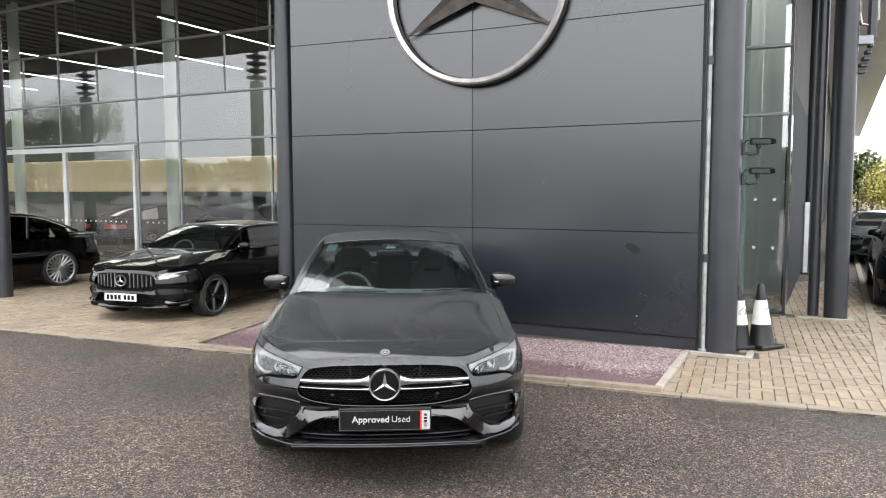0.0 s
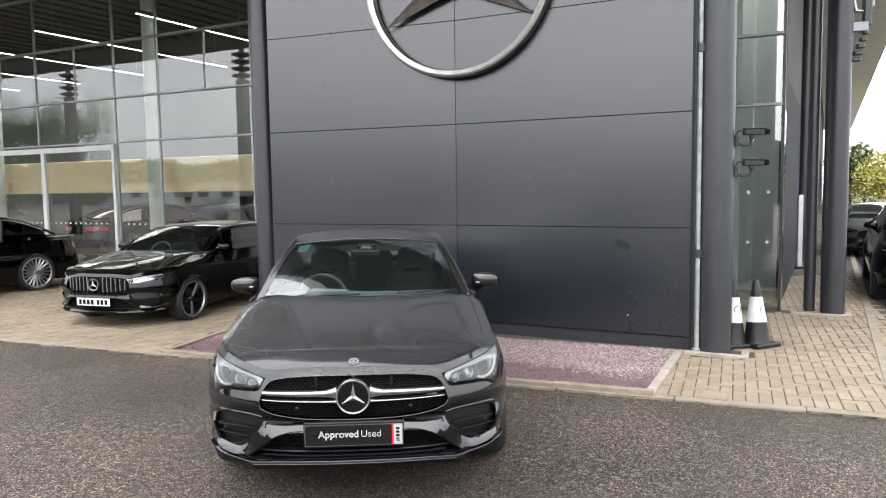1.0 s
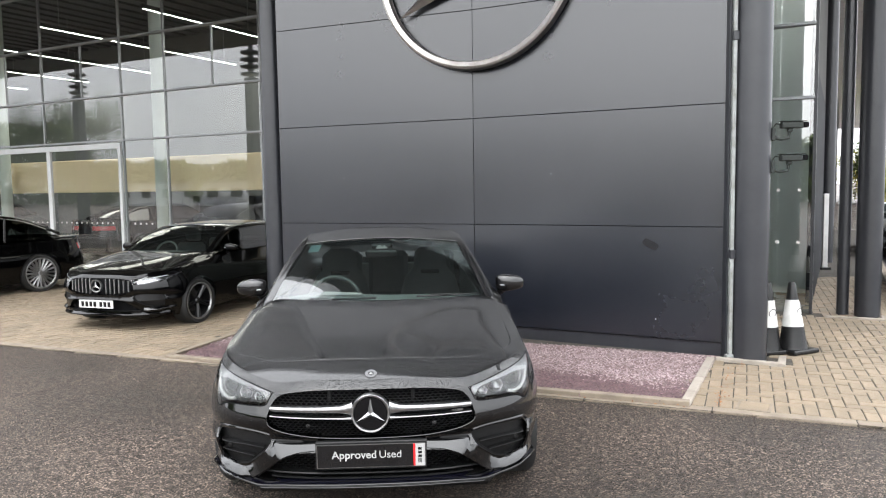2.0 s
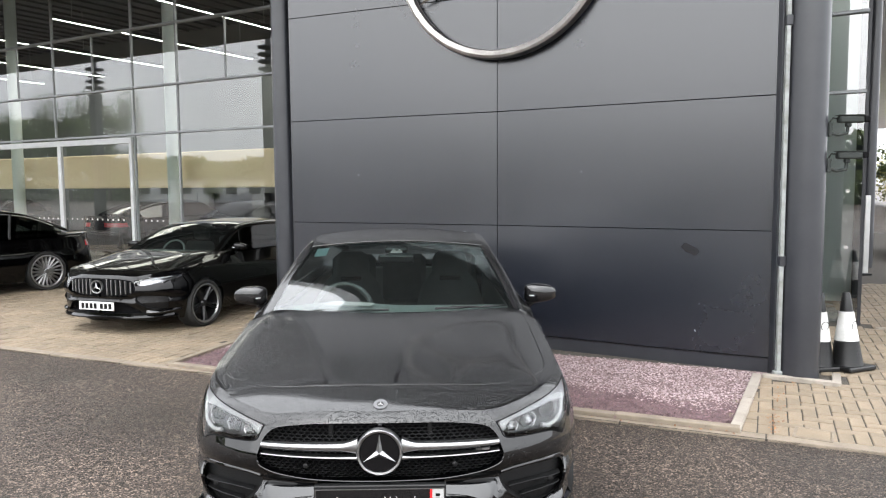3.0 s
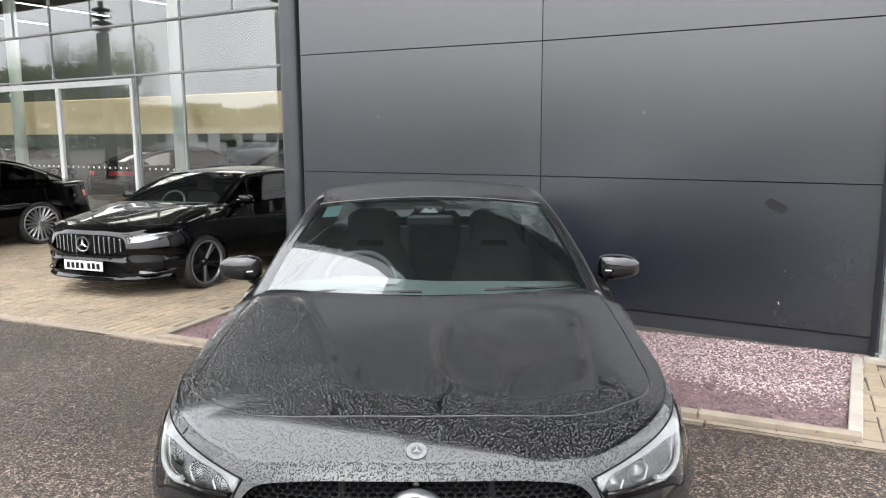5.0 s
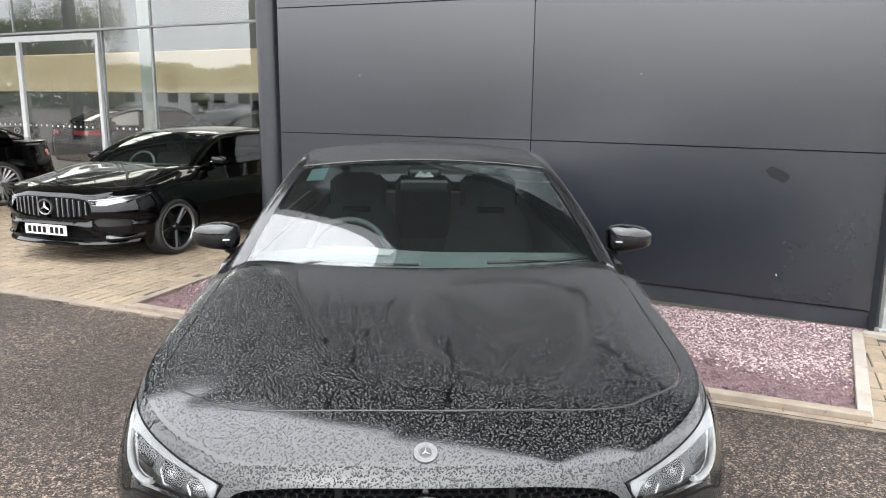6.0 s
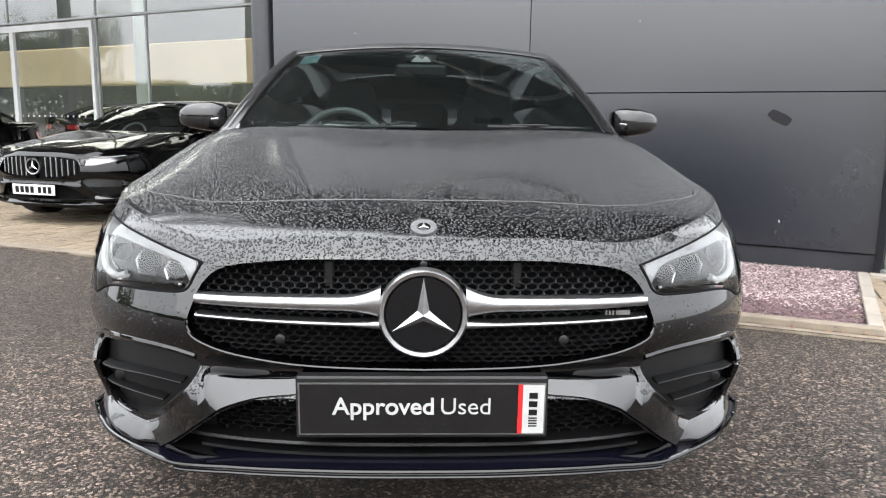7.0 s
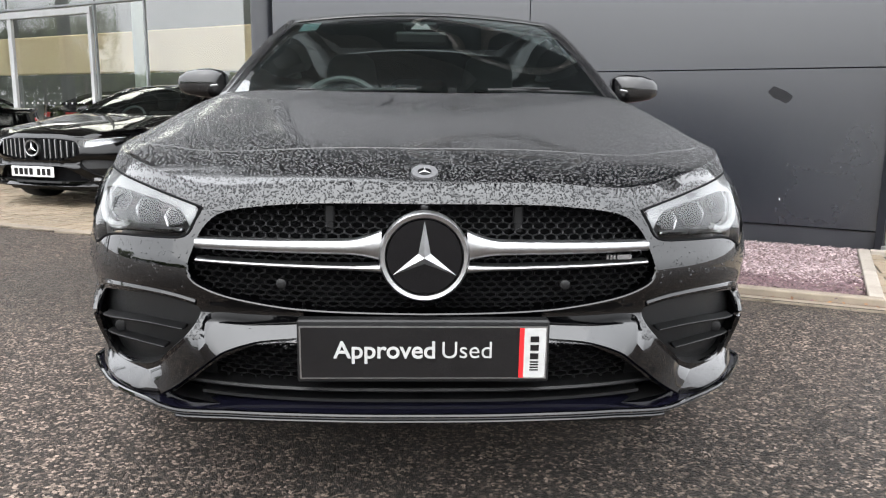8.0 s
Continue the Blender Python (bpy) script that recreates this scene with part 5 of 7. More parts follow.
# canards: a flat shelf under each side intake that runs down to the splitter
def canard(sx, sh, parent, material):
    bm = B()
    s0, s1 = sh.s_of_x(0.605 / (0.92 * sh.width(0.35))), sh.s_of_y(0.44)
    prev = None
    n = 26
    for i in range(n + 1):
        u = i / n
        s = s0 + (s1 - s0) * u
        p, q, r = sh.point(s, 0.345), sh.point(s + 0.01, 0.345), sh.point(max(0.0, s - 0.01), 0.345)
        t = Vector((q[0] - r[0], q[1] - r[1], 0)).normalized()
        out = Vector((t.y, -t.x, 0))
        d = 0.030 * min(1.0, 0.35 + u * 5) * (1 - 0.96 * max(0.0, (u - 0.30) / 0.70) ** 1.3)
        top = 0.350 + 0.006 * u
        edge_z = 0.308 + 0.018 * u
        ring = ((-0.012, top + 0.004), (-0.002, top), (d * 0.93, edge_z + 0.006), (d, edge_z), (d * 0.85, edge_z - 0.010), (-0.03, edge_z - 0.012))
        cur = [bm.verts.new((sx * (p[0] + out.x * o), p[1] + out.y * o, z)) for o, z in ring]
        if prev:
            for a in range(5):
                bm.faces.new((prev[a], cur[a], cur[a + 1], prev[a + 1]))
        else:
            bm.faces.new(cur)
        prev = cur
    bm.faces.new(prev)
    bmesh.ops.recalc_face_normals(bm, faces=bm.faces)
    return part("canard", bm, material, parent, "gloss black canard", smooth=True, angle=35)


canard(1, MS, main, M_PAINT_TOP)
canard(-1, MS, main, M_PAINT_TOP)

# headlights
for sx in (1, -1):
    pts_l, tl = MX["pts"], MX["lens"]
    lamp = empty("headlight", Matrix(), "", "")
    lamp.parent = main
    lamp["label"] = "clear headlamp with an angled light guide"

    def LN(s, z, sx=sx):
        n = MX["NS"](s, z)
        return Vector((sx * n[0], n[1], n[2]))

    def LP(s, z, sx=sx):
        # the lens swells from its top edge and turns back in at its foot
        p, n = MX["P"](s, z), MX["NS"](s, z)
        top = lerp_table(p[0], [0.486, 0.56, 0.65, 0.74, 0.79, 0.84], [0.741, 0.760, 0.781, 0.797, 0.804, 0.810]) - z
        foot = z - lerp_table(p[0], [0.486, 0.524, 0.605, 0.70, 0.75, 0.79, 0.84], [0.741, 0.678, 0.671, 0.666, 0.655, 0.634, 0.74])
        a, b = (min(1.0, max(0.0, v / w)) for v, w in ((top, 0.046), (foot, 0.03)))
        g = 0.013 * a * (2 - a) * b * (2 - b)
        return (sx * (p[0] + n[0] * g), p[1] + n[1] * g, p[2] + n[2] * g)

    def LNB(s, z, sx=sx):
        e = 0.004
        c, u, v = (Vector(LP(*q, sx)) for q in ((s, z), (s + e, z), (s, z + e)))
        n = (u - c).cross(v - c).normalized()
        return n if n.dot(LN(s, z, sx)) > 0 else -n

    ln = surface("lens", pts_l, tl, LP, LNB, M_LENS, lamp, both=False)
    ln.visible_shadow = False

    def LB(s, z, sx=sx):
        p = MX["P"](s, z)
        c = ((p[0] - 0.66), (p[2] - 0.72))
        return (sx * (0.66 + c[0] * 0.97), p[1] + 0.055, 0.72 + c[1] * 0.97)

    surface("reflector", pts_l, tl, LB, LN, M_REFLECT, lamp, both=False)
    bm = B()
    rimline = [(0.484, 0.742), (0.500, 0.712), (0.524, 0.678), (0.605, 0.671), (0.70, 0.666), (0.750, 0.655), (0.790, 0.634), (0.812, 0.66), (0.835, 0.72), (0.846, 0.785), (0.84, 0.810), (0.79, 0.804), (0.74, 0.797), (0.65, 0.781), (0.56, 0.760), (0.486, 0.741)]
    sweep(bm, [(sx * p.x, MS.point(MS.s_of_x(min(0.9999, p.x / (0.92 * MS.width(p.z)))), p.z)[1] - 0.001, p.z) for p in spline([(x, 0, z) for x, z in rimline], 4)], 0.0028, 6)
    part("gasket", bm, M_JOINT, lamp, smooth=True)
    # light guide, angled like a hook, in a pale outer bowl
    def at(x, z, back):
        return (sx * x, MS.point(MS.s_of_x(min(0.9999, x / (0.92 * MS.width(z)))), z)[1] + back, z)

    guide = [(0.812, 0.772), (0.806, 0.735), (0.788, 0.700), (0.755, 0.682), (0.715, 0.680), (0.690, 0.690)]
    bm = B()
    sweep(bm, [at(p.x, p.z, 0.020) for p in spline([(x, 0, z) for x, z in guide], 5)], 0.0085, 8)
    part("light_guide", bm, M_GUIDE, lamp, "white light guide", smooth=True)
    # satin bezel under the lens's top edge, deepest at the outer end
    bm = B()
    rows = []
    for i in range(25):
        x = 0.500 + 0.334 * i / 24
        z1 = lerp_table(x, [0.486, 0.56, 0.65, 0.74, 0.79, 0.84], [0.741, 0.760, 0.781, 0.797, 0.804, 0.810]) - 0.003
        deep = lerp_table(x, [0.50, 0.515, 0.535, 0.56, 0.65, 0.74, 0.79, 0.834], [0.028, 0.050, 0.022, 0.018, 0.023, 0.030, 0.046, 0.062])
        rows.append([bm.verts.new(at(x, z1 - deep * v, back)) for v, back in ((0.0, 0.006), (0.5, 0.006), (0.95, 0.010), (1.0, 0.016), (1.0, 0.034))])
    for r0, r1 in zip(rows, rows[1:]):
        for a in range(4):
            bm.faces.new((r0[a], r0[a + 1], r1[a + 1], r1[a]))
    bmesh.ops.recalc_face_normals(bm, faces=bm.faces)
    part("bezel", bm, M_BEZEL, lamp, "pale satin bezel", smooth=True, angle=40)
    bm = B()
    sweep(bm, [at(p.x, p.z, 0.024) for p in spline([(x - 0.028, 0, z + 0.012) for x, z in guide[:5]], 5)], 0.0035, 6)
    part("guide_trim", bm, M_BRIGHT, lamp, smooth=True)
    for cx, cz, w, h in ((0.722, 0.742, 0.042, 0.026), (0.628, 0.722, 0.040, 0.026), (0.553, 0.712, 0.030, 0.020)):
        six = [(-1, 0.0), (-0.62, -1), (0.62, -1), (1, 0.05), (0.62, 1), (-0.62, 1)]
        bm = B()
        loops = []
        for f, d in ((1.0, 0.016), (0.86, 0.018), (0.72, 0.042), (0.35, 0.046)):
            loops.append([bm.verts.new(at(cx + a * w * f, cz + b * h * f, d)) for a, b in six])
        for l0, l1 in zip(loops, loops[1:]):
            for i in range(6):
                j = (i + 1) % 6
                bm.faces.new((l0[i], l0[j], l1[j], l1[i]))
        bm.faces.new(loops[-1])
        bmesh.ops.recalc_face_normals(bm, faces=bm.faces)
        part("projector", bm, M_LAMPCHROME, lamp, "chrome six-sided projector bowl", smooth=True, angle=20)
    bm = B()
    sweep(bm, [at(p.x, p.z, 0.018) for p in spline([(0.530, 0, 0.686), (0.60, 0, 0.681), (0.68, 0, 0.678), (0.735, 0, 0.668)], 5)], 0.005, 6)
    part("lower_fin", bm, M_BRIGHT, lamp, smooth=True)
    bm = B()
    sweep(bm, [at(p.x, p.z, 0.022) for p in spline([(0.535, 0, 0.730), (0.60, 0, 0.746), (0.70, 0, 0.766), (0.78, 0, 0.780)], 5)], 0.004, 6)
    part("upper_fin", bm, M_REFLECT, lamp, smooth=True)


# ---- inside the saloon ----
rail_m = spline(SEDAN["rail"], 6)[:13]


def screen(u, v):
    f = v * 12
    i = min(11, int(f))
    p = rail_m[i].lerp(rail_m[i + 1], f - i)
    return Vector((u * (p.x - 0.035), p.y - (0.13 * (1 - v) + 0.02 * v) * (1 - u * u), p.z + SEDAN["crown"] * (1 - u * u) * (0.3 + 0.7 * v) + 0.010))


cab = empty("cabin_interior", Matrix(), "", "")
cab.parent = main
cab["label"] = "dark grey cabin interior"
bm = B()
prev = None
for i in range(15):
    x = -0.70 + i * 0.1
    hood_l = 0.028 * math.exp(-((x + 0.34) / 0.22) ** 2)
    bow = 0.10 * (x / 0.7) ** 2
    cur = [bm.verts.new((x, y, z)) for y, z in ((1.24 + bow, 0.985), (1.40 + bow, 1.000 + hood_l * 0.5), (1.58, 1.000 + hood_l), (1.68, 0.985 + hood_l), (1.72, 0.94), (1.70, 0.60))]
    if prev:
        for a in range(5):
            bm.faces.new((prev[a], cur[a], cur[a + 1], prev[a + 1]))
    prev = cur
bmesh.ops.recalc_face_normals(bm, faces=bm.faces)
part("dashboard", bm, M_DASH, cab, smooth=True, angle=50)
bm = B()
box(bm, -0.70, 0.70, 1.5, 4.0, 0.35, 0.42)
box(bm, -0.74, -0.70, 1.45, 4.0, 0.40, 0.95)
box(bm, 0.70, 0.74, 1.45, 4.0, 0.40, 0.95)
box(bm, -0.60, 0.60, 3.50, 3.65, 0.40, 1.02)
part("cabin_tub", bm, M_DASH, cab)
bm = B()
box(bm, -0.52, 0.52, 1.97, 3.2, 1.338, 1.352, 0.005)
part("headlining", bm, M_SEAT, cab)
sw = Matrix.Translation((-0.345, 1.80, 0.925)) @ Matrix.Rotation(radians(66), 4, "X")
bm = B()
lathe(bm, [(0.185 + 0.016 * math.cos(2 * math.pi * i / 10), 0.016 * math.sin(2 * math.pi * i / 10)) for i in range(11)], 48, sw, caps=False)
wheel_rim = part("steering_wheel", bm, M_WHEELRIM, cab, "dark leather steering wheel", smooth=True)
bm = B()
lathe(bm, [(0.001, 0.0), (0.06, 0.0), (0.07, -0.03), (0.05, -0.05)], 20, sw, caps=False)
box(bm, -0.18, 0.18, -0.014, 0.014, -0.02, -0.006, 0.004, sw)
part("hub", bm, M_PLASTIC, wheel_rim)
for x in (-0.36, 0.36):
    bm = B()
    rows = []
    for z, w, d in ((0.42, 0.24, 0.05), (0.60, 0.26, 0.06), (0.85, 0.25, 0.06), (1.02, 0.20, 0.05), (1.10, 0.13, 0.045), (1.16, 0.13, 0.045), (1.22, 0.115, 0.04), (1.25, 0.08, 0.025)):
        y = 2.32 + (z - 0.42) * 0.28
        rows.append([bm.verts.new((x + w * math.copysign(abs(math.cos(t)) ** 0.5, math.cos(t)), y + d * math.sin(t), z)) for t in (2 * math.pi * i / 20 for i in range(20))])
    for r0, r1 in zip(rows, rows[1:]):
        for i in range(20):
            bm.faces.new((r0[i], r0[(i + 1) % 20], r1[(i + 1) % 20], r1[i]))
    bm.faces.new(rows[-1])
    box(bm, x - 0.25, x + 0.25, 1.95, 2.40, 0.42, 0.58, 0.04)
    seat = part("front_seat", bm, M_SEAT, cab, "grey sports seat with built-in headrest", smooth=True, angle=50)
    part("headrest_slot", box(B(), x - 0.075, x + 0.075, 2.442, 2.47, 1.045, 1.075, 0.006), M_JOINT, seat)
bm = B()
for i in range(3):
    box(bm, -0.60 + i * 0.42, -0.24 + i * 0.42, 3.25, 3.38, 0.75, 1.16, 0.04)
part("rear_seat", bm, M_SEAT, cab)
# rear-view mirror and sensor housing
bm = B()
box(bm, -0.115, 0.115, 1.775, 1.80, 1.238, 1.292, 0.012)
part("rear_view_mirror", bm, M_PLASTIC, cab)
bm = B()
box(bm, -0.075, 0.075, 1.80, 1.93, 1.300, 1.335, 0.012)
part("sensor_housing", bm, M_PLASTIC, cab)
bm = B()
vs = [bm.verts.new(p) for p in ((-0.045, 1.794, 1.303), (0.045, 1.794, 1.303), (0.022, 1.797, 1.328), (0.004, 1.796, 1.316), (-0.018, 1.797, 1.330))]
bm.faces.new(vs)
part("camera_shroud", bm, M_LETTER, cab, "pale camera shroud")
# sheet of paper on the dash
bm = B()
vs = [bm.verts.new(p) for p in ((-0.40, 1.47, 1.026), (-0.14, 1.44, 1.020), (-0.12, 1.52, 1.026), (-0.38, 1.55, 1.036))]
bm.faces.new(vs)
part("paper", bm, M_PAPER, cab, "white sheet of paper")
# sticker in the corner of the screen
bm = B()
vs = [bm.verts.new(screen(u, v) - Vector((0, 0, 0.003))) for u, v in ((-0.90, 0.80), (-0.765, 0.80), (-0.775, 0.955), (-0.915, 0.955))]
bm.faces.new(vs)
part("sticker", bm, M_STICKER, cab, "pale blue sticker")
# wipers lie at the foot of the screen
for pts_w in ([(0.24, 1.240, 1.035), (0.38, 1.262, 1.035), (0.52, 1.300, 1.033), (0.655, 1.355, 1.030)], [(-0.60, 1.325, 1.012), (-0.40, 1.262, 1.022), (-0.20, 1.232, 1.028), (-0.02, 1.220, 1.032)]):
    wp = part("wiper", sweep(B(), [Vector(p) for p in pts_w], 0.0065, 8), M_PLASTIC, main, "black wiper blade", smooth=True)
    q = pts_w[1]
    part("wiper_arm", box(B(), q[0] - 0.05, q[0] + 0.09, q[1] - 0.006, q[1] + 0.006, q[2] + 0.003, q[2] + 0.011, 0.003), M_PLASTIC, wp)


part("screen_seal", sweep(B(), [screen(u / 12, 1.0) + Vector((0, 0.004, 0.004)) for u in range(-12, 13)], 0.0045, 8), M_PAINT, main, "wet seal at the head of the screen", smooth=True)
# thin gloss bar added along the bonnet's shut line to draw its edge highlight
shut_m = [(0.0, 0.245), (0.28, 0.255), (0.50, 0.295), (0.62, 0.36), (0.70, 0.42), (0.742, 0.495), (0.758, 0.60), (0.755, 0.85), (0.745, 1.10), (0.72, 1.34)]
for sx in (1, -1):
    line = [(sx * p.x, p.y + 0.005, top_z(MS, p.x, p.y + 0.005) - 0.0004) for p in spline([(x, y, 0) for x, y in shut_m], 8)]
    part("shut_glint", sweep(B(), line, 0.0019, 6), M_PAINT, main, smooth=True)


# ---- water beads standing on the saloon ----
def bead_mesh(name, pos, nrm, rad, material, parent, label=""):
    """Many small domes on a surface, built as one mesh."""
    n = len(pos)
    up = nrm / np.linalg.norm(nrm, axis=1, keepdims=True)
    ref = np.tile(np.array([[1.0, 0.0, 0.0]]), (n, 1))
    t1 = np.cross(up, ref)
    t1 /= np.linalg.norm(t1, axis=1, keepdims=True)
    t2 = np.cross(up, t1)
    ang = np.arange(6) * math.pi / 3
    vs = []
    for rr, hh in ((1.0, 0.0), (0.70, 0.33)):
        for a in ang:
            vs.append(pos + (t1 * math.cos(a) + t2 * math.sin(a)) * (rad * rr)[:, None] + up * (rad * hh)[:, None])
    vs.append(pos + up * (rad * 0.46)[:, None])
    verts = np.stack(vs, 1).reshape(-1, 3)
    base = np.arange(n) * 13
    quads = [(i, (i + 1) % 6, 6 + (i + 1) % 6, 6 + i) for i in range(6)]
    tris = [(6 + i, 6 + (i + 1) % 6, 12) for i in range(6)]
    q = (base[:, None, None] + np.array(quads)[None]).reshape(-1, 4)
    t = (base[:, None, None] + np.array(tris)[None]).reshape(-1, 3)
    me = bpy.data.meshes.new(name)
    me.from_pydata(verts.tolist(), [], q.tolist() + t.tolist())
    me.shade_smooth()
    me.materials.append(material)
    ob = new(name, me)
    ob.parent = parent
    ob["kind"] = "stuff"
    if label:
        ob["label"] = label
    return ob


GX, GY = np.arange(0, 0.96, 0.015), np.arange(0.0, 1.62, 0.015)
GZ = np.array([[top_z(MS, x, y) for y in GY] for x in GX])


def top_many(x, y):
    fx, fy = np.abs(x) / 0.015, y / 0.015
    i, j = np.clip(fx.astype(int), 0, len(GX) - 2), np.clip(fy.astype(int), 0, len(GY) - 2)
    u, v = fx - i, fy - j
    return GZ[i, j] * (1 - u) * (1 - v) + GZ[i + 1, j] * u * (1 - v) + GZ[i, j + 1] * (1 - u) * v + GZ[i + 1, j + 1] * u * v


rs = np.random.RandomState(7)
cell = 0.0068
xs, ys = np.meshgrid(np.arange(-1.3, 1.3, cell), np.arange(-1.3, 1.3, cell))
xs, ys = xs + rs.uniform(-0.5, 0.5, xs.shape) * cell, ys + rs.uniform(-0.5, 0.5, ys.shape) * cell
x, y = (xs * 0.88 - ys * 0.475).ravel(), (xs * 0.475 + ys * 0.88).ravel() + 0.66
bed = (np.abs(x) < 0.86) & (y > 0.06) & (y < 1.26)
x, y = x[bed], y[bed]
count_b = len(x)
# runs where the water has drained off the bonnet: start and end points with a wavering line between
dry = np.zeros(count_b, bool)
for k, (x0, y0, x1, y1) in enumerate(((-0.10, 0.95, -0.26, 0.27), (0.09, 0.82, 0.06, 0.27), (0.10, 1.06, 0.40, 0.86), (0.17, 1.13, 0.36, 1.04), (0.36, 0.92, 0.44, 0.98), (0.50, 1.02, 0.60, 0.84), (0.52, 0.62, 0.66, 0.40), (-0.22, 0.86, -0.30, 0.60))):
    t = np.clip(((x - x0) * (x1 - x0) + (y - y0) * (y1 - y0)) / ((x1 - x0) ** 2 + (y1 - y0) ** 2), 0, 1)
    wob = 0.012 * np.sin(9 * t + k) + 0.005 * np.sin(31 * t + 2 * k)
    dist = np.hypot(x - (x0 + (x1 - x0) * t + wob), y - (y0 + (y1 - y0) * t + wob * 0.4))
    dry |= dist < 0.0055 + 0.003 * np.sin(14 * t + k)
lim = 0.92 * 0.90 * (1 - np.clip(1 - np.clip(y - 0.07, 0, 0.85) / 0.85, 0, 1) ** 2.8) ** (1 / 2.8)
keep = (np.abs(x) < lim) & (y < 1.18 + 0.22 * (x / 0.68) ** 2) & ~dry
x, y = x[keep], y[keep]
z = top_many(x, y)
gx = (top_many(x + 0.01, y) - top_many(x - 0.01, y)) / 0.02
gy = (top_many(x, y + 0.01) - top_many(x, y - 0.01)) / 0.02
rad = 0.0012 + 0.0022 * rs.rand(len(x)) ** 1.5
# clear water given a grey base: the beads' pale glints are put into colour
M_BEAD = mat("glint_grey_bead", (0.014, 0.0143, 0.0152), 0.25, 0.0, (0.0085, 0.0087, 0.0093), 60.0, coat=1.0, spec=0.1)
M_BEAD.node_tree.nodes["Principled BSDF"].inputs["Coat IOR"].default_value = 1.34
bead_mesh("water_beading", np.stack([x, y, z - 0.0001], 1), np.stack([-gx, -gy, np.ones_like(gx)], 1), rad, M_BEAD, main, "fine water beads on black paint")

# beads on the nose and the bumper's upper faces
pos, nrm, rads = [], [], []
rng = random.Random(23)
s_end = MS.s_of_y(0.60)
tries = 0
while tries < 60000:
    tries += 1
    s, z = rng.uniform(0, s_end), rng.uniform(0.45, 0.86)
    if z > MX["zt"](s) + 0.002:
        continue
    p = MX["P"](s, z)
    q = (p[0], z)
    if inside(q, LAMP) or inside(q, INTAKE) or (p[0] < 0.53 and 0.515 < z < 0.762 and inside(q, half_grille + [(0.0, 0.5), (0.0, 0.76)])):
        continue
    if p[0] < 0.27 and z < 0.52:
        continue
    n = MX["NS"](s, z)
    share = 1.0 if n.z > 0.35 else 0.10 if n.z > -0.05 else 0.015
    if rng.random() > share:
        continue
    sx = rng.choice((1, -1))
    pos.append((sx * p[0], p[1], z))
    nrm.append((sx * n.x, n.y, n.z))
    rads.append(0.0009 + 0.0019 * rng.random() ** 1.5)
bead_mesh("nose_beading", np.array(pos), np.array(nrm), np.array(rads), M_BEAD, main, "water beads on the nose")

# beads on the roof, the pillars and the mirrors' caps
rng = random.Random(41)
rail_all = spline(SEDAN["rail"], 6)
pos, nrm, rads = [], [], []
for i in range(15000):
    f = rng.uniform(12.2, 24.0)
    a = int(f)
    p = rail_all[a].lerp(rail_all[a + 1], f - a)
    q = rail_all[a + 1] - rail_all[a]
    u = rng.uniform(-1, 1)
    pos.append((u * (p.x - 0.04), p.y, p.z + 0.0165 + SEDAN["crown"] * (1 - u * u)))
    nrm.append((2 * SEDAN["crown"] * u / 0.54, -q.z / max(0.01, q.y), 1.0))
    rads.append(0.0011 + 0.0020 * rng.random() ** 1.5)
for i in range(3600):
    f = rng.uniform(0.2, 16.0)
    a = int(f)
    p = rail_all[a].lerp(rail_all[a + 1], f - a)
    q = rail_all[a + 1] - rail_all[a]
    w, sx = rng.uniform(-0.040, 0.026), rng.choice((1, -1))
    z = p.z + (0.012 + 0.004 * (w + 0.04) / 0.04 if w < 0 else 0.016 - 1.0 * w)
    pos.append((sx * (p.x + w), p.y, z))
    nrm.append((sx * (0.1 if w < 0 else 1.0), -q.z / max(0.01, q.y), 1.0))
    rads.append(0.0007 + 0.0012 * rng.random() ** 1.5)
bead_mesh("roof_beading", np.array(pos), np.array(nrm), np.array(rads), M_BEAD, main, "water beads on the roof and pillars")

# drops left on the screen outside the wiped arc
pos, nrm, rads = [], [], []
rng = random.Random(17)


while len(pos) < 5200:
    u, v = rng.uniform(-0.97, 0.97), rng.uniform(0.03, 0.97)
    x = u * 0.62
    far = math.hypot(x + 0.12, 0.82 * v)
    dense_here = (x > 0.08 and far > 0.80) * 1.0 or (u < -0.80 and v < 0.75) * 0.16 or (v < 0.10 and u < 0.0) * 0.4 or 0.003
    if rng.random() > dense_here:
        continue
    p, q, r = screen(u, v), screen(min(u + 0.02, 1), v), screen(u, min(v + 0.02, 1))
    n = (q - p).cross(r - p).normalized()
    pos.append(tuple(p + n * 0.0006))
    nrm.append(tuple(n))
    rads.append(0.0006 + 0.0012 * rng.random() ** 2)
M_DROP = mat("screen_drop", (0.045, 0.062, 0.062), 0.08, 0.0, spec=0.5)
bead_mesh("screen_beading", np.array(pos), np.array(nrm), np.array(rads), M_DROP, main, "water drops on the screen")


# ---- ring and star sign on the feature wall ----
ctr = WP[1] + AX * 0.075 + Vector((0, 0, 4.205))
wdir = ((WP[2] - WP[1]).normalized() + (WP[1] - WP[0]).normalized()).normalized()
wout = Vector((wdir.y, -wdir.x, 0))
SM = Matrix(((wdir.x, -wout.x, 0, ctr.x + wout.x * 0.12), (wdir.y, -wout.y, 0, ctr.y + wout.y * 0.12), (0, 0, 1, ctr.z), (0, 0, 0, 1)))
sign = empty("star_sign", SM @ Matrix.Scale(0.983, 4), "large brushed steel ring with three-point star on the wall", "wall sign")
bm = B()
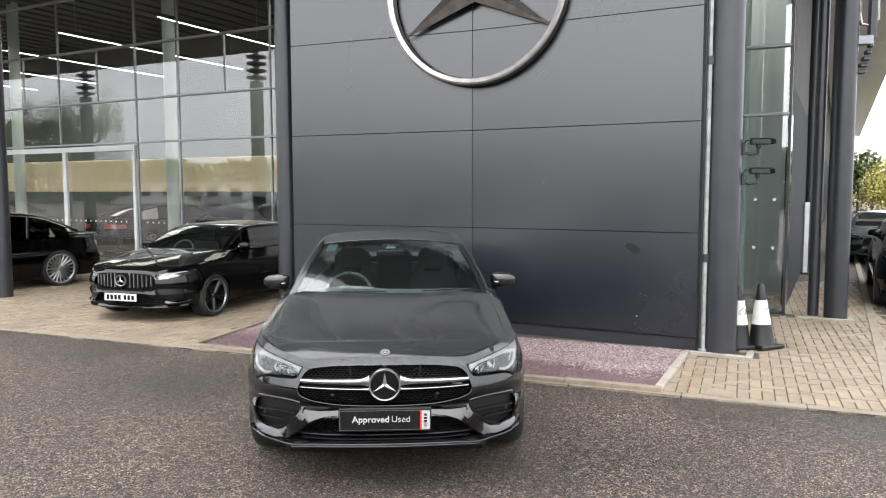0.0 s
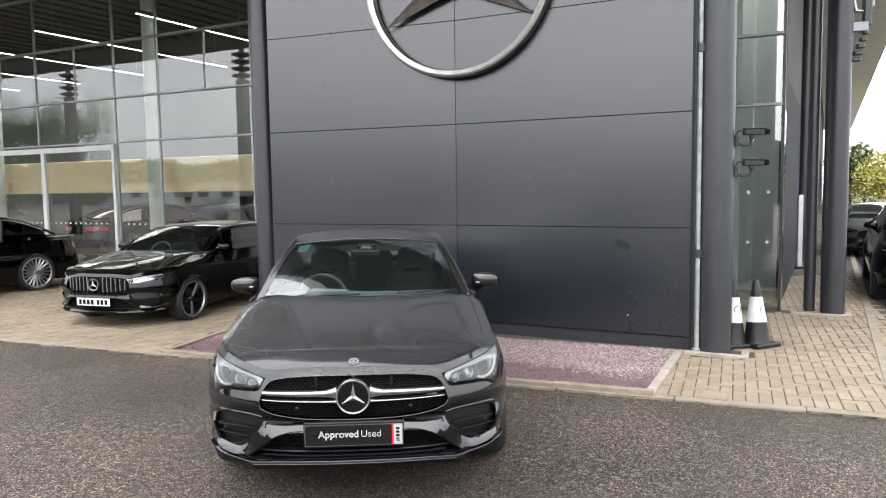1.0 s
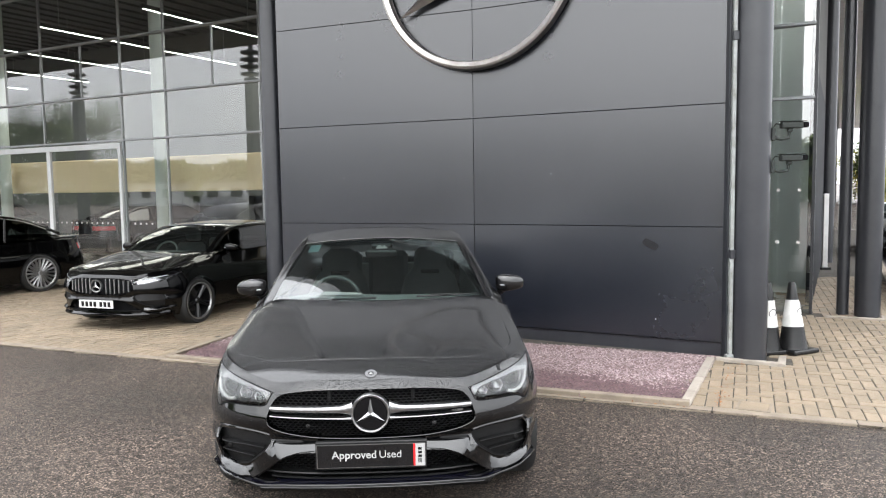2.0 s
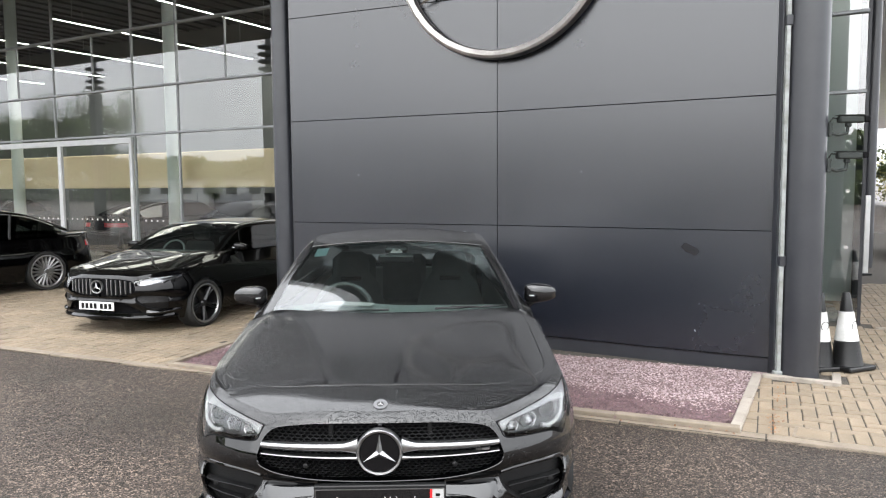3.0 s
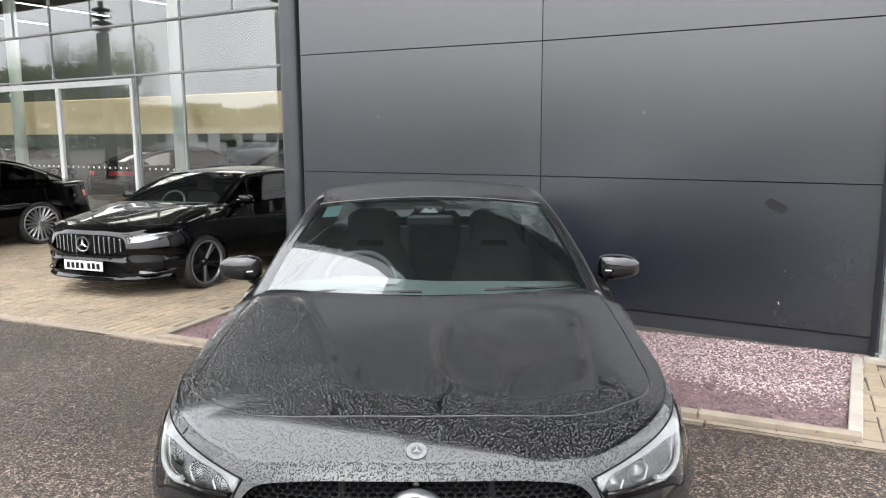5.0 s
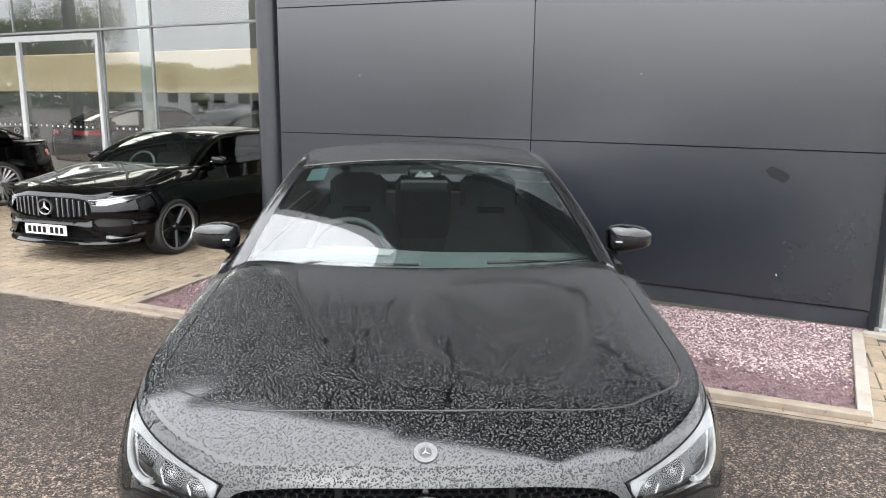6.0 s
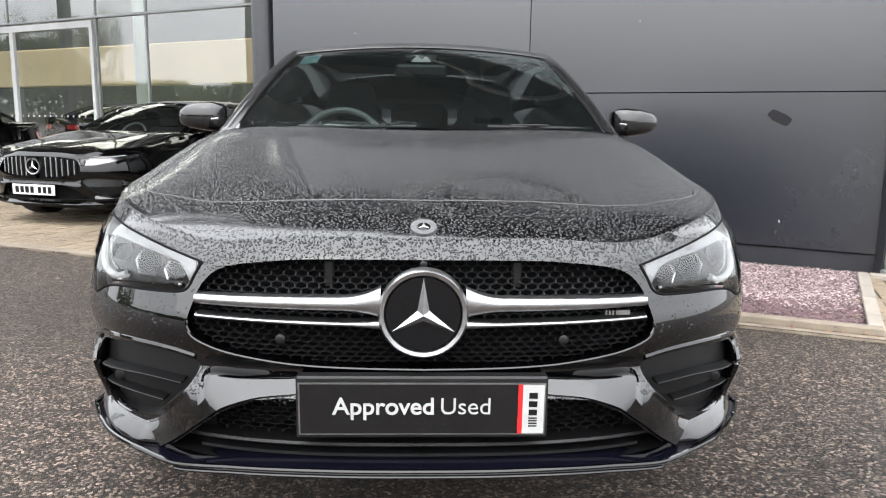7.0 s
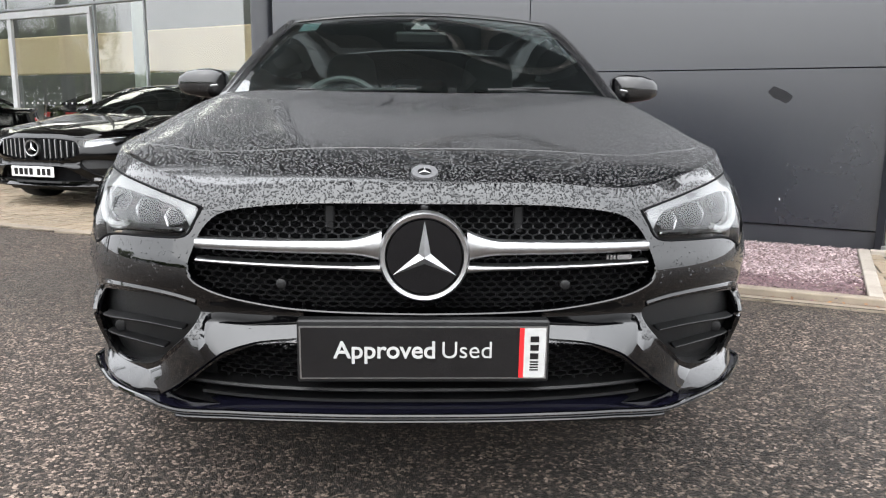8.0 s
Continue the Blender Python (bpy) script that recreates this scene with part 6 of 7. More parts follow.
lathe(bm, [(1.105, -0.045), (1.20, -0.045), (1.205, 0.0), (1.19, 0.05), (1.165, 0.06), (1.115, 0.04), (1.10, 0.0), (1.105, -0.045)], 128, TOWARD)
bmesh.ops.recalc_face_normals(bm, faces=bm.faces)
part("ring", bm, M_STEEL, sign, "brushed steel ring", smooth=True, angle=25)
part("star", star(B(), 1.11, 0.10, 0.17), M_STEEL, sign, "faceted steel star")
for a in (30, 90, 150, 210, 270, 330):
    c, s_ = math.cos(radians(a)) * 1.15, math.sin(radians(a)) * 1.15
    part("standoff", tube(B(), (c, 0.0, s_), (c, 0.14, s_), 0.02, seg=10), M_STEEL, sign)

M_CONDUIT = mat("dull_galvanised", (0.32, 0.34, 0.335), 0.5, 0.4, (0.17, 0.172, 0.155), 7.0, 0.1, 120)
# ---- steel conduit beside the feature wall ----
pipe = empty("conduit", Matrix.Translation((3.285, 3.50, 0)), "slim steel conduit clamped beside the clad wall", "conduit")
part("channel", box(B(), -0.018, 0.018, -0.030, 0.012, 0.06, 1.02, 0.003), M_CONDUIT, pipe)
part("channel", box(B(), -0.018, 0.018, -0.030, 0.012, 1.09, 3.10, 0.003), M_CONDUIT, pipe)
part("channel", box(B(), -0.018, 0.018, -0.030, 0.012, 3.14, 6.0, 0.003), M_CONDUIT, pipe)
part("foot_plate", box(B(), -0.04, 0.03, -0.04, 0.02, 0.02, 0.075, 0.004), M_CONDUIT, pipe)
for z in (1.05, 3.11):
    part("clamp", box(B(), -0.022, 0.09, -0.036, 0.035, z - 0.045, z + 0.045, 0.006), M_COLUMN, pipe)
part("backing_strip", box(B(), -0.035, -0.0185, 0.014, 0.10, 0.02, 6.0, 0.002), M_COLUMN, pipe)

M_SCUFF = mat("rubbed_scuff", (0.005, 0.005, 0.006), 0.70, 0.0, (0.009, 0.009, 0.011), 14.0, spec=0.27)
# scuff and scratch on the panel
d2 = (WP[2] - WP[1]).normalized()
n2 = Vector((d2.y, -d2.x, 0))


def on_wall(t, z, off=0.003):
    return WP[1] + d2 * t + n2 * off + Vector((0, 0, z))


for name, t, z, w, h, ang, material, lab in (("scuff", 2.00, 1.12, 0.085, 0.040, -28, M_SCUFF, "dark smeared scuff on the wall panel"), ("paint_chip", 2.06, 0.35, 0.004, 0.011, 20, M_WHITE, "small white paint chip on the wall panel")):
    bm = B()
    c = on_wall(t, z)
    rng = random.Random(5)
    vs = []
    for i in range(18):
        a = 2 * math.pi * i / 18
        u = w * math.copysign(abs(math.cos(a)) ** 0.6, math.cos(a)) * (0.88 + 0.2 * rng.random())
        v = h * math.copysign(abs(math.sin(a)) ** 0.6, math.sin(a)) * (0.85 + 0.25 * rng.random())
        ca, sa = math.cos(radians(ang)), math.sin(radians(ang))
        vs.append(bm.verts.new(c + d2 * (u * ca - v * sa) + Vector((0, 0, u * sa + v * ca))))
    bm.faces.new(vs)
    tagged(part(name, bm, material), lab, "wall mark", kind="structure")

# ---- gravel bed with its edging ----
BL, BR = Vector((-2.335, 4.16, 0)), Vector((2.335, 2.015, 0))
BBL, BBR = Vector((-1.69, 5.95, 0)), Vector((3.13, 3.46, 0))
bm = B()
prism(bm, [(BL.x, BL.y), (BR.x, BR.y), (BBR.x, BBR.y), (3.26, 3.64), (BBL.x, BBL.y)], 0.0, 0.022)
tagged(part("bed_soil", bm, M_SOIL), "dark soil under the plum slate bed", "soil", kind="structure")


def edging(p, q, w, z1, n, name, lab, material=M_KERB, inward=1):
    d = (q - p)
    L = d.length
    d.normalize()
    nrm = Vector((-d.y, d.x, 0))
    mm = Matrix(((d.x, nrm.x, 0, p.x), (d.y, nrm.y, 0, p.y), (0, 0, 1, 0), (0, 0, 0, 1)))
    ob = empty(name, mm, lab, "edging", kind="structure")
    for i in range(n):
        j = random.Random(i * 7 + int(L * 10)).uniform(-0.004, 0.004)
        part("edging_stone", box(B(), L * i / n + 0.003, L * (i + 1) / n - 0.003, 0, w * inward if inward > 0 else w, -0.03, z1 + j, 0.005), material, ob)
    return ob


edging(BL, BR, 0.075, 0.055, 6, "bed_edging_front", "pale concrete edging along the gravel bed")
edging(BR, BBR, 0.075, 0.055, 2, "bed_edging_side", "pale concrete edging at the gravel bed's end", M_PADKERB)
edging(BBL, BL, 0.075, 0.055, 2, "bed_edging_end", "pale concrete edging at the gravel bed's end")
edging(BBR, Vector((3.66, 3.135, 0)), 0.07, 0.05, 1, "pad_edging", "pale concrete edging round the column base", M_PADKERB)
edging(Vector((3.66, 3.135, 0)), Vector((3.84, 3.47, 0)), 0.07, 0.05, 1, "pad_edging", "pale concrete edging round the column base", M_PADKERB)
edging(Vector((6.03, 5.24, 0)), Vector((6.21, 5.55, 0)), 0.07, 0.04, 1, "pad_edging", "pale concrete edging round the column base", M_PADKERB)
edging(Vector((5.42, 5.57, 0)), Vector((6.03, 5.24, 0)), 0.07, 0.04, 1, "pad_edging", "pale concrete edging round the column base", M_PADKERB)
edging(Vector((-6.9, 8.20, 0)), Vector((-6.15, 7.76, 0)), 0.06, 0.03, 1, "pad_edging", "pale concrete edging round the column base", M_PADKERB)
strip_n = 26
p0, p1 = Vector((-17.0, edge_y(-17.0), 0)), Vector((6.0, edge_y(6.0), 0))
edging(p0, p1, 0.11, 0.02, strip_n, "yard_edging", "flush pale kerb stones between asphalt and paving")
rng = random.Random(11)
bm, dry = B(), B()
quad = [(BL.x, BL.y), (BR.x, BR.y), (BBR.x, BBR.y), (3.24, 3.58), (BBL.x, BBL.y)]
count = 0
while count < 36000:
    x, y = rng.uniform(-2.4, 3.4), rng.uniform(2.1, 6.3)
    if not inside((x, y), quad):
        continue
    count += 1
    r = rng.uniform(0.005, 0.0125)
    rot = Euler((rng.uniform(-0.5, 0.5), rng.uniform(-0.5, 0.5), rng.uniform(0, 6.3))).to_matrix()
    c = Vector((x, y, 0.024 + rng.random() * 0.018))
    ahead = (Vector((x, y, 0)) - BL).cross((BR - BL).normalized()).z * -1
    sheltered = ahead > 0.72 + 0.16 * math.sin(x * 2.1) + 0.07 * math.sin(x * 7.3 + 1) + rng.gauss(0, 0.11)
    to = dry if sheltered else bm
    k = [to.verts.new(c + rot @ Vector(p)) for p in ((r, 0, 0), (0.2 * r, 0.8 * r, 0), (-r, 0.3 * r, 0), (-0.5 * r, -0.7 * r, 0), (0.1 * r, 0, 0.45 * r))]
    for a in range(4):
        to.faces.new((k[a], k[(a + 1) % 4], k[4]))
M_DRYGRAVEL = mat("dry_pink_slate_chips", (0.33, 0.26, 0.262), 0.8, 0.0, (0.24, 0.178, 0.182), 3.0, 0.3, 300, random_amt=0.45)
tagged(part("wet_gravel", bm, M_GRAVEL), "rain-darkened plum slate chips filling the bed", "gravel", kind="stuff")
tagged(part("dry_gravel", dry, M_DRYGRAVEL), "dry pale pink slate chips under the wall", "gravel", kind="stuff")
# autumn leaves blown against the edging
M_LEAFLITTER = mat("fallen_leaf", (0.15, 0.06, 0.026), 0.7, 0.0, (0.21, 0.11, 0.045), 40.0, random_amt=0.4)
bm = B()
for i in range(150):
    u = rng.random()
    if i < 90:
        base = BR + (BBR - BR) * u + Vector((0.15 + abs(rng.gauss(0, 0.06)), -0.05 + rng.gauss(0, 0.03), 0.045))
    else:
        base = BL + (BR - BL) * u + Vector((rng.gauss(0, 0.03), -0.06 + rng.gauss(0, 0.04), 0.03))
    r = rng.uniform(0.008, 0.018)
    rot = Euler((rng.uniform(-0.5, 0.5), rng.uniform(-0.5, 0.5), rng.uniform(0, 6.3))).to_matrix()
    k = [bm.verts.new(base + rot @ Vector(p)) for p in ((r, 0, 0), (0, 0.5 * r, 0.1 * r), (-r, 0, 0), (0, -0.5 * r, 0.1 * r))]
    bm.faces.new(k)
tagged(part("fallen_leaves", bm, M_LEAFLITTER), "brown fallen leaves along the bed edging", "leaves", kind="stuff")


# ---- traffic cones ----
def cone(x, y, turn, lean=0.0):
    c = empty("traffic_cone", pose(x, y, 0.02, lean, 0, turn) @ Matrix.Diagonal((0.86, 0.86, 0.95, 1)), "black and white rubber traffic cone on the paving", "traffic cone", "cones by the column")
    part("base", box(B(), -0.20, 0.20, -0.20, 0.20, 0.0, 0.045, 0.012), M_PLASTIC, c)
    part("lower_body", lathe(B(), [(0.165, 0.04), (0.155, 0.06), (0.118, 0.285)], 32), M_PLASTIC, c, smooth=True)
    part("sleeve", lathe(B(), [(0.121, 0.28), (0.072, 0.56)], 32), M_WHITE, c, "white reflective sleeve", smooth=True)
    part("tip", lathe(B(), [(0.069, 0.555), (0.038, 0.735), (0.030, 0.745)], 32), M_PLASTIC, c, smooth=True)
    bm = B()
    prof = [(0.040, 0.0), (0.046, 0.0), (0.046, 0.003), (0.040, 0.003), (0.040, 0.0)]
    lathe(bm, prof, 28, Matrix.Translation((0, -0.100, 0.43)) @ Matrix.Rotation(radians(100), 4, "X"))
    part("mark", bm, M_PLATE, c, "plain black ring")
    return c


cone(4.06, 3.76, 22, -3)
cone(3.80, 3.79, 8)


# ---- cctv cameras on the column ----
def cctv(z, turn):
    c = empty("cctv_camera", Matrix.Translation((3.625, 3.435, z)) @ Matrix.Rotation(radians(turn), 4, "Z") @ Matrix.Scale(0.84, 4), "grey security camera on a bracket fixed to the column", "security camera", "column cameras")
    part("wall_plate", box(B(), -0.01, 0.03, -0.05, 0.05, -0.09, 0.05, 0.006), M_CCTV, c)
    bm = B()
    sweep(bm, [(0.02, 0, -0.05), (0.10, 0, -0.075), (0.19, 0, -0.060), (0.20, 0, 0.02)], 0.017)
    part("arm", bm, M_CCTV, c, smooth=True)
    bm = B()
    box(bm, 0.10, 0.34, -0.045, 0.045, 0.045, 0.115, 0.012)
    part("housing", bm, M_CCTV, c)
    part("sunshield", box(B(), 0.09, 0.37, -0.050, 0.050, 0.118, 0.126, 0.003), M_CCTV, c)
    part("lens_window", box(B(), 0.342, 0.40, -0.040, 0.040, 0.052, 0.112, 0.010), M_JOINT, c)
    part("knuckle", box(B(), 0.175, 0.225, -0.028, 0.028, 0.005, 0.045, 0.008), M_CCTV, c)
    bm = B()
    sweep(bm, [Vector(p) for p in ((0.02, 0.03, -0.04), (0.03, 0.04, 0.05), (0.06, 0.03, 0.10), (0.11, 0.0, 0.09))], 0.007)
    part("cable", bm, M_PLASTIC, c, smooth=True)
    return c


cctv(2.20, -6)
cctv(1.895, -6)

# ---- steel brackets at the outer column ----
br = empty("sign_bracket", Matrix.Translation((5.985, 5.61, 0)) @ Matrix.Rotation(radians(-12), 4, "Z"), "polished steel arms clamped to the round column", "bracket")
part("clamp", box(B(), 0.10, 0.32, -0.06, 0.06, 3.68, 3.80, 0.008), M_ALU, br)
part("upright", box(B(), 0.27, 0.36, -0.05, 0.05, 3.75, 5.0, 0.008), M_COLUMN, br)
for i in range(5):
    part("step_plate", box(B(), 0.13 + 0.035 * i, 0.33 - 0.02 * (4 - i), -0.05, 0.05, 3.30 + i * 0.085, 3.355 + i * 0.085, 0.012), M_COLUMN, br)
bm = B()
sweep(bm, [(0.15, 0, 5.2), (0.15, 0, 4.1), (0.18, 0, 3.95), (0.30, 0, 3.93), (0.38, 0, 4.0), (0.38, 0, 5.2)], 0.022, 10)
part("bent_tube", bm, M_STEEL, br, "bent polished steel tube", smooth=True)
part("floodlight", box(B(), 0.30, 0.62, -0.10, 0.10, 3.02, 3.12, 0.02, pose(0, 0, 0, 0, 12, 0)), M_PLASTIC, br)

# white totem by the side wall
tm = empty("white_post", Matrix.Translation((8.31, 10.70, 0)), "slim white post standing on a dark foot", "post")
part("shaft", box(B(), -0.05, 0.05, -0.03, 0.03, 0.06, 1.50, 0.006), M_WHITE, tm)
part("foot", box(B(), -0.10, 0.10, -0.08, 0.08, 0.012, 0.06, 0.01), M_PLASTIC, tm)

# drain channel along the side road
ch = empty("drain_channel", BM, "narrow dark drain channel beside the paving", "drain", kind="structure")
part("grate", box(B(), 2.80, 2.92, 3.25, 30, 0.0, 0.016), M_JOINT, ch)
part("kerb_line", box(B(), 2.70, 2.80, 3.25, 30, 0.0, 0.03, 0.004), M_KERB, ch)


# ---- other cars ----
def plate_bars(parent, y, z, w=0.52):
    pl = part("number_plate", box(B(), -w / 2, w / 2, y - 0.012, y, z - 0.056, z + 0.056, 0.003), M_WHITE, parent, "white number plate with plain dark bars")
    for i in range(7):
        x = -0.22 + i * 0.062 + (0.03 if i > 3 else 0)
        part("bar", box(B(), x, x + 0.042, y - 0.014, y - 0.012, z - 0.035, z + 0.035), M_PLATE, pl)
    return pl


def plain_front(ob, sh, X, upright=True, plate=True):
    """A grille, lamps and plate for a parked car."""
    k = X["k"]

    def yy(x, z):
        return sh.nose_y(x, min(0.8, max(0.12, z)))

    bm = B()
    prev = None
    for i in range(17):
        x = (-0.52 + i * 1.04 / 16) * k
        cur = [bm.verts.new((x, yy(x, 0.64) + 0.05, z)) for z in (0.50, 0.775)]
        if prev:
            bm.faces.new((prev[0], cur[0], cur[1], prev[1]))
        prev = cur
    gr = part("grille", bm, M_JOINT, ob, "grille with chrome bars")
    if upright:
        for i in range(15):
            x = (-0.44 + i * 0.88 / 14) * k
            h = 0.21 - 0.10 * (abs(x) / 0.5) ** 3
            if abs(x) < 0.07:
                continue
            part("grille_bar", box(B(), x - 0.007, x + 0.007, yy(x, 0.64) + 0.012, yy(x, 0.64) + 0.04, 0.645 - h / 2, 0.645 + h / 2, 0.003), M_CHROME, gr)
    bm = B()
    lathe(bm, [(0.074, -0.02), (0.088, -0.02), (0.088, 0.006), (0.074, 0.004), (0.074, -0.02)], 40, Matrix.Translation((0, 0.0, 0.652)) @ TOWARD)
    star(bm, 0.075, 0.012, 0.2, Matrix.Translation((0, -0.005, 0.652)))
    part("star_badge", bm, M_CHROME, ob, "chrome ring with a three-point star")
    bm = B()
    prev = None
    for i in range(17):
        x = (-0.60 + i * 1.2 / 16) * k
        cur = [bm.verts.new((x, yy(x, 0.35) + 0.06, z)) for z in (0.27, 0.50)]
        if prev:
            bm.faces.new((prev[0], cur[0], cur[1], prev[1]))
        prev = cur
    part("intake_backing", bm, M_JOINT, ob)
    for sx in (1, -1):
        bm = B()
        prev = None
        for i in range(9):
            x = (0.46 + i * 0.37 / 8) * k
            cur = [bm.verts.new((sx * x, yy(x, z) + 0.05, z)) for z in (0.33, 0.44, 0.56)]
            if prev:
                for a in range(2):
                    f = (prev[a], cur[a], cur[a + 1], prev[a + 1])
                    bm.faces.new(f if sx > 0 else f[::-1])
            prev = cur
        part("side_intake", bm, M_PLASTIC, ob)

        def LPx(s, z, sx=sx, d=0.0):
            p = X["P"](s, z)
            return (sx * p[0], p[1] + d, p[2])

        def LNx(s, z, sx=sx):
            n = X["NS"](s, z)
            return Vector((sx * n[0], n[1], n[2]))

        lm = surface("headlight", X["pts"], X["lens"], LPx, LNx, M_PARKLENS, ob, "clear headlamp", both=False)
        lm.visible_shadow = False
        surface("reflector", X["pts"], X["lens"], lambda s, z, sx=sx: LPx(s, z, sx, 0.04), LNx, M_LAMPCHROME, lm, both=False)
        bm = B()
        sweep(bm, [(sx * x * k, yy(x * k, 0.73) + 0.02, z) for x, z in ((0.55, 0.735), (0.65, 0.752), (0.74, 0.766), (0.80, 0.775))], 0.004, 6)
        part("light_guide", bm, M_GUIDE, lm)
    bm = B()
    prev = None
    for i in range(31):
        x = (-0.82 + i * 1.64 / 30) * k
        z = 0.235 + 0.05 * max(0, abs(x) - 0.6)
        cur = [bm.verts.new((x, yy(x, 0.3) + d, z + e)) for d, e in ((0.15, 0.0), (-0.03, 0.0), (-0.032, 0.014), (0.0, 0.045), (0.15, 0.05))]
        if prev:
            for a in range(4):
                bm.faces.new((prev[a], cur[a], cur[a + 1], prev[a + 1]))
        prev = cur
    bmesh.ops.recalc_face_normals(bm, faces=bm.faces)
    part("splitter", bm, M_BLACK, ob, smooth=True)
    if plate:
        plate_bars(ob, -0.005, 0.40)


def rear_lamps(ob, sh, z0=0.78, z1=0.88):
    for sx in (1, -1):
        bm = B()
        prev = None
        for i in range(12):
            s = sh.total - 0.28 - i * 0.06
            cur = [bm.verts.new((sx * (p := sh.point(s, z))[0] * 1.004, p[1] + 0.006, p[2])) for z in (z0, (z0 + z1) / 2, z1)]
            if prev:
                for a in range(2):
                    f = (prev[a], cur[a], cur[a + 1], prev[a + 1])
                    bm.faces.new(f)
            prev = cur
        bmesh.ops.recalc_face_normals(bm, faces=bm.faces)
        part("tail_lamp", bm, M_RED, ob, "red tail lamp", smooth=True)


def heading(x, y, deg):
    """A car's pose by its nose and the turn of its axis from +y."""
    return Matrix.Translation((x, y, 0.012)) @ Matrix.Rotation(radians(deg), 4, "Z")


SLIM = [(0.470, 0.735), (0.505, 0.668), (0.60, 0.672), (0.72, 0.702), (0.835, 0.752), (0.85, 0.80), (0.78, 0.792), (0.60, 0.766)]
hatch, HS, HX = car("hatchback_car", HATCH, heading(-3.66, 5.74, -20) @ Matrix.Diagonal((0.98, 0.98, 0.88, 1)), "glossy black hatchback with upright chrome grille parked on paving", M_BLACK, M_BLACK, "parked cars", 0.05, M_DARKRIM, 5, True, SLIM)
plain_front(hatch, HS, HX)
canard(1, HS, hatch, M_PAINT)
canard(-1, HS, hatch, M_PAINT)


def plain_cabin(ob, k=1.0, dy=0.0):
    """Dash, seats and steering wheel seen through a parked car's screen."""
    cab = part("dashboard", box(B(), -0.68 * k, 0.68 * k, 1.36 + dy, 1.70 + dy, 0.62, 0.99, 0.03), M_DASH, ob)
    bm = B()
    lathe(bm, [(0.18 + 0.015 * math.cos(2 * math.pi * i / 8), 0.015 * math.sin(2 * math.pi * i / 8)) for i in range(9)], 32, Matrix.Translation((-0.345 * k, 1.82 + dy, 0.95)) @ Matrix.Rotation(radians(66), 4, "X"), caps=False)
    part("steering_wheel", bm, M_DASH, cab, smooth=True)
    for x in (-0.36 * k, 0.36 * k):
        bm = B()
        box(bm, x - 0.25, x + 0.25, 1.95 + dy, 2.45 + dy, 0.40, 0.58, 0.05)
        box(bm, x - 0.24, x + 0.24, 2.38 + dy, 2.52 + dy, 0.50, 1.06, 0.05)
        box(bm, x - 0.13, x + 0.13, 2.46 + dy, 2.56 + dy, 1.08, 1.26, 0.035)
        part("front_seat", bm, M_SEAT, ob)
    bm = B()
    box(bm, -0.62 * k, 0.62 * k, 3.25 + dy, 3.40 + dy, 0.5, 1.08, 0.04)
    part("rear_seat", bm, M_SEAT, ob)


plain_cabin(hatch)
# the limousine stands in the same row, nose to the yard
limo, LS, LX = car("limousine_car", LIMO, heading(-9.09, 7.20, -36) @ Matrix.Scale(0.92, 4), "glossy black long saloon with bright multi-spoke wheels on paving", M_BLACK, M_BLACK, "parked cars", 0.06, M_SILVERRIM, 20, False)
bm = B()
for sx in (1, -1):
    line = [(sx * (p.x + 0.03) * LX["k"], p.y, p.z - 0.035) for p in spline(LIMO["rail"], 6)[2:40]]
    sweep(bm, line, 0.009, 6)
part("window_trim", bm, M_CHROME, limo, "bright metal window trim", smooth=True)
for y in (2.72, 3.42):
    for sx in (1, -1):
        part("window_post", tube(B(), (sx * 0.86, y, 0.98), (sx * 0.665, y + 0.12, 1.40), 0.022, seg=6), M_PLASTIC, limo)
for y in (2.62, 3.50):
    for sx in (1, -1):
        part("door_handle", box(B(), sx * 0.945 - 0.012, sx * 0.945 + 0.016, y, y + 0.20, 0.80, 0.825, 0.006), M_BLACK, limo)
plain_front(limo, LS, LX, False, False)
rear_lamps(limo, LS)
plain_cabin(limo, 1.03, 0.17)
# two cars inside the showroom
n1 = ab(-14.6, 13.9)
show1, S1, X1 = car("showroom_saloon", SEDAN, heading(n1.x, n1.y, 149.5), "dark saloon with red tail lamps inside the showroom", M_BLACK, M_BLACK, "showroom cars", 0.07, M_SILVERRIM, 10, False)
plain_front(show1, S1, X1, False, False)
rear_lamps(show1, S1)
n2_ = ab(-20.0, 11.5)
M_GREYPAINT = mat("grey_paint", (0.16, 0.165, 0.17), 0.2, 0.3, coat=1.0)
show2, S2, X2 = car("showroom_saloon", SEDAN, heading(n2_.x, n2_.y, -30.5 + 85), "grey saloon standing inside the showroom", M_GREYPAINT, M_GREYPAINT, "showroom cars", 0.07, M_SILVERRIM, 10, False)
plain_front(show2, S2, X2, False, False)
rear_lamps(show2, S2)
# cars along the side road
M_SLATE = mat("slate_paint", (0.035, 0.040, 0.042), 0.25, 0.0, coat=1.0)
side, SS, SX = car("roadside_car", HATCH, heading(7.58, 5.56, -30.5), "glossy black car parked along the side road", M_BLACK, M_BLACK, "parked cars", 0.07, M_DARKRIM, 5, True, SLIM)
plain_front(side, SS, SX, True, False)
far_car, FS, FX = car("far_car", HATCH, heading(11.04, 12.26, -30.5) @ Matrix.Diagonal((0.92, 0.92, 0.84, 1)), "dark slate car facing out along the side road", M_SLATE, M_SLATE, "parked cars", 0.08, M_DARKRIM, 5, True)
plain_front(far_car, FS, FX, False, False)


# ---- trees ----
M_BARK = mat("grey_bark", (0.10, 0.085, 0.07), 0.85, 0.0, (0.06, 0.05, 0.042), 8.0, 0.6, 40)
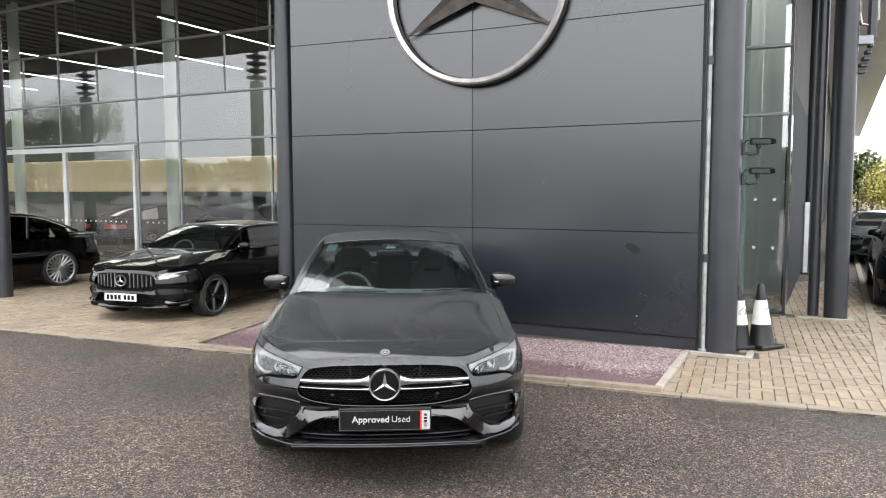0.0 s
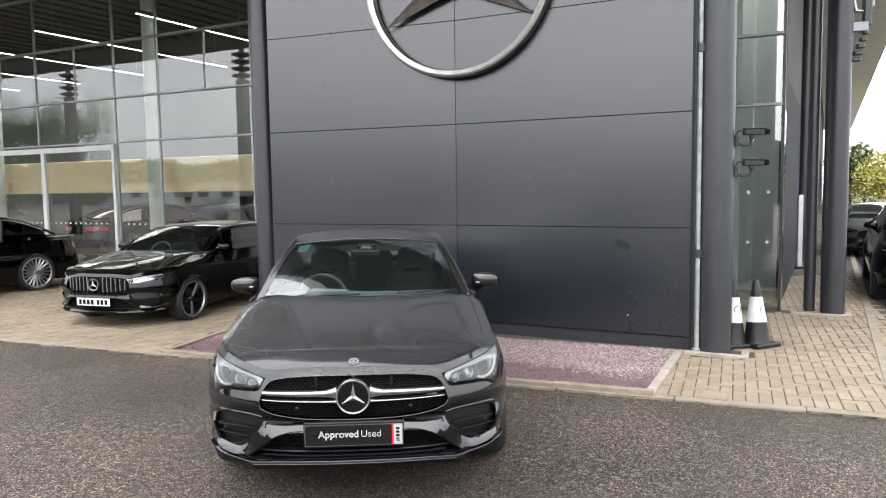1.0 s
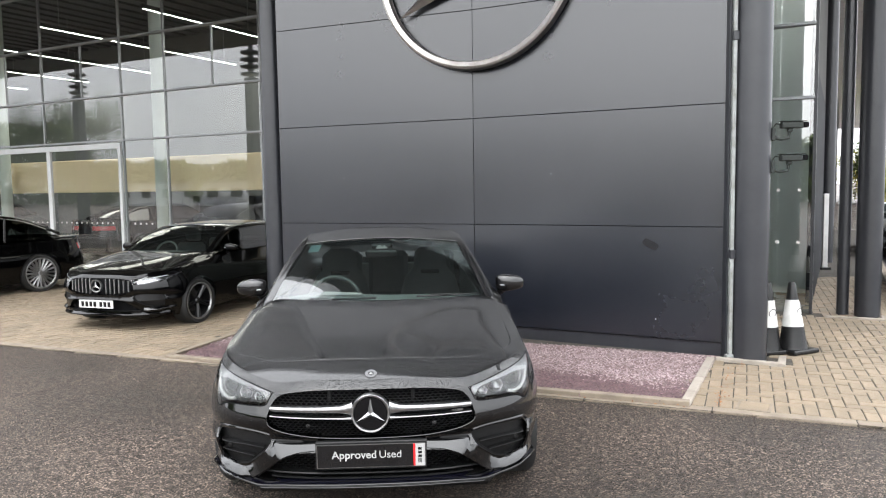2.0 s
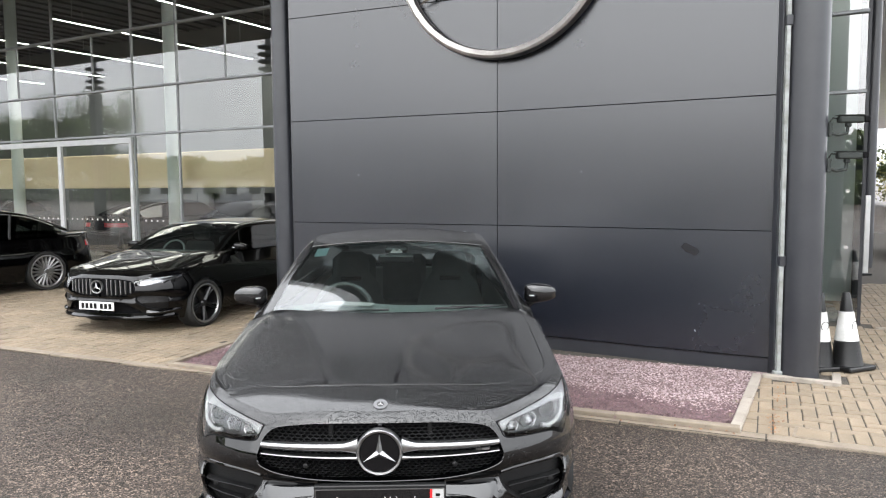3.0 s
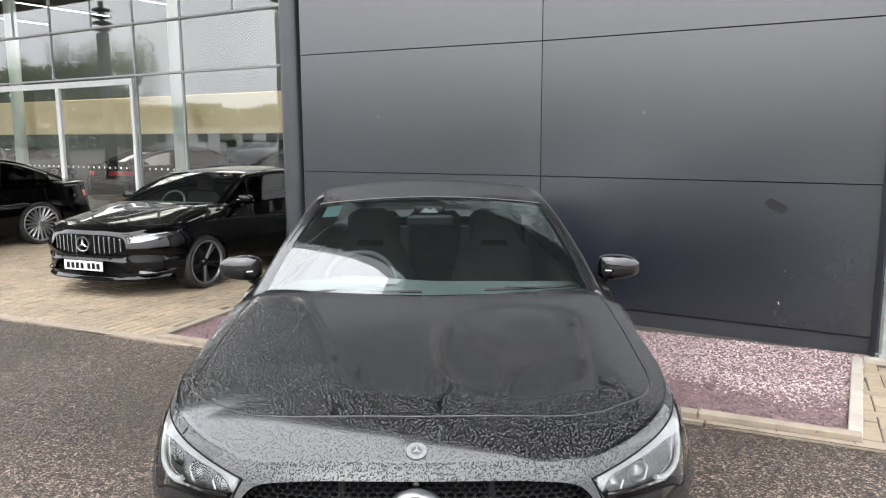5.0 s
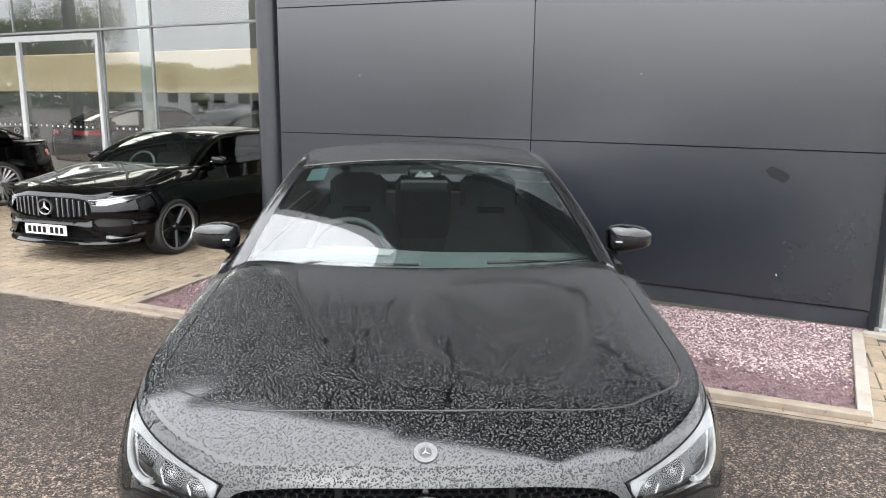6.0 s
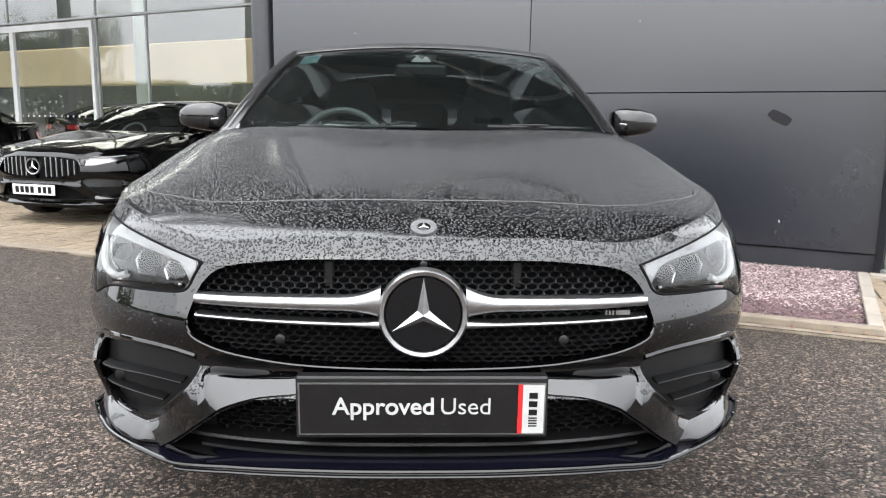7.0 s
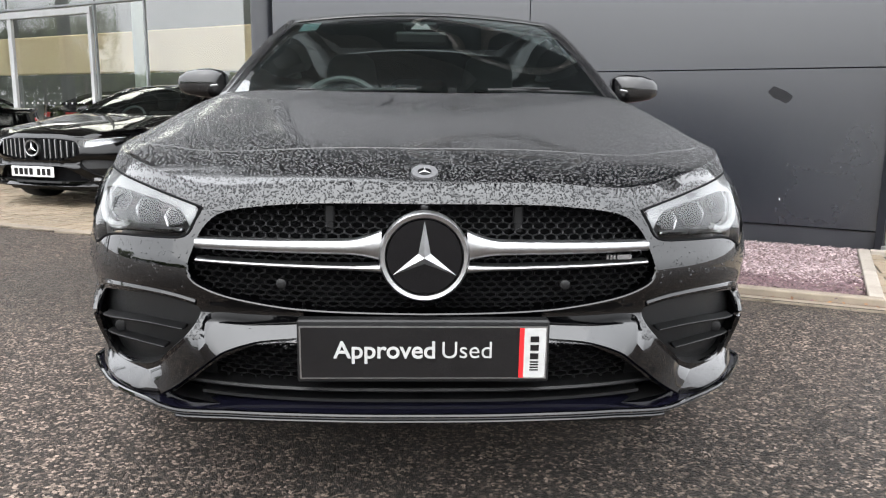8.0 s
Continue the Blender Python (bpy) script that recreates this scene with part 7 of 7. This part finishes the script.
M_LEAF = mat("green_leaf", (0.055, 0.085, 0.022), 0.6, 0.0, (0.09, 0.12, 0.03), 0.6, random_amt=0.35)
M_AUTUMN = mat("autumn_leaf", (0.40, 0.36, 0.085), 0.6, 0.0, (0.27, 0.28, 0.06), 0.5, random_amt=0.35)


def tree(h, crown_r, leaf_mat, label, seed, leaves=9000, leaf=0.09, low=0.35):
    rng = random.Random(seed)
    t = empty("tree", Matrix(), label, "tree", "trees round the yard")
    bm = B()
    sweep_pts = [(0, 0, -0.1), (0.03, 0.02, h * 0.25), (-0.05, 0.05, h * 0.5), (0.04, 0.0, h * 0.8)]
    for i in range(3):
        tube(bm, sweep_pts[i], sweep_pts[i + 1], h * 0.022 * (1 - i * 0.25), h * 0.022 * (0.75 - i * 0.25), 10)
    limbs = []
    for i in range(9):
        a, z = rng.uniform(0, 6.28), h * rng.uniform(low * 0.8, 0.7)
        e = Vector((math.cos(a) * crown_r * rng.uniform(0.4, 0.85), math.sin(a) * crown_r * rng.uniform(0.4, 0.85), z + h * rng.uniform(0.1, 0.25)))
        tube(bm, (0, 0, z), e, h * 0.008, h * 0.003, 6)
        limbs.append(e)
    part("trunk", bm, M_BARK, t, smooth=True)
    bm = B()
    clumps = [(e, crown_r * rng.uniform(0.28, 0.45)) for e in limbs]
    for i in range(14):
        a, q = rng.uniform(0, 6.28), rng.random() ** 0.5 * crown_r * 0.8
        clumps.append((Vector((math.cos(a) * q, math.sin(a) * q, h * rng.uniform(low, 0.93 - 0.25 * q / crown_r))), crown_r * rng.uniform(0.22, 0.4)))
    for i in range(leaves):
        c, r = clumps[rng.randrange(len(clumps))]
        d = Vector((rng.gauss(0, 1), rng.gauss(0, 1), rng.gauss(0, 0.8))).normalized() * r * rng.uniform(0.55, 1.08)
        s = leaf * rng.uniform(0.6, 1.3)
        rot = Euler((rng.uniform(-1, 1), rng.uniform(-1, 1), rng.uniform(0, 6.3))).to_matrix()
        k = [bm.verts.new(c + d + rot @ Vector(p)) for p in ((s, 0, 0), (0, 0.6 * s, 0.12 * s), (-s, 0, 0), (0, -0.6 * s, 0.12 * s))]
        bm.faces.new(k)
    part("crown", bm, leaf_mat, t)
    return t


g1 = tree(8.5, 3.4, M_LEAF, "leafy green tree at the edge of the yard", 3)
g2 = tree(6.5, 3.2, M_LEAF, "leafy green tree at the edge of the yard", 8, 6000, 0.12, low=0.25)
y1 = tree(3.6, 3.0, M_AUTUMN, "low yellow-green autumn tree by the side road", 5, 8000, 0.09, 0.2)
y2 = tree(5.2, 1.7, M_LEAF, "thin grey-green tree far along the road", 6, 900, 0.16, 0.3)


def cam_spot(px_angle, dist):
    a = radians(px_angle)
    return Vector((0.138 + dist * math.sin(a), -4.249 + dist * math.cos(a), 0))


p = cam_spot(34.4, 50)
y1.location = p
for ang, dist, sc in ((37.5, 54, 1.1), (32.6, 66, 1.15), (40.5, 52, 1.0)):
    copy_thing(y1, Matrix.Translation(cam_spot(ang, dist)) @ Matrix.Rotation(ang, 4, "Z") @ Matrix.Scale(sc, 4))
y2.location = cam_spot(31.75, 62)
rng = random.Random(21)
first = [True, True]
for i in range(22):
    a = -125 + i * 9.5 + rng.uniform(-2, 2)
    b = -44 + rng.uniform(-5, 5)
    tall = a < -80
    src = g1 if tall else g2
    sc = rng.uniform(1.55, 1.8) if tall else rng.uniform(0.40, 0.62)
    mm = Matrix.Translation(ab(a, b)) @ Matrix.Rotation(rng.uniform(0, 6), 4, "Z") @ Matrix.Diagonal((sc * 0.75, sc * 0.75, sc, 1))
    k = 0 if tall else 1
    if first[k]:
        src.matrix_world = mm
        first[k] = False
    else:
        copy_thing(src, mm @ Matrix.Diagonal((*[1 / v for v in src.scale], 1)))
# belt of woodland behind the single trees
rng = random.Random(31)
bm = B()
for i in range(42000):
    a = rng.uniform(-150, 80)
    top = 5.3 + 0.35 * math.sin(a * 0.21) + 0.3 * math.sin(a * 0.57 + 1) + 0.25 * math.sin(a * 1.9) + (6.5 if a < -91 else 0.0) * min(1.0, (-91 - a) / 6)
    z = top * rng.random() ** 0.95
    c = ab(a + rng.gauss(0, 0.3), -52 + rng.uniform(-1.5, 1.5), z)
    s = rng.uniform(0.25, 0.55)
    rot = Euler((rng.uniform(-1.2, 1.2), rng.uniform(-1.2, 1.2), rng.uniform(0, 6.3))).to_matrix()
    k = [bm.verts.new(c + rot @ Vector(p)) for p in ((s, 0, 0), (0, 0.6 * s, 0.12 * s), (-s, 0, 0), (0, -0.6 * s, 0.12 * s))]
    bm.faces.new(k)
tagged(part("woodland", bm, M_LEAF), "dense green belt of far trees and bushes", "woodland", kind="stuff")
# dark lamp masts across the yard, with stacked round fittings
def mast(a, b):
    t = empty("lamp_mast", Matrix.Translation(ab(a, b)), "dark square lamp mast with stacked round fittings", "lamp mast", "yard masts")
    part("shaft", box(B(), -0.18, 0.18, -0.18, 0.18, -0.02, 5.7, 0.03, BM), M_COLUMN, t)
    for i in range(4):
        part("fitting", lathe(B(), [(0.20, 5.76 + i * 0.25), (0.36, 5.81 + i * 0.25), (0.36, 5.86 + i * 0.25), (0.20, 5.90 + i * 0.25)], 24), M_COLUMN, t, smooth=True)
    part("spindle", tube(B(), (0, 0, 5.7), (0, 0, 6.9), 0.10, seg=12), M_COLUMN, t, smooth=True)


mast(-16.6, -2.0)
mast(-26.0, -2.0)
# low white building across the yard
wb = empty("low_building", BM @ Matrix.Translation((-62, -48, 0)), "long low white building across the yard", "building")
part("wall", box(B(), -16, 16, -4, 4, 0, 2.6, 0.02), M_WHITE_FRAME, wb)
part("roof", box(B(), -16.3, 16.3, -4.3, 4.3, 2.6, 2.8, 0.02), M_FASCIA, wb)
for i in range(8):
    part("window", box(B(), -14 + i * 3.6, -12.4 + i * 3.6, 3.99, 4.02, 1.0, 2.0), M_JOINT, wb)


# ---- small access cover in the paving ----
cover = empty("access_cover", Matrix.Translation(ab(1.43, 3.12, 0.024)) @ Matrix.Rotation(TURN_B, 4, "Z"), "small square buff access cover set in the paving", "access cover")
for x0, x1, y0, y1 in ((-0.125, 0.125, -0.125, -0.105), (-0.125, 0.125, 0.105, 0.125), (-0.125, -0.105, -0.105, 0.105), (0.105, 0.125, -0.105, 0.105)):
    part("cover_frame", box(B(), x0, x1, y0, y1, -0.02, 0.004, 0.002), M_KERB, cover)
part("lid", box(B(), -0.102, 0.102, -0.102, 0.102, -0.02, 0.003, 0.003), M_PAVER, cover)


# ---- paving blocks: a soldier course along the yard's edge, then herringbone ----
bm = B()
box(bm, -0.0955, 0.0955, -0.0455, 0.0455, -0.03, 0.0, 0.0035)
PAVER = mesh_of(bm, "paving_block")
PAVER.materials.append(M_PAVER)
right_area = [(2.25, edge_y(2.25) + 0.12), (5.95, edge_y(5.95) + 0.12), (5.95, 4.2), (7.6, 7.5), (8.6, 9.6), (6.2, 9.2), (5.45, 5.62), (4.1, 6.3), (3.5, 4.0), (3.86, 3.50), (3.68, 3.13), (3.06, 3.44), (2.25, 2.02)]
left_area = [(-14, edge_y(-14) + 0.12), (-2.52, edge_y(-2.52) + 0.12), (-2.40, 4.18), (-1.76, 5.95), (-1.6, 9.4), (-9.0, 13.6), (-14, 16.0)]
ROW0 = 0.112


def laid(u, v):
    """The paving's own axes (along the yard's edge, away from it) into the plan."""
    return E0 + ED * u + EN * v


rng = random.Random(4)
near, rest = [], []
for area in (right_area, left_area):
    us = [ED.dot(Vector((*p, 0)) - E0) for p in area]
    vs = [EN.dot(Vector((*p, 0)) - E0) for p in area]
    i0, i1 = int(min(us) / 0.1) - 2, int(max(us) / 0.1) + 2
    j1 = int(max(vs) / 0.1) + 2
    spots = [(i * 0.1 + 0.05, ROW0 + 0.1, 90, 1.0) for i in range(i0, i1)]
    # half blocks close the herringbone against the course
    spots += [(i * 0.1 + 0.05, ROW0 + 0.25, 0, 0.5) for i in range(i0, i1) if i % 4 == 2]
    for j in range(j1):
        for i in range(i0, i1):
            d = (i - j) % 4
            if d == 0:
                spots.append((i * 0.1 + 0.1, ROW0 + 0.25 + j * 0.1, 0, 1.0))
            elif d == 3:
                spots.append((i * 0.1 + 0.05, ROW0 + 0.30 + j * 0.1, 90, 1.0))
    for u, v, turn, size in spots:
        p = laid(u, v)
        if inside((p.x, p.y), area):
            q = (p.x, p.y, 0.022 + rng.uniform(-0.0025, 0.0025), turn + rng.uniform(-0.7, 0.7), v, size)
            (near if area is right_area and u < 2.4 else rest).append(q)
near.sort(key=lambda q: q[4])
rest += near[300:]
near = near[:300]
turn_e = math.degrees(math.atan2(ED.y, ED.x))
bm = B()
for x, y, z, r, v, size in rest:
    c = Vector((x, y, z))
    rot = Matrix.Rotation(radians(turn_e + r), 3, "Z")
    da, db = rot @ Vector((0.0955 if size > 0.9 else 0.0455, 0, 0)), rot @ Vector((0, 0.0455, 0))
    top = [bm.verts.new(c + s * da * 0.97 + t * db * 0.93) for s, t in ((-1, -1), (1, -1), (1, 1), (-1, 1))]
    low = [bm.verts.new(c + s * da + t * db - Vector((0, 0, 0.012))) for s, t in ((-1, -1), (1, -1), (1, 1), (-1, 1))]
    bm.faces.new(top)
    for a in range(4):
        bm.faces.new((low[a], low[(a + 1) % 4], top[(a + 1) % 4], top[a]))
blocks = part("paving_blocks", bm, M_PAVER, paving)
blocks["kind"] = "stuff"
for x, y, z, r, v, size in near:
    ob = new("paving_block", PAVER)
    ob.parent = paving
    ob.matrix_local = Matrix.Translation((x, y, z)) @ Matrix.Rotation(radians(turn_e + r), 4, "Z") @ Matrix.Diagonal((size if size > 0.9 else 0.477, 1, 1, 1))
